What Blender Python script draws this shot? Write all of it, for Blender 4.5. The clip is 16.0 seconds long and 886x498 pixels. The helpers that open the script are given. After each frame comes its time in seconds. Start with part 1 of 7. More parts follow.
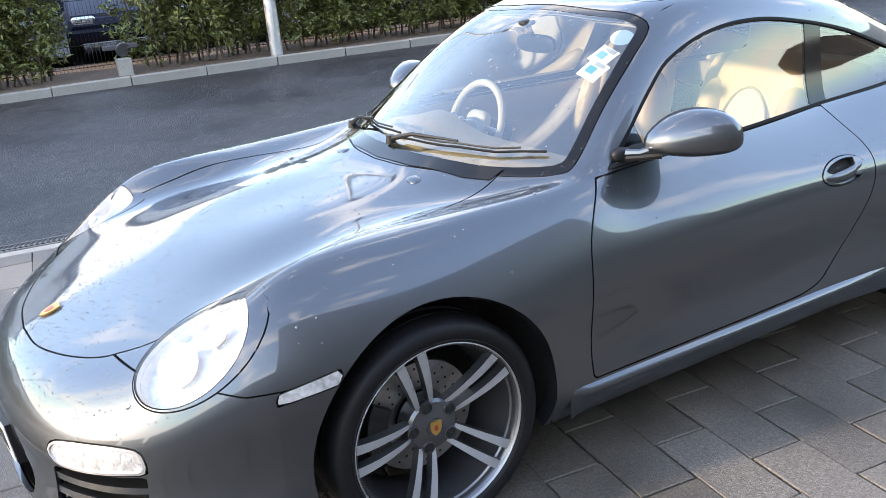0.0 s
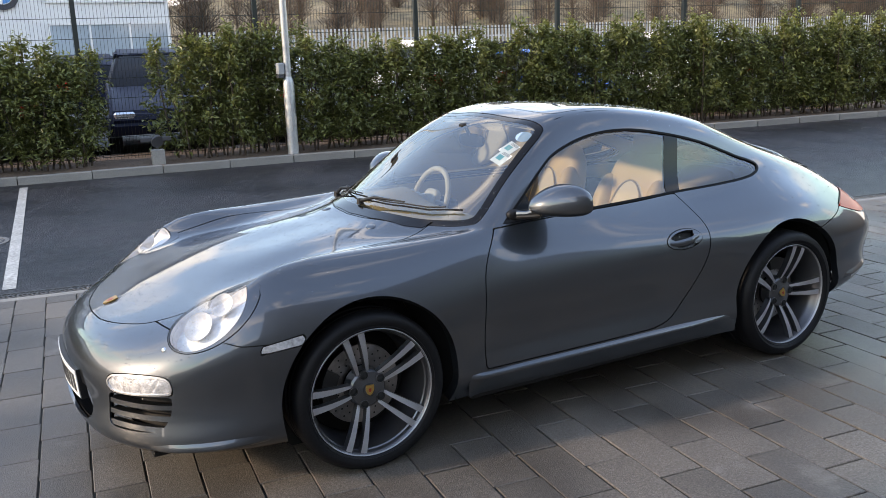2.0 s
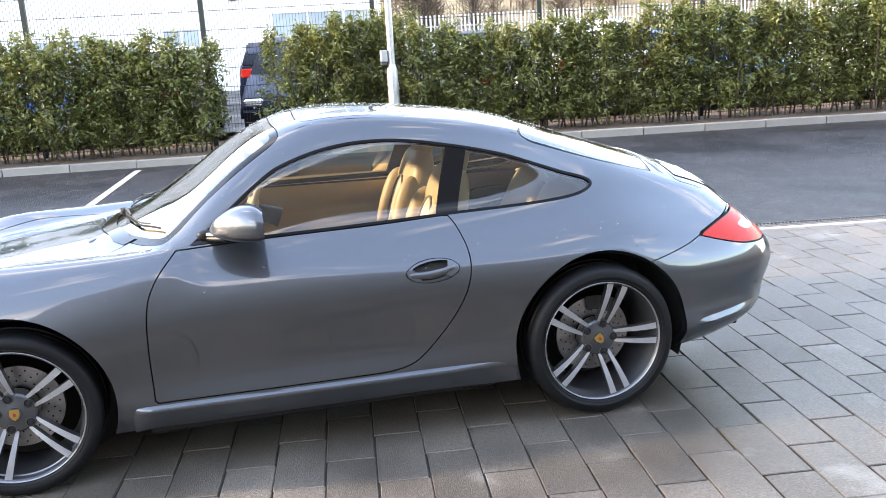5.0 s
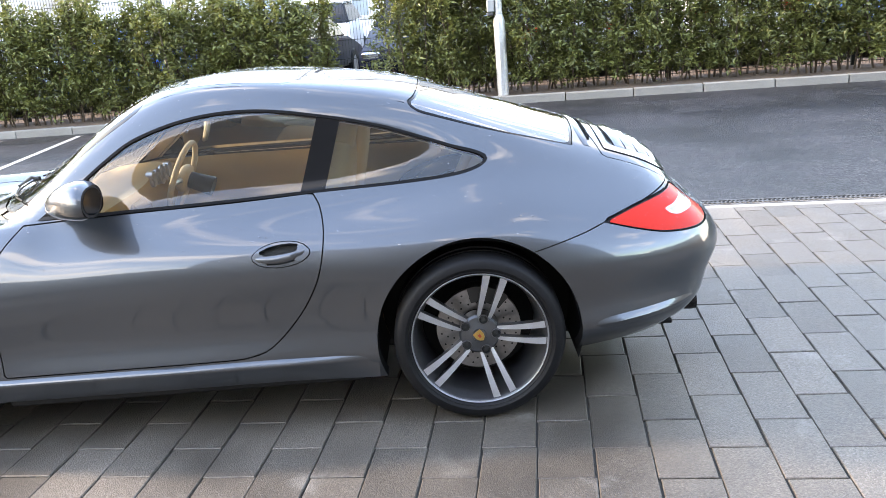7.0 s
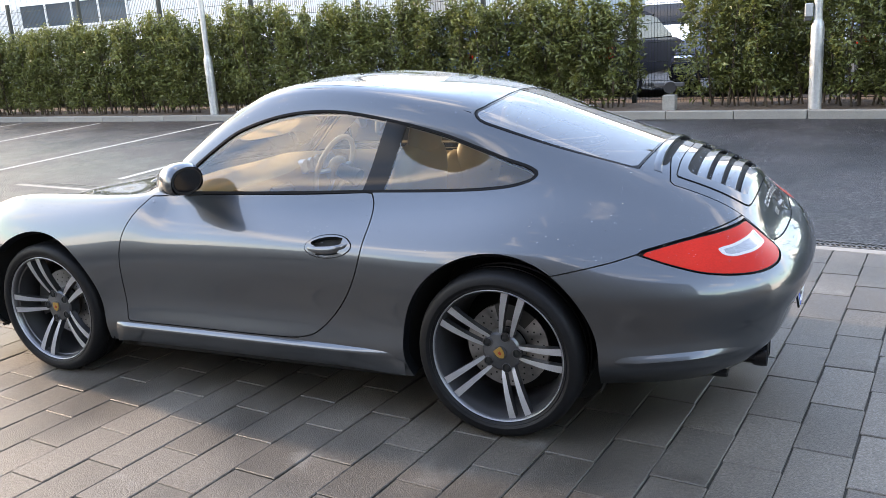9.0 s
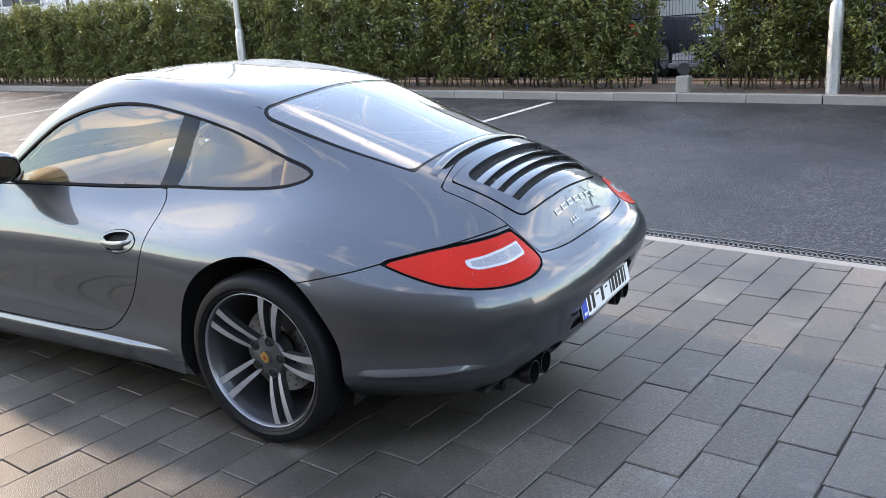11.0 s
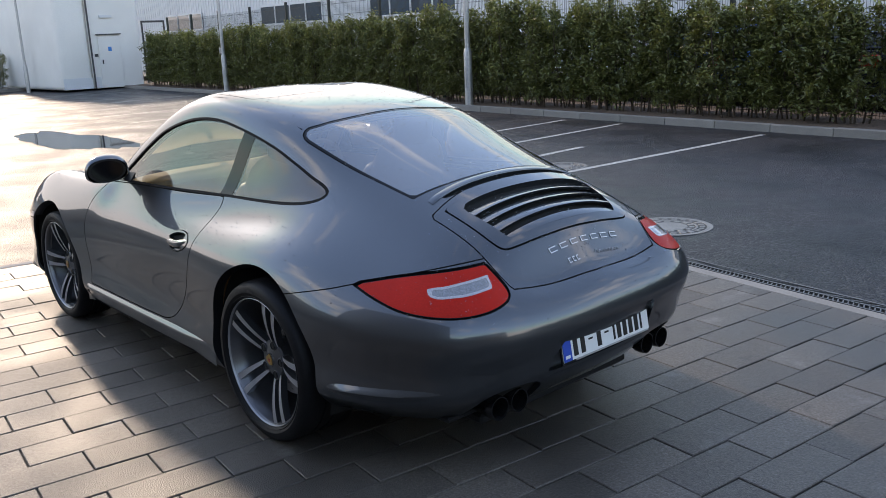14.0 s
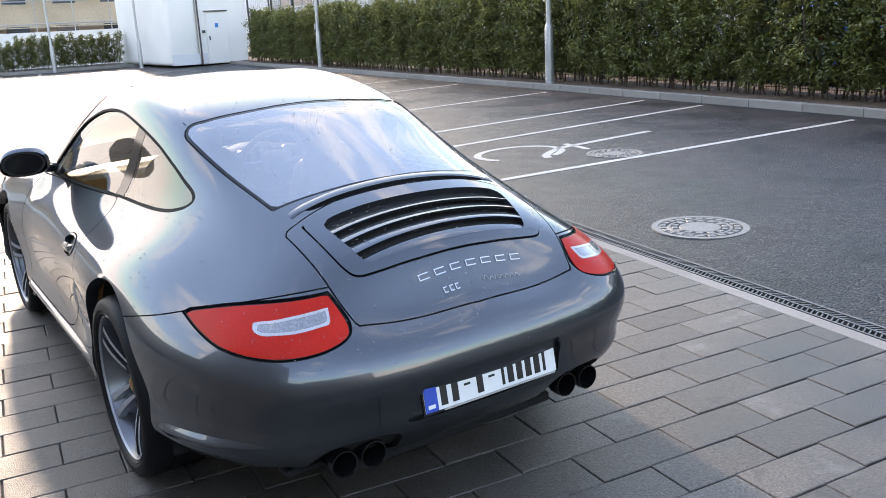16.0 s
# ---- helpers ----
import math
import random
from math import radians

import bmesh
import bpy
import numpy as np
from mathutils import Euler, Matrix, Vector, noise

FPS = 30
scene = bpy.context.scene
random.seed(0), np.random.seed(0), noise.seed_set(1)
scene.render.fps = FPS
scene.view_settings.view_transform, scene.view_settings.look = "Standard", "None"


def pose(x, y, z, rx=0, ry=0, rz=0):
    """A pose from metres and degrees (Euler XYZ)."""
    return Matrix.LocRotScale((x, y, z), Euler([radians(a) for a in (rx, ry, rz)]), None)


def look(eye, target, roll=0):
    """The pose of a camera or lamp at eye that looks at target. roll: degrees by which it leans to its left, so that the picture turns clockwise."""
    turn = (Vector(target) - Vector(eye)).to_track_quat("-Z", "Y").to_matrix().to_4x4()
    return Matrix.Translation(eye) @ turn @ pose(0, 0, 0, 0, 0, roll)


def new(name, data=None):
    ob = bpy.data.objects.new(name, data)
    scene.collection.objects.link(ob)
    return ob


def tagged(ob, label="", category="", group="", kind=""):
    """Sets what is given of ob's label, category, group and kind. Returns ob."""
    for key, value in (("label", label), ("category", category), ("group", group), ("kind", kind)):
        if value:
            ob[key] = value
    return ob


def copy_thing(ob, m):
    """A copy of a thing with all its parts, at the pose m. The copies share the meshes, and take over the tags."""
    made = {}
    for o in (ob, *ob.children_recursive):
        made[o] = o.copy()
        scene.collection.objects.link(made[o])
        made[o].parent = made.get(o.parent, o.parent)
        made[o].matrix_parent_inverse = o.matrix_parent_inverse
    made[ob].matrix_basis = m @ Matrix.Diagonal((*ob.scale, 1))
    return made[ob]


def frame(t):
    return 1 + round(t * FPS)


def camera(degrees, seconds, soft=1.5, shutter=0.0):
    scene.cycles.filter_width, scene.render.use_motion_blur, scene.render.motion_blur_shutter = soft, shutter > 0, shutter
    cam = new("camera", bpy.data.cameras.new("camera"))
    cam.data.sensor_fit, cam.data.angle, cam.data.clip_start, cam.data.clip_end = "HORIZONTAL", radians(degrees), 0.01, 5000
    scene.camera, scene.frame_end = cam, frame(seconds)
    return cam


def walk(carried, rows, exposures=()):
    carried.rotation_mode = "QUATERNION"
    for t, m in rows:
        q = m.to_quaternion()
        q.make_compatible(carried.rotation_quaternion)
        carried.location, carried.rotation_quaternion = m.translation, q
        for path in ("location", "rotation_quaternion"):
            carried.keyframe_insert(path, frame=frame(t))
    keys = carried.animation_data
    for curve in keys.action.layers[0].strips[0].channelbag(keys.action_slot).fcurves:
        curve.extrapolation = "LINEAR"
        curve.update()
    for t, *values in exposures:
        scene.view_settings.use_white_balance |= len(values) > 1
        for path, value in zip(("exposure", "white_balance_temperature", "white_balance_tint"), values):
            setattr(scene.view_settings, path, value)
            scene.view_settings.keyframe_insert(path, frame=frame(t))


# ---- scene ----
cam = camera(54.2, 16.0, soft=0.8)
PATH = [
    (0, (-2.129, -2.616, 1.6), (-1.207, -0.982, 0.905), -5.0),
    (0.5, (-2.294, -2.911, 1.649), (-1.248, -1.334, 1.001), -3.0),
    (1, (-2.432, -3.217, 1.645), (-1.435, -1.592, 1.041), -2.5),
    (1.5, (-2.587, -3.475, 1.635), (-1.599, -1.813, 1.122), -1.2),
    (2, (-2.472, -3.759, 1.625), (-1.522, -2.057, 1.176), -2.1),
    (2.5, (-2.172, -3.983, 1.625), (-1.27, -2.25, 1.2), -2.1),
    (3, (-1.794, -4.021, 1.62), (-0.926, -2.268, 1.202), -1.6),
    (3.5, (-1.378, -4.131, 1.594), (-0.542, -2.366, 1.165), -2.3),
    (3.7, (-1.203, -4.172, 1.607), (-0.392, -2.396, 1.173), -2.6),
    (5.8, (0.305, -4.028, 1.612), (0.561, -2.115, 1.087), -3.1),
    (6, (0.431, -3.991, 1.636), (0.698, -2.088, 1.081), -2.7),
    (6.5, (0.811, -3.976, 1.608), (1.012, -2.066, 1.049), -3.7),
    (7, (1.116, -3.924, 1.569), (1.083, -2.002, 1.018), -4.9),
    (7.5, (1.439, -3.804, 1.596), (1.363, -1.887, 1.029), -3.5),
    (8, (1.777, -3.775, 1.563), (1.53, -1.866, 1.02), -3.3),
    (8.2, (1.891, -3.78, 1.536), (1.476, -1.894, 1.017), -3.1),
    (10.3, (2.995, -3.243, 1.528), (2.015, -1.585, 0.988), -4.7),
    (10.5, (3.102, -3.167, 1.548), (2.12, -1.514, 0.998), -4.3),
    (11, (3.293, -3.031, 1.545), (2.299, -1.384, 0.999), -3.6),
    (11.5, (3.49, -2.91, 1.551), (2.236, -1.445, 1.023), -2.0),
    (12, (3.63, -2.903, 1.524), (2.358, -1.449, 1.006), -0.1),
    (12.5, (3.801, -3.006, 1.548), (2.522, -1.56, 1.026), -1.6),
    (13, (3.981, -2.896, 1.557), (2.65, -1.492, 1.05), -2.3),
    (13.5, (4.098, -2.716, 1.561), (2.694, -1.377, 1.077), -2.2),
    (14, (4.066, -2.469, 1.546), (2.617, -1.176, 1.07), -2.5),
    (14.5, (4.093, -2.259, 1.559), (2.61, -1.005, 1.083), -2.8),
    (15, (4.252, -1.993, 1.551), (2.706, -0.817, 1.074), -3.1),
    (15.5, (4.301, -1.759, 1.537), (2.735, -0.619, 1.039), -2.9),
    (16, (4.187, -1.491, 1.54), (2.582, -0.416, 1.021), -2.9),
]
walk(cam, [(t, look(eye, target, roll)) for t, eye, target, roll in PATH],
     exposures=[(0, 2.02, 7900, 15), (0.5, 1.82, 8050, 15), (1, 1.67, 8200, 16), (2, 1.14, 8100, 16), (3, 1.47, 8100, 16), (3.5, 1.97, 8200, 16), (6, 2.61, 8650, 18), (7, 2.66, 8650, 17), (8, 2.4, 8650, 17), (10.5, 1.67, 8380, 17.5), (11, 1.82, 8380, 17.5), (11.5, 0.87, 7730, 16),
                (12, 0.83, 7680, 17), (12.5, 1.03, 7680, 17), (13.5, 0.62, 7530, 17), (14, 0.62, 7530, 17), (14.5, 0.76, 7680, 17), (15, 0.96, 7830, 19), (16, 1.46, 7830, 18)])

# ---- light ----
SUN_TO = Vector((-0.984, 0.178, 0.0)).normalized()
SUN_HEIGHT = 20.0


def make_world():
    w = bpy.data.worlds.new("sky")
    scene.world = w
    w.use_nodes = True
    nt = w.node_tree
    nt.nodes.clear()
    out = nt.nodes.new("ShaderNodeOutputWorld")
    bg = nt.nodes.new("ShaderNodeBackground")
    sky = nt.nodes.new("ShaderNodeTexSky")
    sky.sky_type = "NISHITA"
    sky.sun_disc = False
    sky.sun_elevation = radians(SUN_HEIGHT)
    sky.sun_rotation = math.atan2(SUN_TO.x, SUN_TO.y)
    sky.dust_density = 0.25
    # broken cloud all over the sky
    co = nt.nodes.new("ShaderNodeTexCoord")
    mp = nt.nodes.new("ShaderNodeMapping")
    mp.inputs["Scale"].default_value = (1.0, 1.0, 1.9)
    cloud = nt.nodes.new("ShaderNodeTexNoise")
    cloud.inputs["Scale"].default_value = 3.1
    cloud.inputs["Detail"].default_value = 6.0
    cloud.inputs["Roughness"].default_value = 0.55
    cloud.inputs["Distortion"].default_value = 0.4
    ramp = nt.nodes.new("ShaderNodeValToRGB")
    ramp.color_ramp.elements[0].position, ramp.color_ramp.elements[1].position = 0.43, 0.57
    ramp.color_ramp.elements[0].color = (0.03, 0.03, 0.03, 1)
    mix = nt.nodes.new("ShaderNodeMixRGB")
    nt.links.new(co.outputs["Generated"], mp.inputs["Vector"])
    nt.links.new(mp.outputs["Vector"], cloud.inputs["Vector"])
    # the cloud thins out overhead
    thin = nt.nodes.new("ShaderNodeVectorMath")
    thin.operation = "DOT_PRODUCT"
    thin.inputs[1].default_value = (-0.025, -0.02, -0.17)
    cover = nt.nodes.new("ShaderNodeMath")
    cover.operation = "ADD"
    nt.links.new(co.outputs["Generated"], thin.inputs[0])
    nt.links.new(cloud.outputs["Fac"], cover.inputs[0])
    nt.links.new(thin.outputs["Value"], cover.inputs[1])
    nt.links.new(cover.outputs[0], ramp.inputs["Fac"])
    nt.links.new(ramp.outputs["Color"], mix.inputs["Fac"])
    blue = nt.nodes.new("ShaderNodeVectorMath")
    blue.operation = "MULTIPLY"
    blue.inputs[1].default_value = (2.05, 2.2, 2.4)
    nt.links.new(sky.outputs["Color"], blue.inputs[0])
    nt.links.new(blue.outputs[0], mix.inputs["Color1"])
    # clouds towards the sun are brighter
    lit = nt.nodes.new("ShaderNodeVectorMath")
    lit.operation = "MULTIPLY_ADD"
    lit.inputs[1].default_value = (0.35, 0.35, 0.35)
    lit.inputs[2].default_value = (8.2, 8.6, 9.3)
    nt.links.new(sky.outputs["Color"], lit.inputs[0])
    nt.links.new(lit.outputs[0], mix.inputs["Color2"])
    # a thin veil keeps the glow round the sun low
    veil = nt.nodes.new("ShaderNodeVectorMath")
    veil.operation = "MINIMUM"
    veil.inputs[1].default_value = (9.6, 9.8, 10.2)
    nt.links.new(mix.outputs["Color"], veil.inputs[0])
    nt.links.new(veil.outputs[0], bg.inputs["Color"])
    bg.inputs["Strength"].default_value = 0.15
    nt.links.new(bg.outputs["Background"], out.inputs["Surface"])


def make_sun():
    lamp = bpy.data.lights.new("sun", "SUN")
    lamp.energy = 1.8
    lamp.angle = radians(3.0)
    lamp.color = (1.0, 0.88, 0.74)
    ob = new("sun", lamp)
    to = SUN_TO * math.cos(radians(SUN_HEIGHT)) + Vector((0, 0, math.sin(radians(SUN_HEIGHT))))
    ob.matrix_world = look(to * 60, (0, 0, 0))


make_world()
make_sun()

# ---- materials ----


def material(name, color, rough=0.5, metal=0.0, grain=0.0, scale=40.0, dirt=0.0, dirt_scale=1.5, bump=0.0, coat=0.0,
             vary=0.0, spec=0.5, island=False, rough_vary=0.0, dark=None):
    """Principled surface with colour variation at two scales, fine relief and per-piece variation."""
    m = bpy.data.materials.new(name)
    m.use_nodes = True
    nt = m.node_tree
    b = nt.nodes["Principled BSDF"]
    b.inputs["Roughness"].default_value = rough
    b.inputs["Metallic"].default_value = metal
    b.inputs["Specular IOR Level"].default_value = spec
    if coat:
        b.inputs["Coat Weight"].default_value = coat
        b.inputs["Coat Roughness"].default_value = 0.06
    co = nt.nodes.new("ShaderNodeTexCoord")
    col = nt.nodes.new("ShaderNodeRGB")
    col.outputs[0].default_value = (*color, 1)
    last = col.outputs[0]

    def scaled(fac_socket, amount, prev):
        rng = nt.nodes.new("ShaderNodeMapRange")
        rng.inputs["From Min"].default_value, rng.inputs["From Max"].default_value = 0.25, 0.75
        rng.inputs["To Min"].default_value, rng.inputs["To Max"].default_value = 1 - amount, 1 + amount
        nt.links.new(fac_socket, rng.inputs["Value"])
        mul = nt.nodes.new("ShaderNodeVectorMath")
        mul.operation = "SCALE"
        nt.links.new(prev, mul.inputs[0])
        nt.links.new(rng.outputs["Result"], mul.inputs["Scale"])
        return mul.outputs[0]

    if grain or bump:
        n = nt.nodes.new("ShaderNodeTexNoise")
        n.inputs["Scale"].default_value = scale
        n.inputs["Detail"].default_value = 5
        nt.links.new(co.outputs["Object"], n.inputs["Vector"])
        if grain:
            last = scaled(n.outputs["Fac"], grain, last)
        if bump:
            bp = nt.nodes.new("ShaderNodeBump")
            bp.inputs["Strength"].default_value = bump
            bp.inputs["Distance"].default_value = 0.01
            nt.links.new(n.outputs["Fac"], bp.inputs["Height"])
            nt.links.new(bp.outputs["Normal"], b.inputs["Normal"])
    if dirt or rough_vary:
        d = nt.nodes.new("ShaderNodeTexNoise")
        d.inputs["Scale"].default_value = dirt_scale
        d.inputs["Detail"].default_value = 4
        nt.links.new(co.outputs["Object"], d.inputs["Vector"])
        if dirt:
            last = scaled(d.outputs["Fac"], dirt, last)
        if rough_vary:
            rng = nt.nodes.new("ShaderNodeMapRange")
            rng.inputs["From Min"].default_value, rng.inputs["From Max"].default_value = 0.35, 0.65
            rng.inputs["To Min"].default_value = max(0.02, rough - rough_vary)
            rng.inputs["To Max"].default_value = min(1.0, rough + rough_vary)
            nt.links.new(d.outputs["Fac"], rng.inputs["Value"])
            nt.links.new(rng.outputs["Result"], b.inputs["Roughness"])
    if vary:
        if island:
            g = nt.nodes.new("ShaderNodeNewGeometry")
            sock = g.outputs["Random Per Island"]
        else:
            g = nt.nodes.new("ShaderNodeObjectInfo")
            sock = g.outputs["Random"]
        rng = nt.nodes.new("ShaderNodeMapRange")
        rng.inputs["From Min"].default_value, rng.inputs["From Max"].default_value = 0, 1
        rng.inputs["To Min"].default_value, rng.inputs["To Max"].default_value = 1 - vary, 1 + vary
        nt.links.new(sock, rng.inputs["Value"])
        mul = nt.nodes.new("ShaderNodeVectorMath")
        mul.operation = "SCALE"
        nt.links.new(last, mul.inputs[0])
        nt.links.new(rng.outputs["Result"], mul.inputs["Scale"])
        last = mul.outputs[0]
    nt.links.new(last, b.inputs["Base Color"])
    return m


def glass(name, tint, rough=0.0, mirror=0.5):
    """Thin glazing: clear from straight on, with a clean gloss."""
    m = bpy.data.materials.new(name)
    m.use_nodes = True
    nt = m.node_tree
    nt.nodes.clear()
    out = nt.nodes.new("ShaderNodeOutputMaterial")
    tr = nt.nodes.new("ShaderNodeBsdfTransparent")
    tr.inputs["Color"].default_value = (*tint, 1)
    gl = nt.nodes.new("ShaderNodeBsdfGlossy")
    gl.inputs["Roughness"].default_value = rough
    fr = nt.nodes.new("ShaderNodeFresnel")
    fr.inputs["IOR"].default_value = 1.0 + mirror * 1.3
    mx = nt.nodes.new("ShaderNodeMixShader")
    nt.links.new(fr.outputs["Fac"], mx.inputs["Fac"])
    nt.links.new(tr.outputs[0], mx.inputs[1])
    nt.links.new(gl.outputs[0], mx.inputs[2])
    nt.links.new(mx.outputs[0], out.inputs["Surface"])
    return m


def paint_material():
    """Metallic grey lacquer: flake in the base, clear coat on top."""
    m = material("grey_metallic_paint", (0.076, 0.084, 0.094), rough=0.35, metal=0.90, grain=0.12, scale=900, coat=1.0)
    m.node_tree.nodes["Principled BSDF"].inputs["Coat IOR"].default_value = 1.61
    m.node_tree.nodes["Principled BSDF"].inputs["Coat Roughness"].default_value = 0.035
    m.node_tree.nodes["Principled BSDF"].inputs["Specular Tint"].default_value = (0.36, 0.38, 0.42, 1)
    return m


def stone_material(name, base, chip, cell, bump, rough, wet, bloom=0.0, vary=0.0, island=False, spec=0.4):
    """Mineral surface: chips of aggregate, damp patches that shine, and pale bloom; laid out in world space."""
    m = bpy.data.materials.new(name)
    m.use_nodes = True
    nt = m.node_tree
    b = nt.nodes["Principled BSDF"]
    b.inputs["Specular IOR Level"].default_value = spec
    pos = nt.nodes.new("ShaderNodeNewGeometry")

    def noise_of(scale, detail=4, rough_n=0.55):
        n = nt.nodes.new("ShaderNodeTexNoise")
        n.inputs["Scale"].default_value = scale
        n.inputs["Detail"].default_value = detail
        n.inputs["Roughness"].default_value = rough_n
        nt.links.new(pos.outputs["Position"], n.inputs["Vector"])
        return n.outputs["Fac"]

    def ranged(sock, f0, f1, t0, t1):
        r = nt.nodes.new("ShaderNodeMapRange")
        for k, val in zip(("From Min", "From Max", "To Min", "To Max"), (f0, f1, t0, t1)):
            r.inputs[k].default_value = val
        nt.links.new(sock, r.inputs["Value"])
        return r.outputs["Result"]

    def times(vec, fac):
        u = nt.nodes.new("ShaderNodeVectorMath")
        u.operation = "SCALE"
        nt.links.new(vec, u.inputs[0])
        nt.links.new(fac, u.inputs["Scale"])
        return u.outputs[0]

    def blend(fac, a, color):
        x = nt.nodes.new("ShaderNodeMixRGB")
        nt.links.new(fac, x.inputs["Fac"])
        nt.links.new(a, x.inputs["Color1"])
        x.inputs["Color2"].default_value = (*color, 1)
        return x.outputs["Color"]

    vor = nt.nodes.new("ShaderNodeTexVoronoi")
    vor.inputs["Scale"].default_value = cell
    nt.links.new(pos.outputs["Position"], vor.inputs["Vector"])
    sep = nt.nodes.new("ShaderNodeSeparateColor")
    nt.links.new(vor.outputs["Color"], sep.inputs["Color"])
    col = nt.nodes.new("ShaderNodeRGB")
    col.outputs[0].default_value = (*base, 1)
    last = times(col.outputs[0], ranged(noise_of(cell * 0.45, 5, 0.7), 0.32, 0.68, 0.55, 1.45))
    last = blend(ranged(sep.outputs[0], 0.72, 1.0, 0.0, 0.85), last, chip)
    damp = noise_of(0.9, 5)
    last = times(last, ranged(damp, 0.40, 0.62, 1.18, 0.58))
    if bloom:
        last = blend(ranged(noise_of(2.1, 6, 0.62), 0.60, 0.74, 0.0, bloom), last, (0.36, 0.35, 0.33))
        last = blend(ranged(noise_of(5.5, 3), 0.66, 0.75, 0.0, 0.5), last, (0.035, 0.034, 0.03))
    if vary:
        src = pos.outputs["Random Per Island"] if island else nt.nodes.new("ShaderNodeObjectInfo").outputs["Random"]
        last = times(last, ranged(src, 0, 1, 1 - vary, 1 + vary))
    nt.links.new(last, b.inputs["Base Color"])
    nt.links.new(ranged(damp, 0.40, 0.66, rough + 0.06, rough - wet), b.inputs["Roughness"])
    bp = nt.nodes.new("ShaderNodeBump")
    bp.inputs["Strength"].default_value = bump
    bp.inputs["Distance"].default_value = 0.6 / cell
    bp.invert = True
    nt.links.new(vor.outputs["Distance"], bp.inputs["Height"])
    nt.links.new(bp.outputs["Normal"], b.inputs["Normal"])
    return m


PAINT = paint_material()
BLACK_GAP = material("black_shadow_gap", (0.006, 0.006, 0.006), rough=0.8)
BLACK_PLASTIC = material("black_plastic", (0.011, 0.011, 0.012), spec=0.25, rough=0.45, grain=0.15, scale=300, bump=0.05)
BLACK_GLOSS = material("black_glass_frit", (0.006, 0.006, 0.007), spec=0.22, rough=0.1)
RUBBER = material("black_rubber", (0.007, 0.007, 0.008), spec=0.1, rough=0.62, grain=0.2, scale=120, bump=0.08, dirt=0.2, dirt_scale=6)
TYRE_RUBBER = material("tyre_rubber", (0.007, 0.007, 0.008), spec=0.2, rough=0.55, grain=0.2, scale=80, bump=0.1, dirt=0.25, dirt_scale=5)
RIM_SILVER = material("machined_alloy", (0.64, 0.64, 0.66), rough=0.42, metal=0.45, grain=0.06, scale=200)
RIM_GREY = material("grey_painted_alloy", (0.085, 0.088, 0.094), rough=0.3, metal=0.7, grain=0.06, scale=200, coat=0.5)
RIM_LIP = material("worn_rim_lip", (0.34, 0.34, 0.355), rough=0.40, metal=0.6, grain=0.08, scale=200)
RIM_DARK = material("shadowed_dark_alloy", (0.15, 0.15, 0.158), rough=0.32, metal=0.85, grain=0.1, scale=200)
STEEL = material("brake_steel", (0.32, 0.315, 0.31), rough=0.35, metal=1.0, grain=0.15, scale=60)
CALIPER = material("black_caliper", (0.02, 0.02, 0.02), rough=0.4)
CHROME = material("bright_chrome", (0.8, 0.8, 0.8), rough=0.1, metal=1.0)
SATIN = material("satin_silver", (0.55, 0.55, 0.56), rough=0.35, metal=0.9)
WINDOW = glass("car_window_glass", (0.68, 0.74, 0.73), mirror=0.68)
REAR_WINDOW = glass("rear_screen_glass", (0.32, 0.36, 0.37), mirror=2.1)
SCREEN = glass("windscreen_glass", (0.63, 0.79, 0.89), mirror=1.2)
CLEAR = glass("clear_lens", (0.93, 0.95, 0.96), mirror=0.4)
RED_LENS = material("red_lens", (0.50, 0.020, 0.011), spec=0.08, rough=0.3, coat=0.10, grain=0.12, scale=160, dirt=0.1, dirt_scale=9)
REFLECTOR = material("lamp_reflector", (0.82, 0.83, 0.85), rough=0.16, metal=1.0, grain=0.08, scale=60)
LAMP_WHITE = material("white_lamp_insert", (0.70, 0.71, 0.73), rough=0.42, metal=0.15, grain=0.14, scale=60)
TAN = material("sand_beige_leather", (0.50, 0.365, 0.195), rough=0.5, grain=0.10, scale=160, bump=0.05, dirt=0.08, dirt_scale=4)
TAN_LIGHT = material("pale_beige_trim", (0.56, 0.48, 0.36), rough=0.7, grain=0.08, scale=120, dirt=0.06, dirt_scale=3)
TAN_DARK = material("beige_carpet", (0.24, 0.19, 0.13), rough=0.95, grain=0.2, scale=220, bump=0.1)
CREST = material("gold_crest_enamel", (0.42, 0.25, 0.07), rough=0.3, metal=0.6, grain=0.2, scale=250)
CREST_RED = material("red_crest_enamel", (0.35, 0.04, 0.02), rough=0.3, metal=0.3)
PLATE_WHITE = material("white_plate", (0.80, 0.80, 0.78), rough=0.3, dirt=0.04, dirt_scale=8)
PLATE_BLUE = material("blue_plate_band", (0.02, 0.08, 0.45), rough=0.3)
INK = material("black_ink", (0.012, 0.012, 0.012), rough=0.4)
PAPER = material("sticker_paper", (0.75, 0.76, 0.74), rough=0.5, dirt=0.05, dirt_scale=30)
STICKER_TEAL = material("teal_sticker_ink", (0.05, 0.35, 0.38), rough=0.5)
STICKER_BLUE = material("pale_blue_sticker", (0.35, 0.48, 0.60), rough=0.4)


# ---- building blocks ----
def link_mesh(name, verts, faces, mat, parent=None, label="", smooth=True):
    me = bpy.data.meshes.new(name)
    me.from_pydata([tuple(v) for v in verts], [], [tuple(f) for f in faces])
    me.materials.append(mat)
    if smooth:
        me.polygons.foreach_set("use_smooth", [True] * len(me.polygons))
    ob = new(name, me)
    if parent is not None:
        ob.parent = parent
    if label:
        ob["label"] = label
    return ob


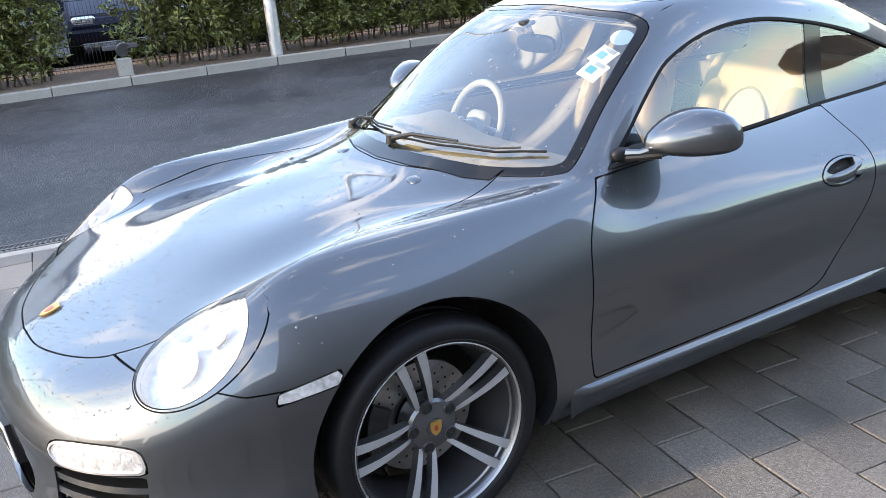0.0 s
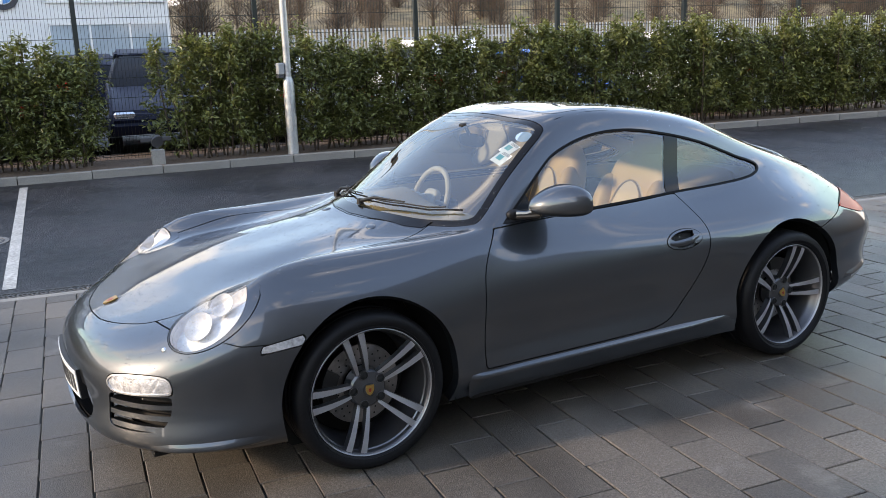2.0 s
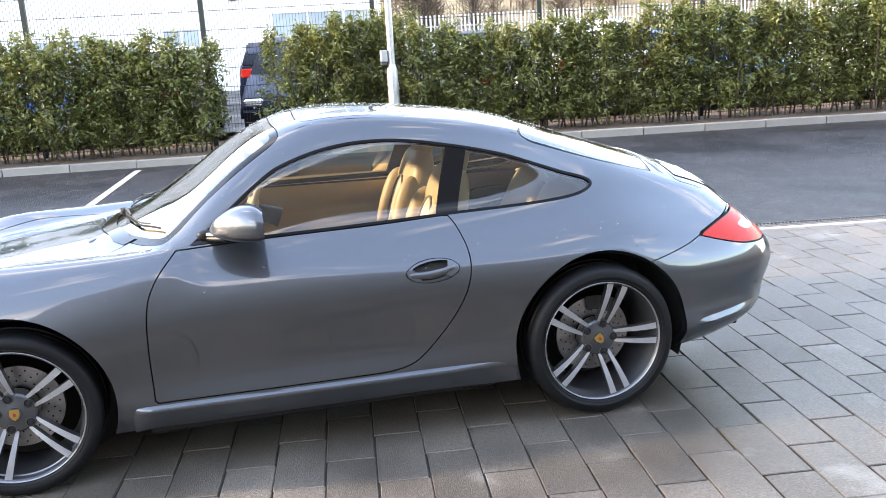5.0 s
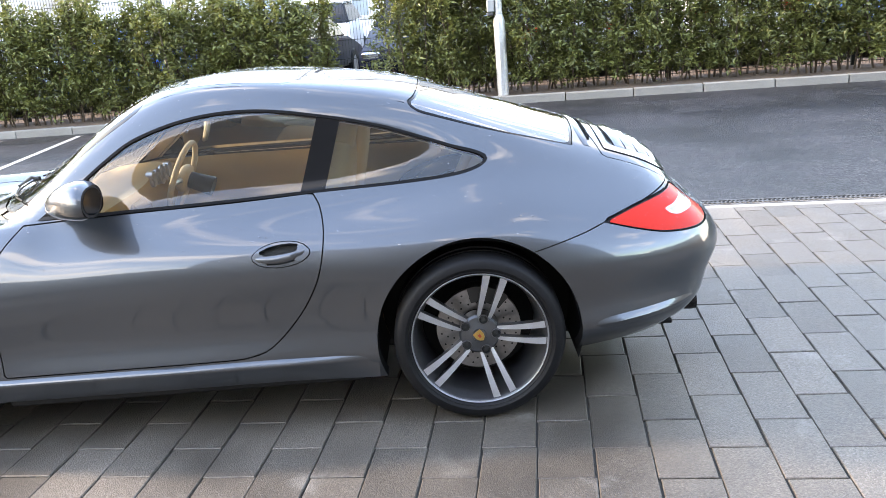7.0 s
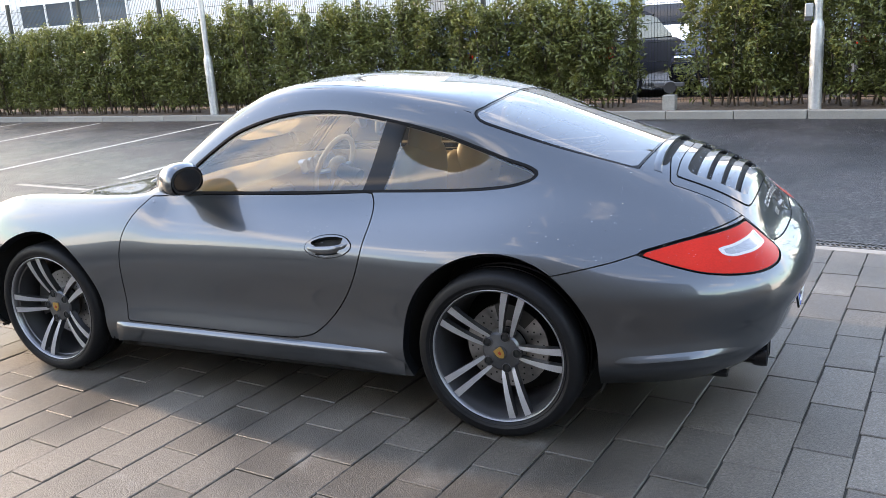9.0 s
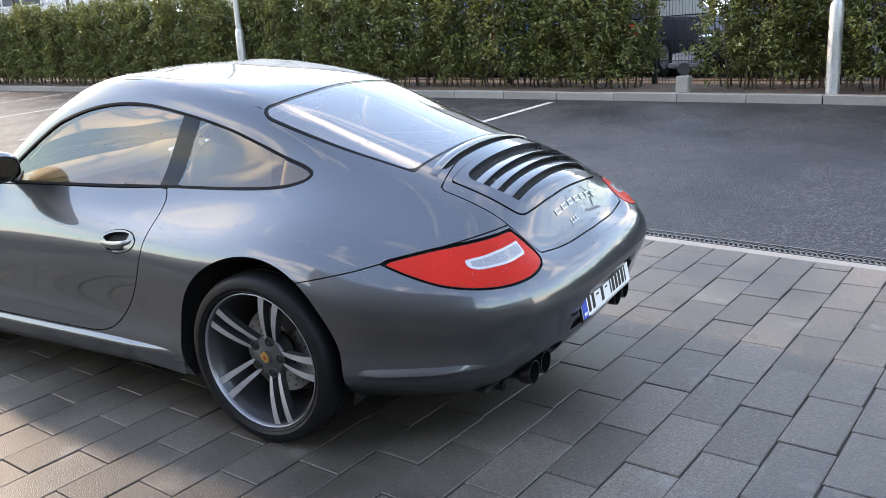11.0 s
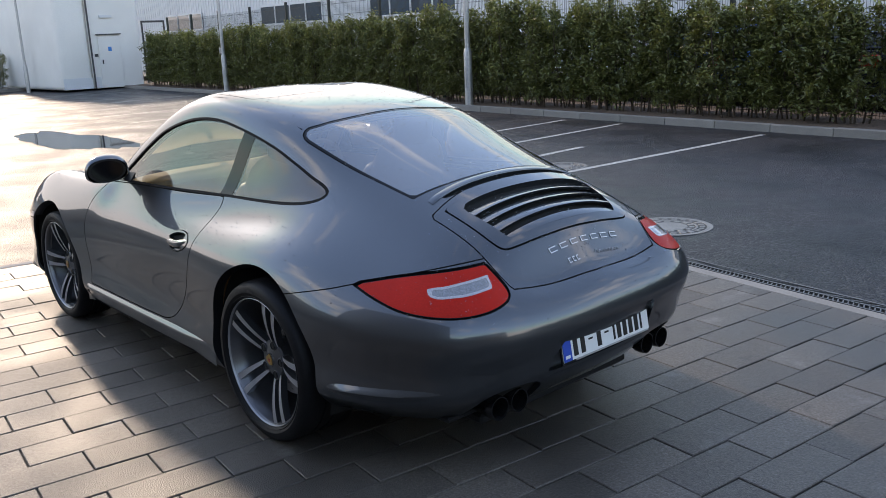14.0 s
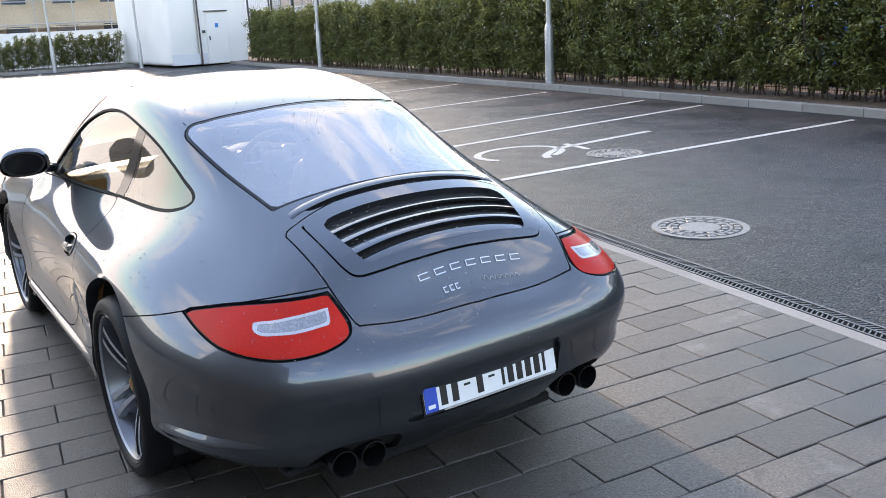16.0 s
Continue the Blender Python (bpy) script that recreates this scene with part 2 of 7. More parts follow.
def part(name, bm, mat, parent=None, label="", smooth=True, auto=35.0):
    """Links a bmesh as one mesh object under a thing or a part."""
    me = bpy.data.meshes.new(name)
    bmesh.ops.recalc_face_normals(bm, faces=bm.faces[:])
    if smooth:
        for f in bm.faces:
            f.smooth = True
        for e in bm.edges:
            if len(e.link_faces) == 2 and e.calc_face_angle(0) > radians(auto):
                e.smooth = False
    bm.to_mesh(me)
    bm.free()
    me.materials.append(mat)
    ob = new(name, me)
    if parent is not None:
        ob.parent = parent
    if label:
        ob["label"] = label
    return ob


def thing(name, label, category, at=(0, 0, 0), rz=0.0, group="", kind=""):
    ob = new(name)
    ob.empty_display_size = 0.1
    ob.matrix_basis = pose(*at, 0, 0, rz)
    return tagged(ob, label, category, group, kind)


def box(bm, lo, hi, bevel=0.0, m=None, segments=1):
    """An axis-aligned block between two corners, with rounded edges."""
    r = bmesh.ops.create_cube(bm, size=1.0)
    vs = r["verts"]
    for v in vs:
        v.co = Vector([lo[i] + (v.co[i] + 0.5) * (hi[i] - lo[i]) for i in range(3)])
    if bevel:
        es = list({e for v in vs for e in v.link_edges})
        r2 = bmesh.ops.bevel(bm, geom=es, offset=bevel, segments=segments, affect="EDGES", profile=0.5)
        vs = list({v for f in r2["faces"] for v in f.verts} | {v for v in vs if v.is_valid})
    if m is not None:
        for v in vs:
            v.co = m @ v.co
    return vs


def rod(bm, a, b, r0, r1=None, sides=10, caps=True):
    """A round bar from a to b, tapering from r0 to r1."""
    a, b = Vector(a), Vector(b)
    r1 = r0 if r1 is None else r1
    d = b - a
    q = d.to_track_quat("Z", "Y").to_matrix()
    rings = []
    for p, r in ((a, r0), (b, r1)):
        rings.append([bm.verts.new(p + q @ Vector((math.cos(k * math.tau / sides) * r, math.sin(k * math.tau / sides) * r, 0))) for k in range(sides)])
    for k in range(sides):
        bm.faces.new((rings[0][k], rings[0][(k + 1) % sides], rings[1][(k + 1) % sides], rings[1][k]))
    if caps:
        bm.faces.new(list(reversed(rings[0])))
        bm.faces.new(rings[1])


def lathe(bm, profile, sides=64, axis="Y", close=False):
    """Turns a profile of (radius, along) round an axis through the origin."""
    rings = []
    for r, h in profile:
        ring = []
        for k in range(sides):
            c, s = math.cos(k * math.tau / sides) * r, math.sin(k * math.tau / sides) * r
            ring.append(bm.verts.new((c, h, s) if axis == "Y" else (c, s, h)))
        rings.append(ring)
    pairs = list(zip(rings, rings[1:])) + ([(rings[-1], rings[0])] if close else [])
    for p, q in pairs:
        for k in range(sides):
            bm.faces.new((p[k], p[(k + 1) % sides], q[(k + 1) % sides], q[k]))
    return rings


def tube(bm, pts, r, sides=8, radii=None):
    """A round bar that follows points."""
    pts = [Vector(p) for p in pts]
    rings = []
    for i, p in enumerate(pts):
        d = (pts[min(i + 1, len(pts) - 1)] - pts[max(i - 1, 0)]).normalized()
        q = d.to_track_quat("Z", "Y").to_matrix()
        rr = radii[i] if radii else r
        rings.append([bm.verts.new(p + q @ Vector((math.cos(k * math.tau / sides) * rr, math.sin(k * math.tau / sides) * rr, 0))) for k in range(sides)])
    for p, q in zip(rings, rings[1:]):
        for k in range(sides):
            bm.faces.new((p[k], p[(k + 1) % sides], q[(k + 1) % sides], q[k]))
    bm.faces.new(list(reversed(rings[0])))
    bm.faces.new(rings[-1])


def plate_of(bm, outline, lo, hi, to3d):
    """A flat slab: an outline in two coordinates, drawn between two depths."""
    n = len(outline)
    a = [bm.verts.new(to3d(p[0], p[1], lo)) for p in outline]
    b = [bm.verts.new(to3d(p[0], p[1], hi)) for p in outline]
    bm.faces.new(a)
    bm.faces.new(list(reversed(b)))
    for k in range(n):
        bm.faces.new((a[k], b[k], b[(k + 1) % n], a[(k + 1) % n]))

TAIL_CLEAR = material("clear_lens_frame", (0.46, 0.43, 0.43), rough=0.22, metal=0.2, grain=0.25, scale=190, coat=1.0)
TAIL_CORE = material("smoked_clear_lens", (0.27, 0.27, 0.28), rough=0.2, metal=0.4, grain=0.3, scale=150, coat=1.0)
LENS_RIB = material("ribbed_clear_lens", (0.62, 0.63, 0.65), rough=0.2, metal=0.6, grain=0.5, scale=55, bump=0.4, coat=1.0)

# ---- ground ----
PAVE_TURN = radians(-6.0)
PU = Vector((math.cos(PAVE_TURN), math.sin(PAVE_TURN)))
PV = Vector((-math.sin(PAVE_TURN), math.cos(PAVE_TURN)))
PAVE_EDGE = -2.73
TARMAC = stone_material("wet_asphalt", (0.012, 0.013, 0.016), (0.085, 0.086, 0.092), 70, 0.9, 0.48, 0.20, spec=0.28)
KERB_MAT = material("pale_concrete_kerb", (0.225, 0.215, 0.198), rough=0.8, grain=0.15, scale=60, dirt=0.2, dirt_scale=2, bump=0.15, vary=0.08)
MULCH = material("bark_mulch", (0.105, 0.068, 0.045), rough=0.95, grain=0.5, scale=30, bump=0.8, dirt=0.3, dirt_scale=2)
SAND = material("jointing_sand", (0.034, 0.032, 0.027), rough=0.9, grain=0.4, scale=120, bump=0.3)
LINE_PAINT = material("worn_white_line_paint", (0.35, 0.35, 0.335), rough=0.6, grain=0.5, scale=40, bump=0.2, dirt=0.2, dirt_scale=3)
GRATE = material("galvanised_grating", (0.13, 0.13, 0.13), rough=0.5, metal=0.7, grain=0.2, scale=90)
CAST = material("cast_iron_cover", (0.16, 0.155, 0.15), rough=0.5, metal=0.3, grain=0.3, scale=70, bump=0.3)
CHANNEL_SHADE = material("channel_shade_black", (0.008, 0.008, 0.008), rough=0.7)
WATER = material("puddle_water", (0.012, 0.012, 0.013), rough=0.03, spec=0.5)


def drain_y(x):
    return 2.60 - 0.167 * (x - 0.5)


def tarmac_z(x, y):
    return 0.0125 * max(0.0, y - drain_y(x))


def kerb_y(x):
    """Front face of the far kerb."""
    return float(np.interp(x, [-60, -30, -9, 2, 14, 40], [14.6, 12.0, 9.75, 8.45, 6.45, 2.1]))


def sheet(name, nx, ny, at, mat, label, category="ground"):
    """A ground sheet over a unit square, laid out by at(s, t)."""
    vs = [at(i / nx, j / ny) for i in range(nx + 1) for j in range(ny + 1)]
    fs = [(i * (ny + 1) + j, (i + 1) * (ny + 1) + j, (i + 1) * (ny + 1) + j + 1, i * (ny + 1) + j + 1) for i in range(nx) for j in range(ny)]
    return tagged(link_mesh(name, vs, fs, mat), label, category, kind="structure")


def lerp(a, b, t):
    return a + (b - a) * t


def road_at(s, t):
    x = lerp(-40, 40, s)
    y = lerp(drain_y(x) + 0.075, kerb_y(x) + 0.05, t)
    return (x, y, tarmac_z(x, y))


def edge_x(y):
    """The paving's west edge."""
    return (PAVE_EDGE - y * PU.y) / PU.x


def yard_at(s, t):
    y = lerp(-40, drain_y(-2.5) + 0.10, t)
    x = lerp(-40, edge_x(y) - 0.01, s)
    y2 = min(y, drain_y(x) + 0.08) if t < 1 else drain_y(x) + 0.08
    return (x, y2, 0.0)


def bed_at(s, t):
    y = lerp(-40, 2.9, t)
    x = lerp(edge_x(y), 40, s)
    return (x, min(y, drain_y(x) - 0.1), -0.009)


GROUND = material("far_ground", (0.10, 0.085, 0.06), rough=0.95, grain=0.4, scale=3, dirt=0.3, dirt_scale=0.05)
sheet("road", 80, 12, road_at, TARMAC, "wet dark asphalt road and parking bays", "road")
sheet("road_yard", 40, 30, yard_at, TARMAC, "wet asphalt yard beside the paving", "road")
sheet("ground", 4, 4, lambda s, t: (lerp(-900, 900, s), lerp(-900, 900, t), -0.15), GROUND, "open ground that reaches the horizon")
sheet("ground_bed", 20, 10, bed_at, SAND, "dark sand bed between the paving blocks")
sheet("ground_planting", 160, 6, lambda s, t: (lerp(-40, 40, s), kerb_y(lerp(-40, 40, s)) + lerp(0.12, 2.2, t),
      tarmac_z(lerp(-40, 40, s), kerb_y(lerp(-40, 40, s))) + 0.10 + 0.03 * noise.noise((lerp(-40, 40, s) * 2.3, t * 7, 0))), MULCH, "brown bark mulch along the hedge", "soil")
sheet("ground_car_park", 10, 4, lambda s, t: (lerp(-70, 70, s), lerp(13.0 - 0.13 * lerp(-70, 70, s) * 0.9, 70, t), 0.12), TARMAC, "asphalt of the car park behind the fence", "ground")


def build_kerb():
    """Concrete kerb stones along the planting, each a stone of its own."""
    kerb = thing("kerb", "pale grey concrete kerb in front of the mulch bed", "kerb", kind="structure")
    bm = bmesh.new()
    box(bm, (-0.4585, 0, -0.15), (0.4585, 0.13, 0.108), 0.006)
    first = part("kerb_stone", bm, KERB_MAT, kerb)
    me = first.data
    bpy.data.objects.remove(first)
    x = -34.0
    while x < 20:
        x2 = x + 0.92
        a = Vector((x, kerb_y(x), 0))
        b = Vector((x2, kerb_y(x2), 0))
        ob = new("kerb_stone", me)
        ob.parent = kerb
        ob.matrix_basis = pose((a.x + b.x) / 2, (a.y + b.y) / 2, tarmac_z(a.x, a.y) + random.uniform(-0.004, 0.004), 0, 0, math.degrees(math.atan2(b.y - a.y, b.x - a.x)))
        x = x2
    bm = bmesh.new()
    for k in range(30):
        y0, y1 = 11.5 - k * 0.92, 11.5 - (k + 1) * 0.92
        box(bm, (-37.2, y1 + 0.005, -0.1), (-37.05, y0 - 0.005, 0.13), 0.012)
    part("kerb_end_run", bm, KERB_MAT, kerb)


def build_drain():
    """Slot drain between paving and asphalt: concrete edge strips and a slotted grating."""
    drain = thing("drain_channel", "galvanised grating drain between paving and asphalt", "drain", kind="structure")
    ang = math.atan(-0.167)
    # one grating unit, half a metre long: two rows of slanted bars in a frame
    bm = bmesh.new()
    box(bm, (0, -0.07, -0.012), (0.5, -0.058, 0.0))
    box(bm, (0, 0.058, -0.012), (0.5, 0.07, 0.0))
    box(bm, (0, -0.006, -0.012), (0.5, 0.006, -0.001))
    for k in range(16):
        for row, sg in ((-0.032, 1), (0.032, -1)):
            m = Matrix.Translation((0.0156 + k * 0.03125, row, -0.006)) @ Matrix.Rotation(radians(28 * sg), 4, "Z")
            box(bm, (-0.0038, -0.031, -0.008), (0.0038, 0.031, 0.003), m=m)
    bm.transform(Matrix.Translation((-0.25, 0, 0)))
    first = part("grating", bm, GRATE, drain, smooth=False)
    me = first.data
    bpy.data.objects.remove(first)
    for k in range(-14, 24):
        s = k * 0.502
        ob = new("grating", me)
        ob.parent = drain
        ob.matrix_basis = pose(0.5 + s * math.cos(ang), drain_y(0.5) + s * math.sin(ang), 0.003, 0, 0, math.degrees(ang))
    bm = bmesh.new()
    for lo, hi, z0, z1 in ((-0.165, -0.075, -0.1, 0.001), (0.073, 0.088, -0.1, 0.001)):
        box(bm, (-7.5, lo, z0), (12, hi, z1), 0.003)
    bm.transform(pose(0.5, drain_y(0.5), 0, 0, 0, math.degrees(ang)))
    part("edge_strip", bm, KERB_MAT, drain, "pale concrete edging")
    # floor under the grating; its near-black colour stands in for the shade there
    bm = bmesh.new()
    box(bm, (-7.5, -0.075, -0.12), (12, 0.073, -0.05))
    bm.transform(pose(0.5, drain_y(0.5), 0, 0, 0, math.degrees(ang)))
    part("channel_floor", bm, CHANNEL_SHADE, drain, "drain channel floor, black for the shade under the grating")


def strip(name, pts, width, label, parent=None):
    """A painted line that follows points on the asphalt."""
    vs, fs = [], []
    n = len(pts)
    for i, p in enumerate(pts):
        d = (Vector(pts[min(i + 1, n - 1)]) - Vector(pts[max(i - 1, 0)])).normalized()
        s = Vector((-d.y, d.x)) * width / 2
        for q in (Vector(p) + s, Vector(p) - s):
            vs.append((q.x, q.y, tarmac_z(q.x, q.y) + 0.004))
    for i in range(n - 1):
        fs.append((2 * i, 2 * i + 1, 2 * i + 3, 2 * i + 2))
    ob = link_mesh(name, vs, fs, LINE_PAINT, parent)
    return ob if parent else tagged(ob, label, "road marking", kind="structure")


def build_markings():
    for x0, y0, x1, y1 in ((-2.26, 3.25, -1.75, 8.62), (-4.36, 3.9, -4.36, 8.98), (-5.62, 4.1, -5.62, 9.1), (-8.35, 4.6, -8.30, 9.4), (-11.72, 4.7, -11.70, 9.75),
                           (-14.6, 5.2, -14.4, 10.1), (-17.2, 5.6, -17.0, 10.3), (-19.8, 6.0, -19.6, 10.6), (-22.4, 6.2, -22.2, 10.9), (-33.5, 5.0, -36.5, 5.6), (-33.0, 2.0, -36.5, 2.6)):
        strip("parking_line", [(lerp(x0, x1, k / 8), lerp(y0, y1, k / 8)) for k in range(9)], 0.095, "worn white painted parking bay line on asphalt")
    # accessible bay symbol: wheel arc, seat and back strokes
    sym = thing("bay_symbol", "white painted accessible parking symbol on asphalt", "road marking", kind="structure")
    c, r = Vector((-3.30, 4.62)), 0.50
    strip("wheel_arc", [(c.x + r * math.cos(a) * 0.85, c.y + r * math.sin(a)) for a in np.linspace(0.3, 5.2, 26)], 0.085, "", sym)
    strip("back_stroke", [(-3.22, 6.62), (-3.22, 6.1), (-3.20, 5.6), (-3.19, 5.1)], 0.10, "", sym)
    strip("seat_stroke", [(-3.19, 5.1), (-3.05, 4.85), (-2.95, 4.7), (-2.80, 4.60)], 0.09, "", sym)
    strip("leg_stroke", [(-3.36, 5.35), (-3.08, 5.30), (-2.86, 5.24)], 0.08, "", sym)


def build_cover(x, y, r, label, ring):
    z = tarmac_z(x, y) + 0.004
    cover = thing("manhole_cover", label, "manhole cover", (x, y, z))
    bm = bmesh.new()
    lathe(bm, [(0.0005, 0.0), (r * 0.42, 0.0), (r * 0.43, -0.006), (r * 0.60, -0.006), (r * 0.61, 0.0), (r * 0.66, 0.0), (r * 0.67, -0.006), (r * 0.86, -0.006), (r * 0.87, 0.001), (r, 0.001), (r, -0.05)], 56, axis="Z")
    part("cover_plate", bm, ring, cover)
    for rad, n, ln in ((0.52, 14, 0.05), (0.765, 22, 0.05)):
        for k in range(n):
            a = k * math.tau / n
            bm = bmesh.new()
            box(bm, (-r * 0.06, -ln * r * 1.4, -0.008), (r * 0.06, ln * r * 1.4, 0.002), 0.002, m=Matrix.Rotation(a, 4, "Z") @ Matrix.Translation((r * rad, 0, 0)))
            part("raised_pad", bm, ring, cover)
    return cover


def build_puddle():
    pts = []
    for k in range(60):
        a = k * math.tau / 60
        r = 1 + 0.35 * noise.noise((math.cos(a) * 1.4, math.sin(a) * 1.4, 3.1)) + 0.18 * noise.noise((math.cos(a) * 5, math.sin(a) * 5, 7.7))
        pts.append((-12.3 + 2.6 * r * math.cos(a), 3.15 + 0.62 * r * math.sin(a)))
    vs = [(-12.3, 3.15, tarmac_z(-12.3, 3.15) + 0.004)] + [(x, y, tarmac_z(x, y) + 0.004) for x, y in pts]
    ob = link_mesh("puddle", vs, [(0, k + 1, (k + 1) % 60 + 1) for k in range(60)], WATER)
    tagged(ob, "still rain puddle on the asphalt", "water", kind="structure")


build_kerb()
build_drain()
build_markings()
PALE_CAST = material("pale_worn_cast_cover", (0.18, 0.176, 0.168), rough=0.5, metal=0.2, grain=0.3, scale=70, bump=0.3, dirt=0.15, dirt_scale=8)
build_cover(0.27, 3.33, 0.335, "round pale cast iron manhole cover in the asphalt", PALE_CAST)
build_cover(-2.43, 5.22, 0.30, "dark round gully cover in wet asphalt", CAST)
build_puddle()

# ---- sports car: body surface from its character lines ----
# Each line runs from the middle of the nose round the flank to the middle of the tail, as (x, half width, height).
LINE_LIP = [(-2.12, 0, 0.19), (-2.09, 0.36, 0.19), (-1.95, 0.64, 0.198), (-1.69, 0.8, 0.205), (-1.175, 0.82, 0.19), (-0.74, 0.825, 0.197), (-0.35, 0.828, 0.197),
            (0.05, 0.832, 0.197), (0.52, 0.84, 0.197), (0.83, 0.862, 0.2), (1.22, 0.86, 0.22), (1.62, 0.79, 0.235), (1.935, 0.618, 0.24), (2.039, 0.34, 0.245), (2.056, 0, 0.245)]
LINE_SILL = [(-2.185, 0, 0.245), (-2.15, 0.375, 0.245), (-2.000, 0.676, 0.245), (-1.724, 0.836, 0.245), (-1.175, 0.86, 0.265), (-0.72, 0.862, 0.283), (-0.35, 0.866, 0.283),
            (0.05, 0.87, 0.283), (0.52, 0.876, 0.285), (0.85, 0.895, 0.29), (1.24, 0.897, 0.31), (1.655, 0.873, 0.335), (2.032, 0.683, 0.35), (2.13, 0.362, 0.345), (2.15, 0, 0.345)]
LINE_FLANK = [(-2.175, 0, 0.35), (-2.14, 0.368, 0.355), (-1.990, 0.667, 0.345), (-1.71, 0.828, 0.36), (-1.175, 0.885, 0.4), (-0.69, 0.856, 0.385), (-0.35, 0.849, 0.385),
            (0.05, 0.851, 0.385), (0.52, 0.864, 0.39), (0.9, 0.893, 0.4), (1.26, 0.904, 0.43), (1.668, 0.861, 0.42), (2.055, 0.676, 0.43), (2.173, 0.37, 0.45), (2.192, 0, 0.45)]
LINE_WAIST = [(-2.185, 0, 0.46), (-2.14, 0.372, 0.47), (-1.965, 0.675, 0.5), (-1.695, 0.832, 0.535), (-1.175, 0.893, 0.56), (-0.67, 0.865, 0.56), (-0.35, 0.856, 0.565),
            (0.05, 0.86, 0.57), (0.52, 0.873, 0.575), (0.92, 0.902, 0.58), (1.29, 0.906, 0.58), (1.69, 0.865, 0.58), (2.095, 0.673, 0.56), (2.213, 0.365, 0.555), (2.232, 0, 0.55)]
LINE_HIP = [(-2.155, 0, 0.545), (-2.08, 0.37, 0.572), (-1.89, 0.668, 0.605), (-1.64, 0.812, 0.672), (-1.175, 0.855, 0.705), (-0.64, 0.842, 0.71), (-0.35, 0.835, 0.715),
            (0.05, 0.84, 0.72), (0.52, 0.85, 0.725), (0.92, 0.868, 0.73), (1.3, 0.862, 0.735), (1.7, 0.792, 0.7), (2.057, 0.623, 0.675), (2.1632, 0.35, 0.65), (2.1888, 0, 0.645)]
LINE_SHOULDER = [(-2.105, 0, 0.59), (-1.985, 0.335, 0.63), (-1.755, 0.64, 0.708), (-1.54, 0.7, 0.824), (-1.16, 0.695, 0.858), (-0.6, 0.735, 0.868), (-0.4, 0.727, 0.873),
            (0, 0.712, 0.887), (0.55, 0.662, 0.897), (0.95, 0.63, 0.925), (1.3, 0.6, 0.93), (1.72, 0.6, 0.83), (2, 0.505, 0.765), (2.105, 0.32, 0.69), (2.135, 0, 0.685)]
LINE_RAIL = [(-2.065, 0, 0.61), (-1.91, 0.26, 0.66), (-1.66, 0.505, 0.735), (-1.4, 0.545, 0.79), (-1.1, 0.53, 0.828), (-0.63, 0.655, 0.877), (-0.4, 0.64, 1.0148),
            (-0.04, 0.512, 1.2522), (0.5, 0.5, 1.2652), (0.955, 0.5, 1.164), (1.3, 0.475, 1.0482), (1.73, 0.46, 0.9082), (1.985, 0.41, 0.8072), (2.08, 0.265, 0.72), (2.115, 0, 0.7)]
LINE_CROWN = [(-2.025, 0, 0.626), (-1.86, 0.135, 0.68), (-1.6, 0.27, 0.755), (-1.35, 0.28, 0.802), (-1.07, 0.28, 0.84), (-0.77, 0.35, 0.898), (-0.48, 0.335, 1.058),
            (-0.09, 0.29, 1.294), (0.48, 0.29, 1.312), (0.93, 0.28, 1.243), (1.3, 0.27, 1.1148), (1.74, 0.26, 0.9646), (1.975, 0.235, 0.8616), (2.055, 0.15, 0.7718), (2.1, 0, 0.715)]
LINE_SPINE = [(-1.985, 0, 0.641), (-1.835, 0, 0.69), (-1.58, 0, 0.765), (-1.33, 0, 0.807), (-1.06, 0, 0.846), (-0.82, 0, 0.903), (-0.52, 0, 1.07),
            (-0.11, 0, 1.304), (0.47, 0, 1.32), (0.92, 0, 1.26), (1.3, 0, 1.138), (1.74, 0, 0.985), (1.97, 0, 0.885), (2.045, 0, 0.799), (2.088, 0, 0.73)]
CAR_AT = Vector((0.0, 0.012, 0.0))
AXLE_F, AXLE_R, HUB_Z = -1.175, 1.175, 0.328


def spline(t, p, q, d0=None, d1=None):
    """A cubic spline through p at t, read at q; with given end slopes, or free ends."""
    t, p, q = np.asarray(t, float), np.asarray(p, float), np.asarray(q, float)
    n = len(t)
    h = np.diff(t)
    a = np.zeros((n, n))
    r = np.zeros((n, p.shape[1]))
    for i in range(1, n - 1):
        a[i, i - 1], a[i, i], a[i, i + 1] = h[i - 1], 2 * (h[i - 1] + h[i]), h[i]
        r[i] = 6 * ((p[i + 1] - p[i]) / h[i] - (p[i] - p[i - 1]) / h[i - 1])
    if d0 is None:
        a[0, 0] = 1
    else:
        a[0, 0], a[0, 1] = 2 * h[0], h[0]
        r[0] = 6 * ((p[1] - p[0]) / h[0] - d0)
    if d1 is None:
        a[-1, -1] = 1
    else:
        a[-1, -1], a[-1, -2] = 2 * h[-1], h[-1]
        r[-1] = 6 * (d1 - (p[-1] - p[-2]) / h[-1])
    m = np.linalg.solve(a, r)
    i = np.clip(np.searchsorted(t, q) - 1, 0, n - 2)
    hi = h[i][:, None]
    x0, x1 = (t[i + 1] - q)[:, None], (q - t[i])[:, None]
    return (m[i] * x0 ** 3 + m[i + 1] * x1 ** 3) / (6 * hi) + (p[i] / hi - m[i] * hi / 6) * x0 + (p[i + 1] / hi - m[i + 1] * hi / 6) * x1


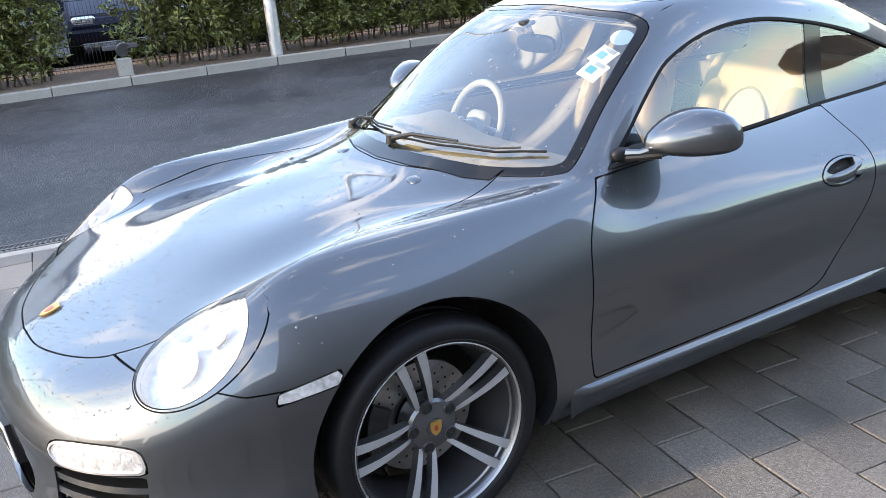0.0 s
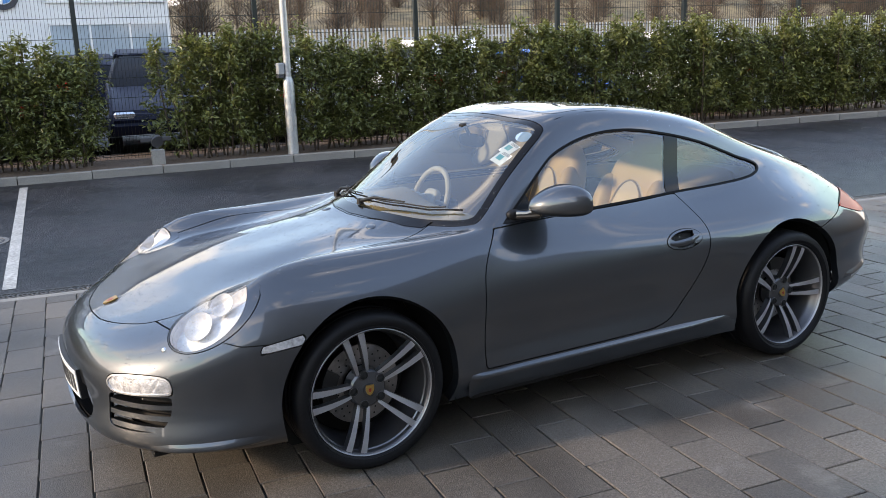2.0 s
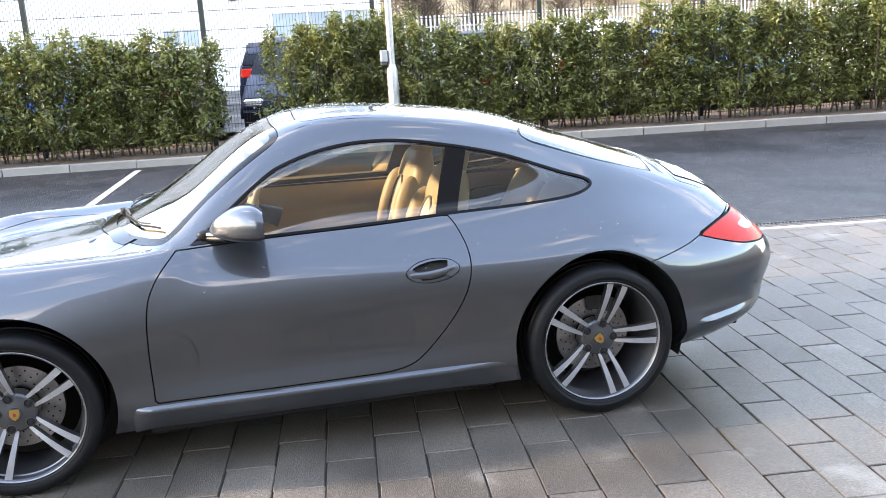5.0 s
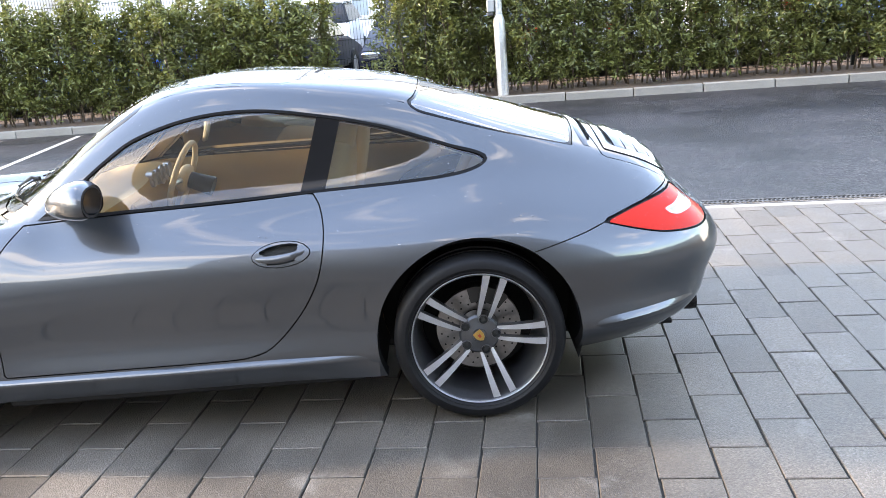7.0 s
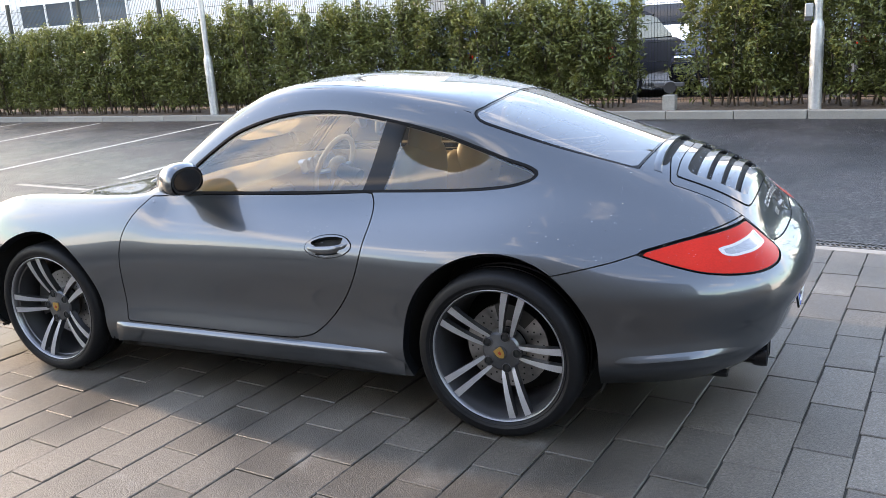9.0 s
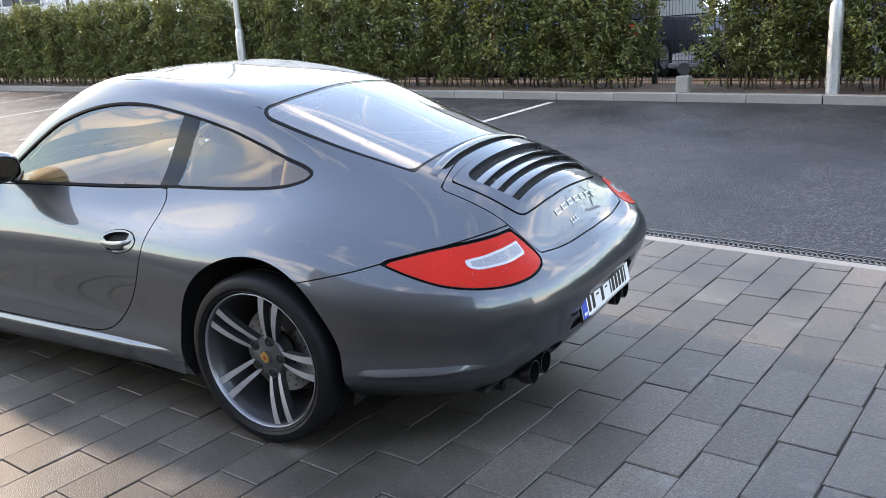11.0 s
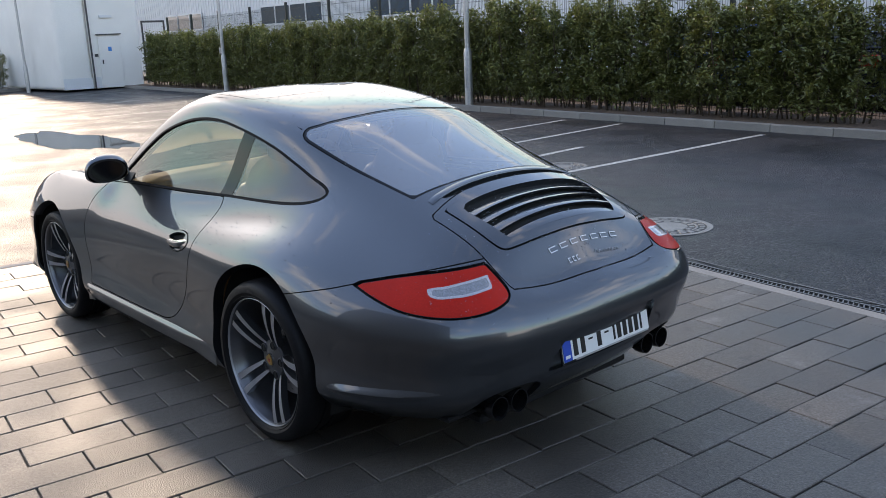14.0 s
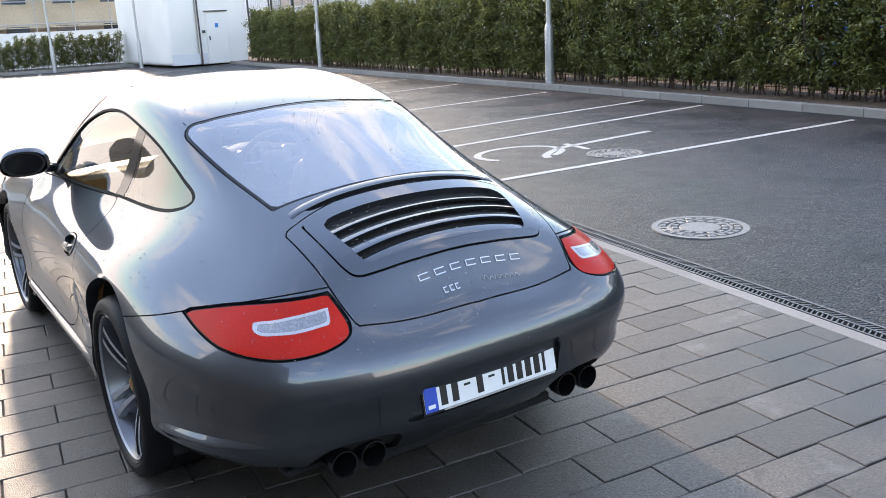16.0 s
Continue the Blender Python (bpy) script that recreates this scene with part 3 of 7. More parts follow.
def across(c):
    """The slope with which a line with this last step meets the middle plane: square to it where it comes across."""
    e = abs(c[1]) / (np.linalg.norm(c) + 1e-9)
    e = e * e * (3 - 2 * e)
    return np.array([c[0] * (1 - e), c[1], c[2] * (1 - e)])


class Shell:
    """The whole outer skin as one welded sheet, from which the panels are cut."""

    def __init__(self, lines, per_u=17, per_v=10):
        a = np.array(lines, float)
        steps = np.linalg.norm(np.diff(a, axis=1), axis=2).mean(axis=0)
        tu = np.concatenate([[0], np.cumsum(np.sqrt(steps))])
        qu = np.concatenate([np.linspace(tu[i], tu[i + 1], per_u, endpoint=False) for i in range(len(tu) - 1)] + [[tu[-1]]])
        rows = []
        for line in a:
            d0 = across((line[1] - line[0]) / (tu[1] - tu[0]))
            d1 = across((line[-1] - line[-2]) / (tu[-1] - tu[-2]))
            rows.append(spline(tu, line, qu, d0, d1))
        rows = np.array(rows)
        cols = []
        for k in range(rows.shape[1]):
            p = rows[:, k]
            c = np.linalg.norm(np.diff(p, axis=0), axis=1)
            tv = np.concatenate([[0], np.cumsum(np.maximum(c, 0.004) ** 0.75)])
            qv = np.concatenate([np.linspace(tv[i], tv[i + 1], per_v, endpoint=False) for i in range(len(tv) - 1)] + [[tv[-1]]])
            cols.append(spline(tv, p, qv, None, across((p[-1] - p[-2]) / (tv[-1] - tv[-2]))))
        g = np.array(cols)
        nu, nv = g.shape[:2]
        g[0, :, 1] = g[-1, :, 1] = g[:, -1, 1] = 0.0
        left = np.arange(nu * nv).reshape(nu, nv)
        right = np.full((nu, nv), -1)
        pts = g.copy()
        pts[:, :, 1] *= -1
        verts = [pts.reshape(-1, 3)]
        nxt = nu * nv
        extra = []
        for i in range(nu):
            for j in range(nv):
                if i in (0, nu - 1) or j == nv - 1:
                    right[i, j] = left[i, j]
                else:
                    right[i, j] = nxt
                    nxt += 1
                    extra.append(g[i, j])
        verts.append(np.array(extra))
        self.v = np.concatenate(verts)
        f = []
        for i in range(nu - 1):
            for j in range(nv - 1):
                f.append((left[i, j], left[i + 1, j], left[i + 1, j + 1], left[i, j + 1]))
                f.append((right[i, j], right[i, j + 1], right[i + 1, j + 1], right[i + 1, j]))
        self.faces = f
        self.handle_faces = {}
        self.count = len(self.v)
        q = np.array(f)
        n = np.cross(self.v[q[:, 2]] - self.v[q[:, 0]], self.v[q[:, 3]] - self.v[q[:, 1]])
        nn = np.zeros_like(self.v)
        for k in range(4):
            np.add.at(nn, q[:, k], n)
        # point outward
        mid = np.array([0.0, 0.0, 0.5])
        if ((self.v - mid) * nn).sum() < 0:
            nn = -nn
            self.faces = [tuple(reversed(t)) for t in f]
        self.n = nn / (np.linalg.norm(nn, axis=1)[:, None] + 1e-12)

    def at(self, x, y, low=False):
        """The place and outward normal of the skin above a point of the plan."""
        v, n = self.v[:self.count], self.n[:self.count]
        ok = n[:, 2] > 0.05
        d = np.where(ok, (v[:, 0] - x) ** 2 + (v[:, 1] - y) ** 2, 9.0)
        i = int(np.argmin(d))
        z = v[i, 2] - (n[i, 0] * (x - v[i, 0]) + n[i, 1] * (y - v[i, 1])) / n[i, 2]
        return Vector((x, y, z)), Vector(n[i])

    def flank(self, x, z, s):
        """The place and outward normal of the skin beside a point of the side view."""
        v, n = self.v[:self.count], self.n[:self.count]
        ok = (v[:, 1] * s > 0.3) & (n[:, 1] * s > 0.12)
        d = np.where(ok, (v[:, 0] - x) ** 2 + (v[:, 2] - z) ** 2, 9.0)
        i = int(np.argmin(d))
        y = v[i, 1] - (n[i, 0] * (x - v[i, 0]) + n[i, 2] * (z - v[i, 2])) / n[i, 1]
        return Vector((x, y, z)), Vector(n[i])

    def split(self, faces, d):
        """Cuts faces where d changes sign: (those with d < 0, those with d > 0)."""
        d = np.asarray(d, float).copy()
        d[np.abs(d) < 1e-7] = 1e-7
        neg = d < 0
        inside, outside, made = [], [], {}
        nv, nn = [], []
        base = len(self.v)

        def cut(a, b):
            key = (a, b) if a < b else (b, a)
            if key not in made:
                t = d[a] / (d[a] - d[b])
                nv.append(self.v[a] + (self.v[b] - self.v[a]) * t)
                m = self.n[a] + (self.n[b] - self.n[a]) * t
                nn.append(m / (np.linalg.norm(m) + 1e-12))
                made[key] = base + len(nv) - 1
            return made[key]

        for f in faces:
            s = [neg[i] for i in f]
            if all(s):
                inside.append(f)
            elif not any(s):
                outside.append(f)
            else:
                fi, fo = [], []
                for k, a in enumerate(f):
                    b = f[(k + 1) % len(f)]
                    (fi if s[k] else fo).append(a)
                    if s[k] != s[(k + 1) % len(f)]:
                        c = cut(a, b)
                        fi.append(c)
                        fo.append(c)
                if len(fi) > 2:
                    inside.append(tuple(fi))
                if len(fo) > 2:
                    outside.append(tuple(fo))
        if nv:
            self.v = np.concatenate([self.v, np.array(nv)])
            self.n = np.concatenate([self.n, np.array(nn)])
        return inside, outside

    def take(self, faces, dist, gap=0.0022):
        """Cuts a panel out of faces along dist() = 0, with a shut line: (panel, rest)."""
        inside, rest = self.split(faces, dist(self.v) + gap)
        if gap > 0:
            _, rest = self.split(rest, dist(self.v) - gap)
        return inside, rest

    def build(self, name, faces, mat, parent, label="", depth=0.012, sink=0.0, flip=False):
        """Makes cut faces into one mesh with a turned-in edge; sink moves it inward."""
        used = sorted({i for f in faces for i in f})
        if not used:
            return None
        index = {v: k for k, v in enumerate(used)}
        pos = self.v[used] - self.n[used] * sink
        nor = self.n[used]
        fs = [tuple(index[i] for i in f) for f in faces]
        count = {}
        for f in fs:
            for a, b in zip(f, f[1:] + f[:1]):
                key = (a, b) if a < b else (b, a)
                count[key] = count.get(key, 0) + 1
        verts = list(pos)
        loops = [tuple(nor[i]) for f in fs for i in f]
        rim = []
        if depth:
            inner = {}
            for f in list(fs):
                for a, b in zip(f, f[1:] + f[:1]):
                    if count[(a, b) if a < b else (b, a)] == 1:
                        for i in (a, b):
                            if i not in inner:
                                verts.append(pos[i] - nor[i] * depth)
                                inner[i] = len(verts) - 1
                        rim.append((b, a, inner[a], inner[b]))
        me = bpy.data.meshes.new(name)
        me.from_pydata([tuple(v) for v in verts], [], fs + rim)
        me.polygons.foreach_set("use_smooth", [True] * len(me.polygons))
        for f in rim:
            p, q, r = (np.array(verts[k]) for k in f[:3])
            m = np.cross(q - p, r - p)
            m = m / (np.linalg.norm(m) + 1e-12)
            loops += [tuple(m)] * 4
        me.normals_split_custom_set(loops)
        me.materials.append(mat)
        ob = new(name, me)
        ob.parent = parent
        if label:
            ob["label"] = label
        return ob


def closed(points, per=10):
    """A smooth closed outline through points; a point given twice is a corner."""
    pts = np.array(points, float)
    n = len(pts)
    out = []
    for i in range(n):
        p1, p2 = pts[i], pts[(i + 1) % n]
        if np.allclose(p1, p2):
            continue
        p0, p3 = pts[(i - 1) % n], pts[(i + 2) % n]
        if np.allclose(p0, p1):
            p0 = 2 * p1 - p2
        if np.allclose(p2, p3):
            p3 = 2 * p2 - p1
        l = np.linalg.norm(p2 - p1)
        m1 = (p2 - p0) / (np.linalg.norm(p2 - p0) + 1e-9) * l
        m2 = (p3 - p1) / (np.linalg.norm(p3 - p1) + 1e-9) * l
        for k in range(per):
            s = k / per
            out.append((2 * s ** 3 - 3 * s ** 2 + 1) * p1 + (s ** 3 - 2 * s ** 2 + s) * m1 + (3 * s ** 2 - 2 * s ** 3) * p2 + (s ** 3 - s ** 2) * m2)
    return np.array(out)


def signed(poly, pts):
    """Signed distance of points from a closed outline, negative inside."""
    best = np.full(len(pts), 1e9)
    inside = np.zeros(len(pts), bool)
    for a, b in zip(poly, np.roll(poly, -1, axis=0)):
        e = b - a
        w = pts - a
        t = np.clip((w @ e) / (e @ e + 1e-12), 0, 1)
        best = np.minimum(best, ((w - t[:, None] * e) ** 2).sum(axis=1))
        c1 = (a[1] <= pts[:, 1]) & (b[1] > pts[:, 1])
        c2 = (a[1] > pts[:, 1]) & (b[1] <= pts[:, 1])
        cr = e[0] * w[:, 1] - e[1] * w[:, 0]
        inside ^= (c1 & (cr > 0)) | (c2 & (cr < 0))
    d = np.sqrt(best)
    return np.where(inside, -d, d)


def both(points):
    """An outline given for the positive half, completed by its mirror image across the middle."""
    return points + [(x, -y) for x, y in reversed(points)]


def region(poly, to2d, gate=lambda v: np.ones(len(v), bool)):
    """A distance on the skin: an outline in a projection, where the gate is open."""
    lo, hi = poly.min(axis=0) - 0.06, poly.max(axis=0) + 0.06

    def dist(v):
        p = to2d(v)
        d = np.full(len(v), 0.5)
        near = gate(v) & (p > lo).all(axis=1) & (p < hi).all(axis=1)
        if near.any():
            d[near] = signed(poly, p[near])
        return d
    return dist


def plan(v):
    return v[:, [0, 1]]


def side(v):
    return v[:, [0, 2]]


def rear_quarter(v):
    return np.stack([-0.66 * v[:, 0] + 0.75 * np.abs(v[:, 1]), v[:, 2]], axis=1)


LAMP_C = np.array([-1.755, 0.685, 0.715])
LAMP_E1 = np.array([0.78, 0.12, 0.615])
LAMP_E1 = LAMP_E1 / np.linalg.norm(LAMP_E1)
LAMP_E2 = np.array([0.22, 0.93, -0.46])
LAMP_E2 = LAMP_E2 - LAMP_E1 * (LAMP_E2 @ LAMP_E1)
LAMP_E2 = LAMP_E2 / np.linalg.norm(LAMP_E2)


def lamp_plane(v):
    w = np.abs(v * np.array([0, 1, 0])) + v * np.array([1, 0, 1]) - LAMP_C
    return np.stack([w @ LAMP_E1, w @ LAMP_E2], axis=1)


def oval(c, a, b, turn=0.0, n=48, power=2.0):
    out = []
    for k in range(n):
        t = k * math.tau / n
        x = math.copysign(abs(math.cos(t)) ** (2 / power), math.cos(t)) * a
        y = math.copysign(abs(math.sin(t)) ** (2 / power), math.sin(t)) * b
        out.append((c[0] + x * math.cos(turn) - y * math.sin(turn), c[1] + x * math.sin(turn) + y * math.cos(turn)))
    return np.array(out)


def on_left(v):
    return v[:, 1] < 0


def on_right(v):
    return v[:, 1] > 0


def and_gate(*gates):
    def g(v):
        r = np.ones(len(v), bool)
        for h in gates:
            r &= h(v)
        return r
    return g


def flank(v):
    return np.abs(v[:, 1]) > 0.42


SIDE_GLASS = closed([(-.475, .885), (-.475, .885), (-.1, .889), (.3, .892), (.57, .896), (.9, .902), (1.12, .914), (1.225, .934), (1.262, .962), (1.232, .988),
                     (1.13, 1.022), (1.02, 1.064), (.85, 1.125), (.61, 1.184), (.36, 1.222), (.12, 1.212), (-.1, 1.152), (-.22, 1.078), (-.36, .970)])
DOOR = closed([(-.525, .875), (-.525, .875), (-.60, .79), (-.642, .70), (-.658, .52), (-.658, .312), (-.658, .312), (-.2, .312), (.2, .314), (.29, .32), (.38, .35),
               (.495, .46), (.575, .58), (.612, .68), (.622, .775), (.602, .855), (.575, .897), (.575, .897), (.3, .890), (-.1, .887)])
HOOD = closed(both([(-2.065, 0), (-2.05, .16), (-2.005, .30), (-1.955, .40), (-1.915, .457), (-1.915, .457), (-1.80, .545), (-1.62, .60), (-1.40, .588), (-1.1, .56), (-.80, .52),
                    (-.665, .492), (-.665, .492), (-.78, .40), (-.865, .2), (-.885, 0)]))
WINDSCREEN = closed(both([(-.845, 0), (-.83, .2), (-.765, .42), (-.66, .59), (-.585, .663), (-.54, .662), (-.40, .615), (-.2, .55), (-.10, .505), (-.085, .465), (-.105, .25), (-.112, 0)]))
REAR_SCREEN = closed(both([(1.0, 0), (1.0, .25), (.985, .40), (.965, .455), (.985, .485), (1.04, .492), (1.3, .47), (1.50, .446), (1.615, .432), (1.615, .432), (1.64, .25), (1.65, 0)]))
LID = closed(both([(1.70, 0), (1.705, .25), (1.735, .455), (1.735, .455), (2.0, .438), (2.10, .411), (2.10, .411), (2.125, .2), (2.135, 0)]))
SUNROOF = closed(both([(0.0, 0), (0.0, .36), (.02, .405), (.06, .425), (.46, .425), (.50, .405), (.52, .36), (.525, 0)]))
TAIL_LAMP = closed([(-.515, .722), (-.515, .722), (-.72, .757), (-.985, .782), (-.985, .782), (-1.03, .735), (-1.062, .69), (-1.05, .67), (-.98, .65), (-.85, .642), (-.70, .655), (-.60, .685)])
FRONT_BUMPER = np.array([(-2.5, 0.0), (-2.5, .75), (-1.95, .75), (-1.915, .66), (-1.84, .645), (-1.78, .645), (-1.674, .608), (-1.45, .600), (-1.2, .60), (-1.2, 0)])
REAR_BUMPER = np.array([(1.2, 0.0), (1.2, .60), (1.387, .653), (1.606, .700), (1.70, .725), (2.02, .80), (2.6, .8), (2.6, 0)])
INDICATOR = closed([(-1.618, .570), (-1.618, .570), (-1.602, .601), (-1.602, .601), (-1.435, .627), (-1.435, .627), (-1.458, .586), (-1.458, .586)])


def front_face(v):
    """Round the front corner: along the bumper, and up."""
    return np.stack([0.42 * v[:, 0] + 0.91 * np.abs(v[:, 1]), v[:, 2]], axis=1)


def ahead(v):
    return v[:, 0] < -1.55


DRL = closed([(-.44, .455), (-.432, .483), (-.40, .498), (-.28, .511), (-.175, .511), (-.146, .497), (-.14, .447), (-.16, .440), (-.40, .429)])
INTAKE = closed([(-.43, .424), (-.43, .424), (-.143, .436), (-.143, .436), (-.15, .37), (-.175, .318), (-.21, .304), (-.38, .299), (-.43, .315)])
MOUTH = closed([(-.31, .40), (-.31, .40), (.31, .40), (.31, .40), (.37, .33), (.345, .28), (.2, .258), (-.2, .258), (-.345, .28), (-.37, .33)])


def face_on(v):
    return v[:, [1, 2]]


def arch(x, r):
    def dist(v):
        d = np.hypot(v[:, 0] - x, v[:, 2] - (HUB_Z + 0.008)) - r
        return np.where((np.abs(v[:, 1]) > 0.45) & (v[:, 2] < 0.95), d, 0.5)
    return dist


def build_car():
    car = thing("sports_car", "metallic grey sports coupe with rain drops parked on wet block paving", "car", CAR_AT)
    sh = Shell([LINE_LIP, LINE_SILL, LINE_FLANK, LINE_WAIST, LINE_HIP, LINE_SHOULDER, LINE_RAIL, LINE_CROWN, LINE_SPINE])
    rest = sh.faces
    _, rest = sh.split(rest, arch(AXLE_F, 0.378)(sh.v))
    _, rest = sh.split(rest, arch(AXLE_R, 0.388)(sh.v))
    # the inner skin, coloured black for the shade in the shut lines, and the beige lining of the cabin
    inner = rest
    for poly, proj, gate in ((WINDSCREEN, plan, lambda v: v[:, 2] > 0.8), (REAR_SCREEN, plan, lambda v: v[:, 2] > 0.8), (SIDE_GLASS, side, flank)):
        _, inner = sh.split(inner, region(poly, proj, gate)(sh.v) + 0.012)
    mouth_gate = and_gate(ahead, lambda v: v[:, 2] < 0.56)
    _, inner = sh.split(inner, region(INTAKE, front_face, mouth_gate)(sh.v))
    _, inner = sh.split(inner, region(MOUTH, face_on, lambda v: v[:, 0] < -1.9)(sh.v))
    for gate in (on_left, on_right):
        _, inner = sh.split(inner, region(oval((0.002, 0.002), 0.168, 0.121, 0.0), lamp_plane, and_gate(gate, ahead, lambda v: v[:, 2] > 0.52))(sh.v))
    sh.build("inner_skin", inner, BLACK_GAP, car, "inner body skin, black for the shade in the shut lines", depth=0, sink=0.02)
    lining, _ = sh.split(inner, -(sh.v[:, 0] + 0.62))
    lining, _ = sh.split(lining, sh.v[:, 0] - 1.55)
    lining, _ = sh.split(lining, 0.30 - sh.v[:, 2])
    head, low = sh.split(lining, 0.90 - sh.v[:, 2])
    sh.build("headlining", head, TAN_LIGHT, car, "pale beige headlining and pillar trim", depth=0, sink=0.034)
    _, low = sh.split(low, arch(AXLE_R, 0.46)(sh.v))
    _, low = sh.split(low, arch(AXLE_F, 0.46)(sh.v))
    sh.build("door_card_trim", low, TAN, car, "beige leather door and side trim", depth=0, sink=0.05)
    # glazing
    for name, poly, gate, mat, frit in (("windscreen", WINDSCREEN, lambda v: v[:, 2] > 0.8, SCREEN, 0.035), ("rear_screen", REAR_SCREEN, lambda v: v[:, 2] > 0.8, REAR_WINDOW, 0.011)):
        dist = region(poly, plan, gate)
        pane, rest = sh.take(rest, dist, 0.002)
        clear, band = sh.split(pane, dist(sh.v) + frit)
        ob = sh.build(name, clear, mat, car, depth=0, sink=0.003)
        ob.visible_shadow = False
        sh.build("glass_border", band, BLACK_GLOSS, ob, "black printed border of the glass", depth=0.008, sink=0.002)
    for gate in (on_left, on_right):
        dist = region(SIDE_GLASS, side, and_gate(gate, flank))
        pane, rest = sh.take(rest, dist, 0.0)
        clear, seal = sh.split(pane, dist(sh.v) + 0.010)
        # the dark post between door glass and rear side glass
        post = lambda v: np.abs(v[:, 0] - (0.572 + 0.30 * (v[:, 2] - 0.89))) - 0.047
        b_post, clear = sh.split(clear, post(sh.v))
        front, back = sh.split(clear, sh.v[:, 0] - (0.572 + 0.30 * (sh.v[:, 2] - 0.89)))
        ob = sh.build("door_window", front, WINDOW, car, depth=0, sink=0.006)
        ob.visible_shadow = False
        ob = sh.build("rear_side_window", back, WINDOW, car, depth=0, sink=0.005)
        ob.visible_shadow = False
        sh.build("window_seal", seal, RUBBER, car, "black rubber window seal", depth=0.01, sink=-0.001)
        sh.build("door_post", b_post, BLACK_GLOSS, car, "gloss black post between the side windows", depth=0.012, sink=0.004)
    # lamps
    for gate in (on_left, on_right):
        bez = region(oval((0.026, 0.006), 0.200, 0.137, 0.02), lamp_plane, and_gate(gate, ahead, lambda v: v[:, 2] > 0.52))
        lens = region(oval((0.002, 0.002), 0.170, 0.123, 0.0), lamp_plane, and_gate(gate, ahead, lambda v: v[:, 2] > 0.52))
        unit, rest = sh.take(rest, bez, 0.0018)
        pane, ring = sh.take(unit, lens, 0.0015)
        lamp = sh.build("headlight", pane, CLEAR, car, "clear oval headlight with bright reflector", depth=0.0)
        lamp.visible_shadow = False
        sh.build("bezel", ring, PAINT, lamp, "grey painted headlight surround", depth=0.012)
        sh.build("reflector", pane, LAMP_WHITE, lamp, "bright reflector bowl", depth=-0.045, sink=0.05)
        lamp_inside(lamp, -1 if gate is on_left else 1)
    for gate in (on_left, on_right):
        tail = region(TAIL_LAMP, rear_quarter, and_gate(gate, lambda v: v[:, 0] > 1.5, lambda v: v[:, 2] > 0.55))
        unit, rest = sh.take(rest, tail, 0.003)
        clear_zone = region(closed([(-.78, .711), (-.85, .730), (-.990, .749), (-.990, .749), (-1.006, .712), (-1.006, .712), (-.88, .699)]), rear_quarter, and_gate(gate, lambda v: v[:, 0] > 1.5))
        white, red = sh.split(unit, clear_zone(sh.v))
        edge_d = tail(sh.v)
        red_in, red_edge = sh.split(red, edge_d + 0.005)
        ob = sh.build("tail_light", red_in, RED_LENS, car, "red tail light lens with a clear insert", depth=0.01, sink=0.001)
        sh.build("lens_edge", red_edge, BLACK_GLOSS, ob, "black lens edge", depth=0.01, sink=0.003)
        core, white = sh.split(white, clear_zone(sh.v) + 0.0065)
        sh.build("reversing_lens", white, TAIL_CLEAR, ob, "clear reversing lamp frame", depth=0.004, sink=0.0)
        sh.build("reversing_core", core, TAIL_CORE, ob, "smoked grey reversing lamp core", depth=0.004, sink=0.001)
    for gate in (on_left, on_right):
        ind = region(INDICATOR, side, and_gate(gate, flank))
        unit, rest = sh.take(rest, ind, 0.002)
        sh.build("side_indicator", unit, LENS_RIB, car, "clear side indicator lens in a bright frame", depth=0.012, sink=-0.002)
        drl = region(DRL, front_face, and_gate(gate, ahead, lambda v: v[:, 2] < 0.56))
        unit, rest = sh.take(rest, drl, 0.002)
        lens, ring = sh.split(unit, drl(sh.v) + 0.008)
        ob = sh.build("daytime_lamp", lens, LENS_RIB, car, "clear daytime running lamp", depth=0.006, sink=0.003)
        sh.build("lamp_rim", ring, SATIN, ob, "satin rim", depth=0.012, sink=-0.001)
        hole = region(INTAKE, front_face, and_gate(gate, ahead, lambda v: v[:, 2] < 0.56))
        gap, rest = sh.take(rest, hole, 0.0)
        sh.build("intake_recess", gap, BLACK_PLASTIC, car, "black side air intake", depth=0, sink=0.09)
        for k in range(3):
            z0 = 0.313 + 0.040 * k
            band, _ = sh.split(gap, np.abs(sh.v[:, 2] - z0) - 0.0095)
            sh.build("intake_slat", band, PAINT, car, depth=0.035, sink=0.004)
    mouth = region(MOUTH, face_on, lambda v: v[:, 0] < -1.9)
    gap, rest = sh.take(rest, mouth, 0.0)
    sh.build("mouth_recess", gap, BLACK_PLASTIC, car, "black centre air intake", depth=0, sink=0.07)
    slot, rest = sh.take(rest, region(SLOT, plan, on_tail), 0.0)
    sh.build("air_slot", slot, BLACK_PLASTIC, car, "black air slot below the rear screen", depth=0, sink=0.03)
    # panels
    hood, rest = sh.take(rest, region(HOOD, plan, lambda v: (v[:, 0] < -0.5) & (v[:, 2] > 0.5)), 0.0025)
    sh.build("bonnet", hood, PAINT, car)
    lid, rest = sh.take(rest, region(LID, plan, lambda v: (v[:, 0] > 1.6) & (v[:, 2] > 0.60)), 0.0025)
    engine_lid(sh, lid, car)
    for gate, nm in ((on_left, "l"), (on_right, "r")):
        door, rest = sh.take(rest, region(DOOR, side, and_gate(gate, flank)), 0.0025)
        sg = -1 if nm == "l" else 1
        pocket_d = region(oval((0.462, 0.712), 0.112, 0.045, 0.06), side, and_gate(gate, flank))
        sh.handle_faces[sg], door = sh.take(door, pocket_d, 0.0)
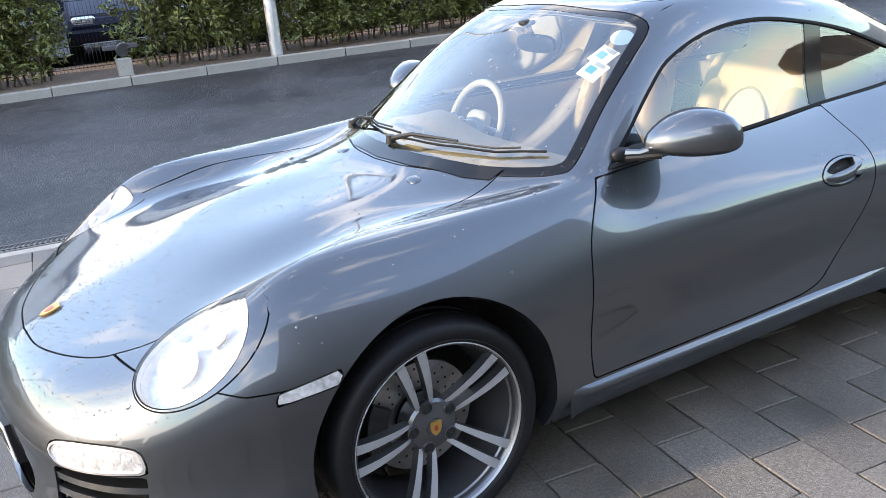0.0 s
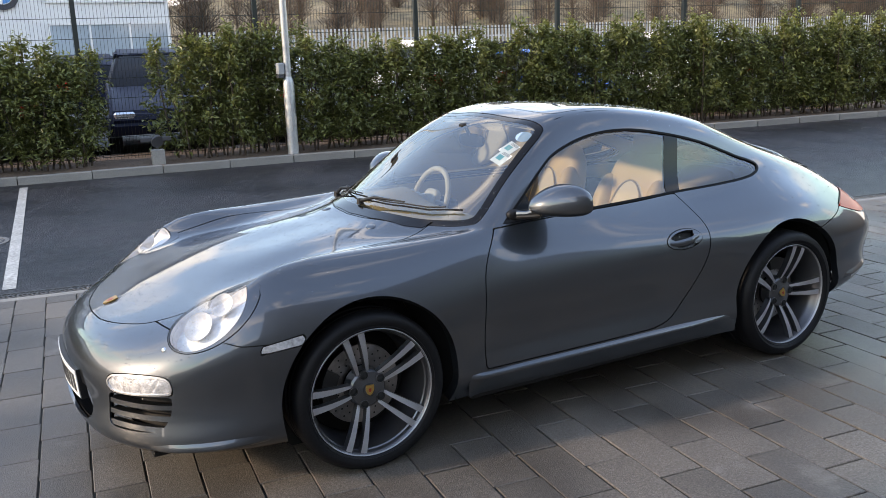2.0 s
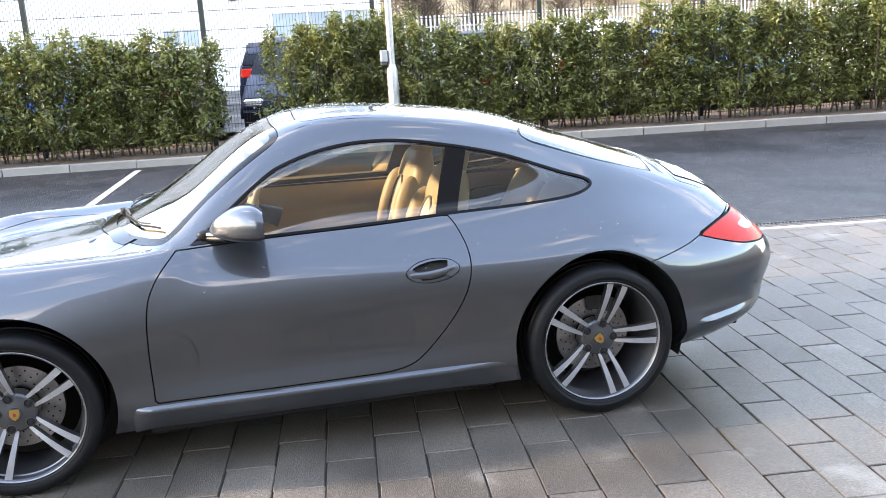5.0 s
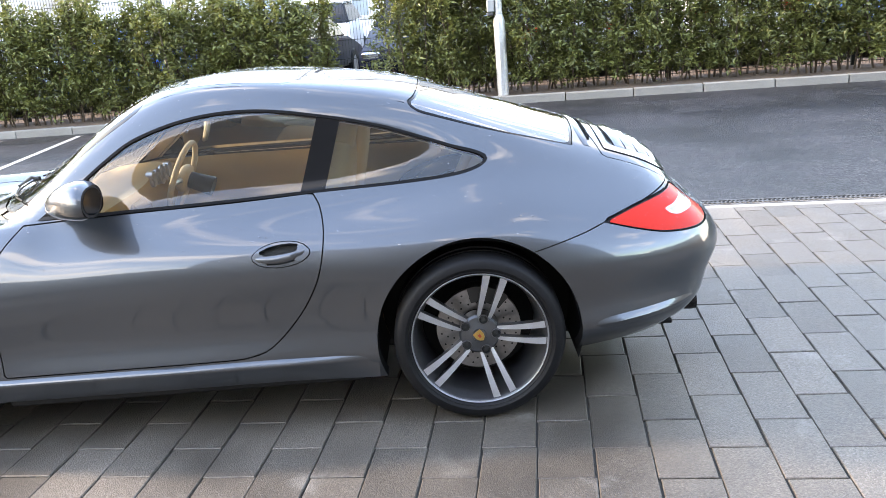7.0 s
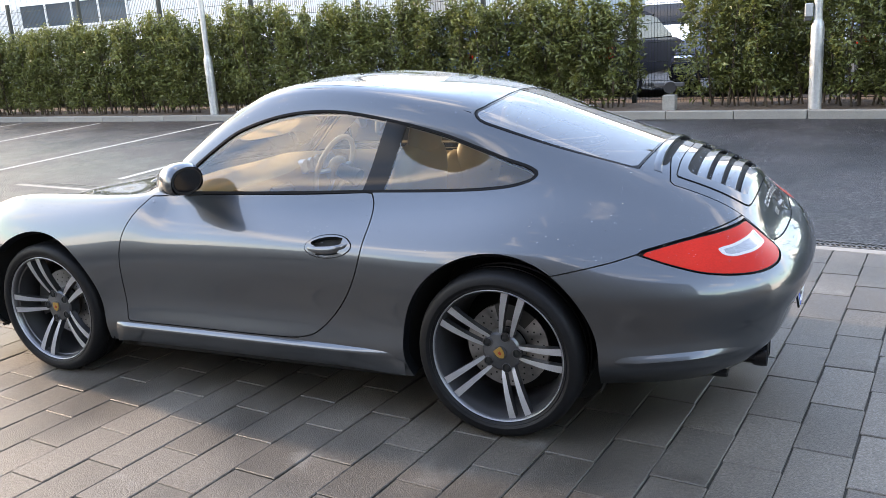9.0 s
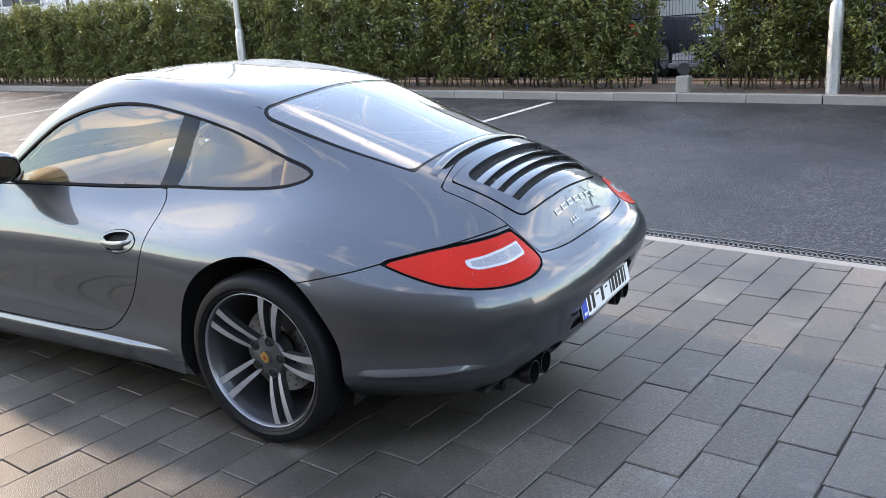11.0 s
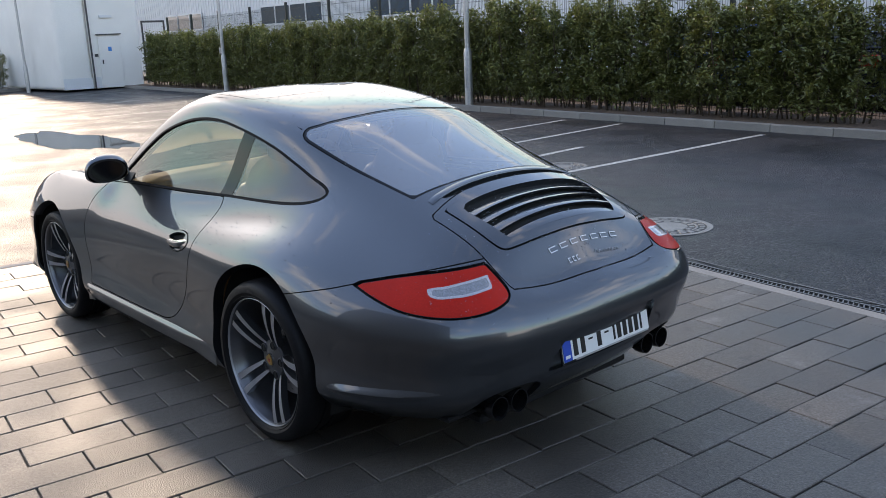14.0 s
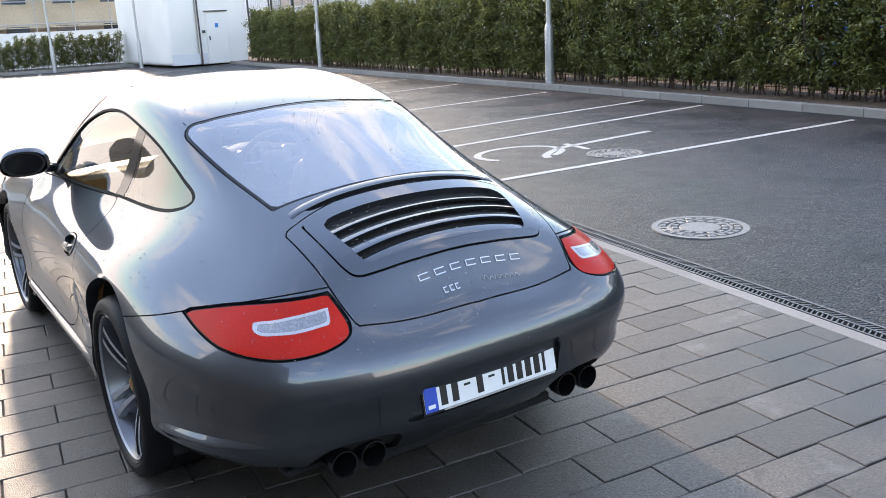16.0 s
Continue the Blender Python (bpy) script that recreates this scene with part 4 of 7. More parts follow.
        ob = sh.build("door", door, PAINT, car, "grey metallic side door")
        door_handle(sh, ob, -1 if nm == "l" else 1)
    bumper, rest = sh.take(rest, region(FRONT_BUMPER, side, lambda v: v[:, 0] < -1.0), 0.002)
    sh.build("front_bumper", bumper, PAINT, car)
    bumper, rest = sh.take(rest, region(REAR_BUMPER, side, lambda v: v[:, 0] > 1.0), 0.002)
    rear_bumper(sh, bumper, car)
    # roof seam along the cant rail
    def roof_seam(v):
        y = np.interp(v[:, 0], [-0.09, 0.2, 0.6, 0.96], [0.470, 0.458, 0.458, 0.466])
        d = np.abs(np.abs(v[:, 1]) - y) - 0.0022
        return np.where((v[:, 0] > -0.075) & (v[:, 0] < 0.955) & (v[:, 2] > 1.1), d, 0.5)
    _, rest = sh.split(rest, roof_seam(sh.v))
    sunroof, rest = sh.take(rest, region(SUNROOF, plan, lambda v: v[:, 2] > 1.15), 0.002)
    sh.build("sunroof", sunroof, PAINT, car, "grey sliding roof panel")
    sh.build("body_shell", rest, PAINT, car, "grey metallic wings, sills and roof", depth=0.045)
    return car, sh


def lamp_inside(lamp, s):
    """Projector bowls behind the lens."""
    for k, (a, b, r) in enumerate(((-0.055, 0.0, 0.055), (0.06, 0.0, 0.045))):
        c = LAMP_C + LAMP_E1 * a + LAMP_E2 * b
        n = np.cross(LAMP_E1, LAMP_E2)
        n = n if n[2] > 0 else -n
        c = c - n * 0.028
        bm = bmesh.new()
        lathe(bm, [(0.002, -0.03), (r * 0.6, -0.024), (r, -0.004), (r * 1.05, 0.002)], 28, axis="Z")
        q = Vector((n[0], n[1] * s, n[2])).to_track_quat("Z", "Y").to_matrix().to_4x4()
        bm.transform(Matrix.Translation((c[0], c[1] * s, c[2])) @ q)
        part("lamp_bowl", bm, LAMP_WHITE, lamp)


GRILLE = closed(both([(1.775, 0), (1.775, .30), (1.785, .335), (1.81, .345), (1.955, .318), (1.985, .30), (1.99, .27), (1.998, 0)]))
GRILLE_PANEL = closed(both([(1.745, 0), (1.742, .25), (1.748, .40), (1.748, .40), (1.93, .385), (1.99, .365), (2.008, .33), (2.02, .15), (2.022, 0)]))
SLOT = closed(both([(1.674, 0), (1.676, .25), (1.682, .345), (1.70, .355), (1.708, .25), (1.710, 0)]))


def on_tail(v):
    return (v[:, 0] > 1.5) & (v[:, 2] > 0.6)


def engine_lid(sh, lid, car):
    """Painted lid with a louvred panel let into it."""
    ob = None
    panel_d = region(GRILLE_PANEL, plan, on_tail)
    panel, lid = sh.take(lid, panel_d, 0.002)
    ob = sh.build("engine_lid", lid, PAINT, car, "grey engine lid with a louvred grille")
    hole, panel = sh.take(panel, region(GRILLE, plan, on_tail), 0.0)
    sh.build("grille_panel", panel, PAINT, ob, depth=0.03, sink=-0.004)
    sh.build("grille_recess", hole, BLACK_PLASTIC, ob, "black grille recess", depth=0, sink=0.034)
    for x, half in ((1.826, 0.0185), (1.877, 0.0185), (1.928, 0.0185), (1.981, 0.0185)):
        band, _ = sh.split(hole, np.abs(sh.v[:, 0] - x - 0.01 * np.abs(sh.v[:, 1])) - half)
        slat = sh.build("louvre", band, PAINT, ob, depth=0.010, sink=-0.005)
        # each slat leans: its front edge lies deeper than its rear edge
        for v in slat.data.vertices:
            v.co.z -= 0.013 * min(1.0, max(0.0, 0.5 - (v.co.x - x - 0.01 * abs(v.co.y)) / (2 * half)))
    return ob


def door_handle(sh, door, s):
    """An oval dish with a curved grip across it and a deep opening above the grip."""
    base = sh.handle_faces[s]
    sh.build("handle_pocket", base, BLACK_GAP, door, "dark handle pocket", depth=-0.012, sink=0.024)
    dish, _ = sh.split(base, region(oval((0.462, 0.712), 0.112, 0.045, 0.06), side, flank)(sh.v) + 0.0035)
    hole, dish = sh.take(dish, region(oval((0.458, 0.7285), 0.080, 0.0175, 0.10), side, flank), 0.0)
    low, dish = sh.take(dish, region(oval((0.470, 0.684), 0.070, 0.0095, 0.06), side, flank), 0.0)
    sh.build("handle_dish", dish, PAINT, door, depth=0.02, sink=-0.003)
    sh.build("handle_scoop", low, PAINT, door, depth=-0.008, sink=0.009)
    bm = bmesh.new()
    rows = []
    for k in range(17):
        u = k / 16
        x = 0.362 + 0.196 * u
        z = 0.7055 + 0.012 * (u - 0.5) - 0.010 * math.sin(u * math.pi) + 0.010 * u ** 3
        half = 0.004 + 0.0125 * math.sin(min(1.0, u * 1.05 + 0.05) * math.pi) ** 0.5 + 0.006 * u
        y = 0.0
        near = np.argmin((sh.v[:, 0] - x) ** 2 + (sh.v[:, 2] - z) ** 2 + np.where(sh.v[:, 1] * s > 0.5, 0, 9))
        y = sh.v[near, 1]
        bulge = 0.004 + 0.011 * math.sin(u * math.pi) ** 0.6
        rows.append([bm.verts.new((x, y + s * (bulge * math.cos(a) - 0.004), z + half * math.sin(a))) for a in np.linspace(-1.75, 1.75, 11)])
    for p, q in zip(rows, rows[1:]):
        for a in range(10):
            bm.faces.new((p[a], p[a + 1], q[a + 1], q[a]))
    part("door_handle", bm, PAINT, door, "grey curved door handle", auto=80)


PLATE_WELL = closed([(-.30, .372), (-.30, .372), (-.262, .50), (-.24, .53), (.24, .53), (.262, .50), (.30, .372), (.30, .372)])
PIPE_CUT = closed([(.285, .10), (.285, .10), (.30, .315), (.34, .345), (.44, .352), (.53, .34), (.565, .30), (.57, .10), (.57, .10)])


def tail_face(v):
    return np.stack([np.abs(v[:, 1]), v[:, 2]], axis=1)


def rear_bumper(sh, faces, car):
    at_back = lambda v: v[:, 0] > 1.75
    well, faces = sh.take(faces, region(PLATE_WELL, face_on, at_back), 0.0)
    cut, faces = sh.take(faces, region(PIPE_CUT, tail_face, at_back), 0.0)
    # seam above the lower apron
    seam = np.where((np.abs(sh.v[:, 1]) < 0.30) & (sh.v[:, 0] > 1.9), np.abs(sh.v[:, 2] - 0.352) - 0.003, 0.5)
    _, faces = sh.split(faces, seam)
    ob = sh.build("rear_bumper", faces, PAINT, car, depth=0.035)
    sh.build("plate_well", well, PAINT, ob, depth=-0.014, sink=0.016)
    for one in sh.split(cut, sh.v[:, 1]):
        sh.build("pipe_recess", one, BLACK_PLASTIC, ob, "black exhaust surround", depth=0, sink=0.05)
    return ob


def tyre(name, r, w, parent):
    bm = bmesh.new()
    h = w / 2
    rim = 0.2585
    lathe(bm, [(rim, h * 0.80), (rim + 0.004, h * 0.90), (rim + 0.012, h * 0.955), (rim + 0.014, h * 0.94), (rim + 0.026, h * 0.99), (r - 0.024, h * 0.975), (r - 0.010, h * 0.90), (r - 0.001, h * 0.74),
               (r, h * 0.4), (r, h * 0.36), (r - 0.007, h * 0.355), (r - 0.007, h * 0.30), (r, h * 0.295), (r, 0.012), (r - 0.007, 0.010), (r - 0.007, -0.010), (r, -0.012),
               (r, -h * 0.4), (r - 0.002, -h * 0.74), (r - 0.012, -h * 0.92), ((r + rim) / 2, -h), (rim, -h * 0.82)], 96)
    return part(name, bm, TYRE_RUBBER, parent, "black low-profile tyre")


def wheel(at, s, r, w, turn):
    """Alloy wheel with five twin spokes; s: which flank; face: how far the spokes stand out from its middle."""
    wh = new("wheel")
    wh.matrix_basis = pose(*at) @ (pose(0, 0, 0, 0, 0, 180) if s < 0 else pose(0, 0, 0)) @ pose(0, 0, 0, 0, turn if s < 0 else -turn, 0)
    tyre("tyre", r, w, wh)
    h = w / 2
    bm = bmesh.new()
    lathe(bm, [(0.2625, h * 0.84), (0.2612, h * 0.90), (0.2592, h * 0.91), (0.2572, h * 0.895), (0.2555, h * 0.85)], 96)
    part("rim_lip", bm, RIM_LIP, wh, "grey machined rim lip")
    bm = bmesh.new()
    lathe(bm, [(0.2545, h * 0.86), (0.249, h * 0.80), (0.2475, h * 0.66), (0.243, h * 0.62), (0.240, h * 0.40), (0.228, h * 0.1), (0.222, -h * 0.3), (0.226, -h * 0.8), (0.258, -h * 0.85)], 72)
    part("rim_barrel", bm, RIM_DARK, wh, "dark grey rim barrel")
    face = h * 0.80
    hub = face - 0.035
    # hub and nuts
    bm = bmesh.new()
    lathe(bm, [(0.027, hub + 0.006), (0.034, hub + 0.004), (0.052, hub - 0.001), (0.070, hub - 0.004), (0.078, hub - 0.012), (0.082, hub - 0.06)], 40)
    part("hub", bm, RIM_GREY, wh, "dark grey wheel hub")
    bm = bmesh.new()
    lathe(bm, [(0.0005, hub + 0.011), (0.017, hub + 0.0105), (0.025, hub + 0.008), (0.0275, hub + 0.002)], 32)
    part("centre_cap", bm, RIM_GREY, wh)
    bm = bmesh.new()
    plate_of(bm, [(-0.017, 0.021), (0.017, 0.021), (0.018, 0.0), (0.012, -0.014), (0, -0.023), (-0.012, -0.014), (-0.018, 0.0)], hub + 0.009, hub + 0.013, lambda a, b, d: (a, d, b))
    part("shield", bm, CREST, wh, "gold and red shield emblem")
    bm = bmesh.new()
    plate_of(bm, [(-0.005, 0.007), (0.005, 0.007), (0.005, -0.004), (0, -0.008), (-0.005, -0.004)], hub + 0.012, hub + 0.0145, lambda a, b, d: (a, d, b))
    part("shield_field", bm, CREST_RED, wh)
    for k in range(5):
        t = k * math.tau / 5
        bm = bmesh.new()
        lathe(bm, [(0.0165, hub - 0.02), (0.0165, hub + 0.004), (0.0145, hub + 0.0055), (0.012, hub + 0.001), (0.009, hub + 0.003), (0.0005, hub + 0.003)], 14)
        bm.transform(Matrix.Translation((math.cos(t) * 0.064, 0, math.sin(t) * 0.064)))
        part("wheel_nut", bm, BLACK_GAP, wh)
        bm = bmesh.new()
        lathe(bm, [(0.0168, hub - 0.004), (0.0172, hub + 0.0035), (0.0188, hub + 0.0035), (0.0205, hub - 0.004)], 18)
        bm.transform(Matrix.Translation((math.cos(t) * 0.064, 0, math.sin(t) * 0.064)))
        part("nut_seat", bm, RIM_DARK, wh, "worn metal ring round a wheel nut")
    # five pairs of spokes: bright faces on dark flanks
    for k in range(5):
        t = k * math.tau / 5
        for sg in (-1, 1):
            rows = []
            for u in np.linspace(0, 1, 9):
                rad = 0.070 + (0.2560 - 0.070) * u
                off = sg * (0.0215 + 0.0125 * u)
                wid = 0.0062 + 0.0078 * u ** 0.8
                y = hub - 0.006 + (face - hub + 0.010) * math.sin(u * math.pi / 2) ** 0.9
                rows.append((rad, off, wid, y))
            bmf, bms = bmesh.new(), bmesh.new()
            ft, st = [], []
            for rad, off, wid, y in rows:
                pr = []
                for o in (off - wid, off + wid):
                    pr.append((math.cos(t) * rad - math.sin(t) * o, y, math.sin(t) * rad + math.cos(t) * o))
                ft.append([bmf.verts.new(p) for p in pr])
                st.append([bms.verts.new((p[0], p[1] - d, p[2])) for p in pr for d in (0.0012, 0.03)])
            for a, b in zip(ft, ft[1:]):
                bmf.faces.new((a[0], b[0], b[1], a[1]))
            for a, b in zip(st, st[1:]):
                bms.faces.new((a[0], b[0], b[1], a[1]))
                bms.faces.new((a[2], b[2], b[3], a[3]))
                bms.faces.new((a[1], b[1], b[3], a[3]))
            bmesh.ops.solidify(bmf, geom=bmf.faces[:], thickness=0.0012)
            sp = part("spoke", bms, RIM_GREY, wh)
            part("spoke_face", bmf, RIM_SILVER, sp, "bright machined spoke face")
    # brake
    bm = bmesh.new()
    lathe(bm, [(0.08, hub - 0.075), (0.165, hub - 0.075), (0.165, hub - 0.10), (0.08, hub - 0.10)], 64, close=True)
    part("brake_disc", bm, STEEL, wh, "drilled steel brake disc")
    vs, fs = [], []
    for k in range(60):
        a, q = k * math.tau / 20 + (k // 20) * 0.12, 0.105 + 0.021 * (k // 20)
        i = len(vs)
        vs += [(math.cos(a) * q + math.cos(j * math.tau / 6) * 0.004, hub - 0.0742, math.sin(a) * q + math.sin(j * math.tau / 6) * 0.004) for j in range(6)]
        fs.append(tuple(range(i, i + 6)))
    link_mesh("drill_pattern", vs, fs, BLACK_GAP, wh, "dark drilled holes")["kind"] = "stuff"
    bm = bmesh.new()
    arc = [(0.115 + (0.062 if o else 0), a) for o, rng in ((1, np.linspace(-28, 28, 9)), (0, np.linspace(28, -28, 9))) for a in rng]
    ca = radians(180 - turn if s < 0 else 180 + turn) if at[0] > 0 else radians(0 - turn)
    plate_of(bm, [(math.cos(radians(a) + ca) * q, math.sin(radians(a) + ca) * q) for q, a in arc], hub - 0.125, hub - 0.05, lambda a, b, d: (a, d, b))
    part("brake_caliper", bm, CALIPER, wh, "black brake caliper")
    return wh


def build_wheels(car):
    for x, half, r, w, turns in ((AXLE_F, 0.742, 0.323, 0.235, (-2, 40)), (AXLE_R, 0.757, 0.328, 0.290, (37, 55))):
        for s, turn in ((-1, turns[0]), (1, turns[1])):
            wh = wheel((x, s * half, r), s, r, w, turn)
            wh.parent = car
            # dark wheel house behind the wheel
            bm = bmesh.new()
            n = 28
            ra = 0.40
            prev = None
            for k in range(n + 1):
                a = -0.35 + (math.pi + 0.7) * k / n
                p = [(x + math.cos(a) * ra, s * y, 0.336 + math.sin(a) * ra) for y in (0.45, 0.834)]
                cur = [bm.verts.new(q) for q in p]
                if prev:
                    bm.faces.new((prev[0], cur[0], cur[1], prev[1]))
                prev = cur
            disc = [bm.verts.new((x + math.cos(k * math.tau / 32) * ra, s * 0.45, 0.336 + math.sin(k * math.tau / 32) * ra)) for k in range(32)]
            bm.faces.new(disc)
            part("wheel_house", bm, BLACK_GAP, car, "black wheel house liner")


def ridge(name, line, x0, x1, profile, s, mat, label="", fade=0.08):
    """A moulded ledge that follows a body line: profile of (how far out, height above the line)."""
    pts = np.array(line)
    rows, n = [], 48
    bm = bmesh.new()
    for k in range(n + 1):
        x = x0 + (x1 - x0) * k / n
        y, z = np.interp(x, pts[:, 0], pts[:, 1]), np.interp(x, pts[:, 0], pts[:, 2])
        slope = np.interp(x, pts[:, 0], np.gradient(pts[:, 1], pts[:, 0]))
        nx, ny = -slope / math.hypot(slope, 1), 1 / math.hypot(slope, 1)
        e = min(1.0, (x - x0) / (fade * 0.5), (x1 - x) / (fade * 2.6))
        e = max(0.02, e) ** 0.7
        rows.append([bm.verts.new((x + nx * out * e, s * (y + ny * (out * e - 0.004 * (1 - e))), z + up)) for out, up in profile])
    for p, q in zip(rows, rows[1:]):
        for a in range(len(profile) - 1):
            bm.faces.new((p[a], p[a + 1], q[a + 1], q[a]))
    return part(name, bm, mat, car, label, auto=50)


car, skin = build_car()
for s_side in (-1, 1):
    ridge("side_sill", LINE_SILL[5:10], -0.745, 0.785, [(-0.022, 0.030), (-0.006, 0.024), (0.010, 0.014), (0.016, 0.006), (0.0165, -0.003), (0.0125, -0.010), (0.010, -0.016), (0.0, -0.05), (-0.022, -0.080)],
          s_side, PAINT, "grey sill with a raised upper ledge", fade=0.11)


def crease(name, x0, x1, z0, z1, profile, s, label):
    """A pressed ledge on the flank, fading out towards both ends: profile of (how far out, height above its line)."""
    bm = bmesh.new()
    rows, n = [], 36
    for k in range(n + 1):
        u = k / n
        e = math.sin(min(1.0, u * 4, (1 - u) * 2.2) * math.pi / 2)
        row = []
        for out, up in profile:
            p, nn = skin.flank(lerp(x0, x1, u), lerp(z0, z1, u) + up, s)
            flat = Vector((nn.x, nn.y, 0)).normalized()
            row.append(bm.verts.new(p + flat * (out * e - 0.003 * (1 - e))))
        rows.append(row)
    for p, q in zip(rows, rows[1:]):
        for a in range(len(profile) - 1):
            bm.faces.new((p[a], p[a + 1], q[a + 1], q[a]))
    part(name, bm, PAINT, car, label, auto=50)


for s_side in (-1, 1):
    crease("bumper_crease", 1.60, 2.06, 0.345, 0.375, [(-0.003, 0.030), (0.004, 0.014), (0.010, 0.004), (0.011, 0.0), (0.006, -0.006), (0.001, -0.018), (-0.003, -0.032)], s_side, "pressed crease low on the rear bumper")
    crease("front_lip", -2.02, -1.575, 0.232, 0.246, [(-0.004, 0.040), (0.004, 0.020), (0.013, 0.006), (0.015, 0.0), (0.010, -0.006), (-0.003, -0.016)], s_side, "grey front spoiler lip")
build_wheels(car)

# ---- sports car: fittings ----


def seated(p, n, fwd=(1, 0, 0)):
    """A frame on the skin: z along the normal, x as near as may be along fwd."""
    z = Vector(n).normalized()
    y = z.cross(Vector(fwd)).normalized()
    x = y.cross(z)
    m = Matrix((x, y, z)).transposed().to_4x4()
    return Matrix.Translation(p) @ m


def blob(bm, m, a, b, c, rings=14, sides=20, power=2.4):
    """A rounded body with half axes a, b, c, fuller than an ellipsoid."""
    def sp(v):
        return math.copysign(abs(v) ** (2 / power), v)
    grid = []
    for i in range(rings + 1):
        t = -math.pi / 2 + math.pi * i / rings
        row = []
        for k in range(sides):
            q = k * math.tau / sides
            row.append(bm.verts.new(m @ Vector((a * sp(math.sin(t)), b * sp(math.cos(t)) * sp(math.cos(q)), c * sp(math.cos(t)) * sp(math.sin(q))))))
        grid.append(row)
    for p, q in zip(grid, grid[1:]):
        for k in range(sides):
            bm.faces.new((p[k], p[(k + 1) % sides], q[(k + 1) % sides], q[k]))
    bmesh.ops.remove_doubles(bm, verts=bm.verts[:], dist=1e-5)


def door_mirror(s):
    mir = new("door_mirror")
    mir.parent = car
    mir["label"] = "grey teardrop door mirror on a twin stalk"
    # shell: rings along x from the pointed nose to the open back
    bm = bmesh.new()
    rings = []
    for i in range(13):
        u = i / 12
        x = -0.385 + 0.200 * u
        full = math.sin(min(1.0, u * 1.1) * math.pi / 2) ** 0.55
        yc = 0.80 + 0.075 * u ** 0.8
        zc = 0.955 + 0.012 * u
        hw = 0.012 + 0.098 * full
        hz = 0.010 + 0.062 * full
        if u > 0.9:
            hw, hz = hw * (1 - (u - 0.9) * 0.9), hz * (1 - (u - 0.9) * 0.9)
        ring = []
        for k in range(24):
            a = k * math.tau / 24
            cy = math.copysign(abs(math.cos(a)) ** 0.8, math.cos(a))
            cz = math.copysign(abs(math.sin(a)) ** 0.8, math.sin(a))
            flat = 0.72 if cz < 0 else 1.0 + 0.28 * math.sin(u * math.pi) ** 0.7
            ring.append(bm.verts.new((x, s * (yc + hw * cy), zc + hz * cz * flat)))
        rings.append(ring)
    for p, q in zip(rings, rings[1:]):
        for k in range(24):
            bm.faces.new((p[k], p[(k + 1) % 24], q[(k + 1) % 24], q[k]))
    bm.faces.new(rings[0])
    part("mirror_shell", bm, PAINT, mir)
    bm = bmesh.new()
    plate_of(bm, [(0.875 + math.cos(a) * 0.094, 0.976 + math.sin(a) * 0.058) for a in np.linspace(0, math.tau, 28, endpoint=False)], -0.198, -0.186, lambda a, b, d: (d, s * a, b))
    part("mirror_back", bm, BLACK_PLASTIC, mir, "black mirror back plate")
    # the glass is black in colour, standing in for a dark reflection
    bm = bmesh.new()
    plate_of(bm, [(0.875 + math.cos(a) * 0.082, 0.976 + math.sin(a) * 0.048) for a in np.linspace(0, math.tau, 28, endpoint=False)], -0.1855, -0.1835, lambda a, b, d: (d, s * a, b))
    part("mirror_glass", bm, BLACK_GLOSS, mir, "mirror glass, coloured black for the dark reflection in it")
    for z0, z1 in ((0.925, 0.945), (0.912, 0.918)):
        bm = bmesh.new()
        tube(bm, [(-0.40, s * 0.71, z0 - 0.004), (-0.372, s * 0.755, z0), (-0.33, s * 0.80, z1)], 0.011, 8, [0.014, 0.011, 0.012])
        part("stalk", bm, PAINT if z0 > 0.92 else BLACK_PLASTIC, mir)
    bm = bmesh.new()
    blob(bm, Matrix.Translation((-0.405, s * 0.705, 0.918)), 0.035, 0.02, 0.022)
    part("mirror_foot", bm, BLACK_PLASTIC, mir, "black mirror foot")
    # black corner sail of the door window
    bm = bmesh.new()
    tri = [(-0.47, 0.888), (-0.30, 0.893), (-0.30, 0.985), (-0.36, 0.955)]
    def sail(a, b, d):
        p = 0.727 - (b - 0.873) / 0.137 * 0.105
        return (a, s * (p + 0.004 + d), b)
    plate_of(bm, tri, -0.006, 0.004, sail)
    part("corner_sail", bm, BLACK_PLASTIC, mir, "black corner piece of the door window")


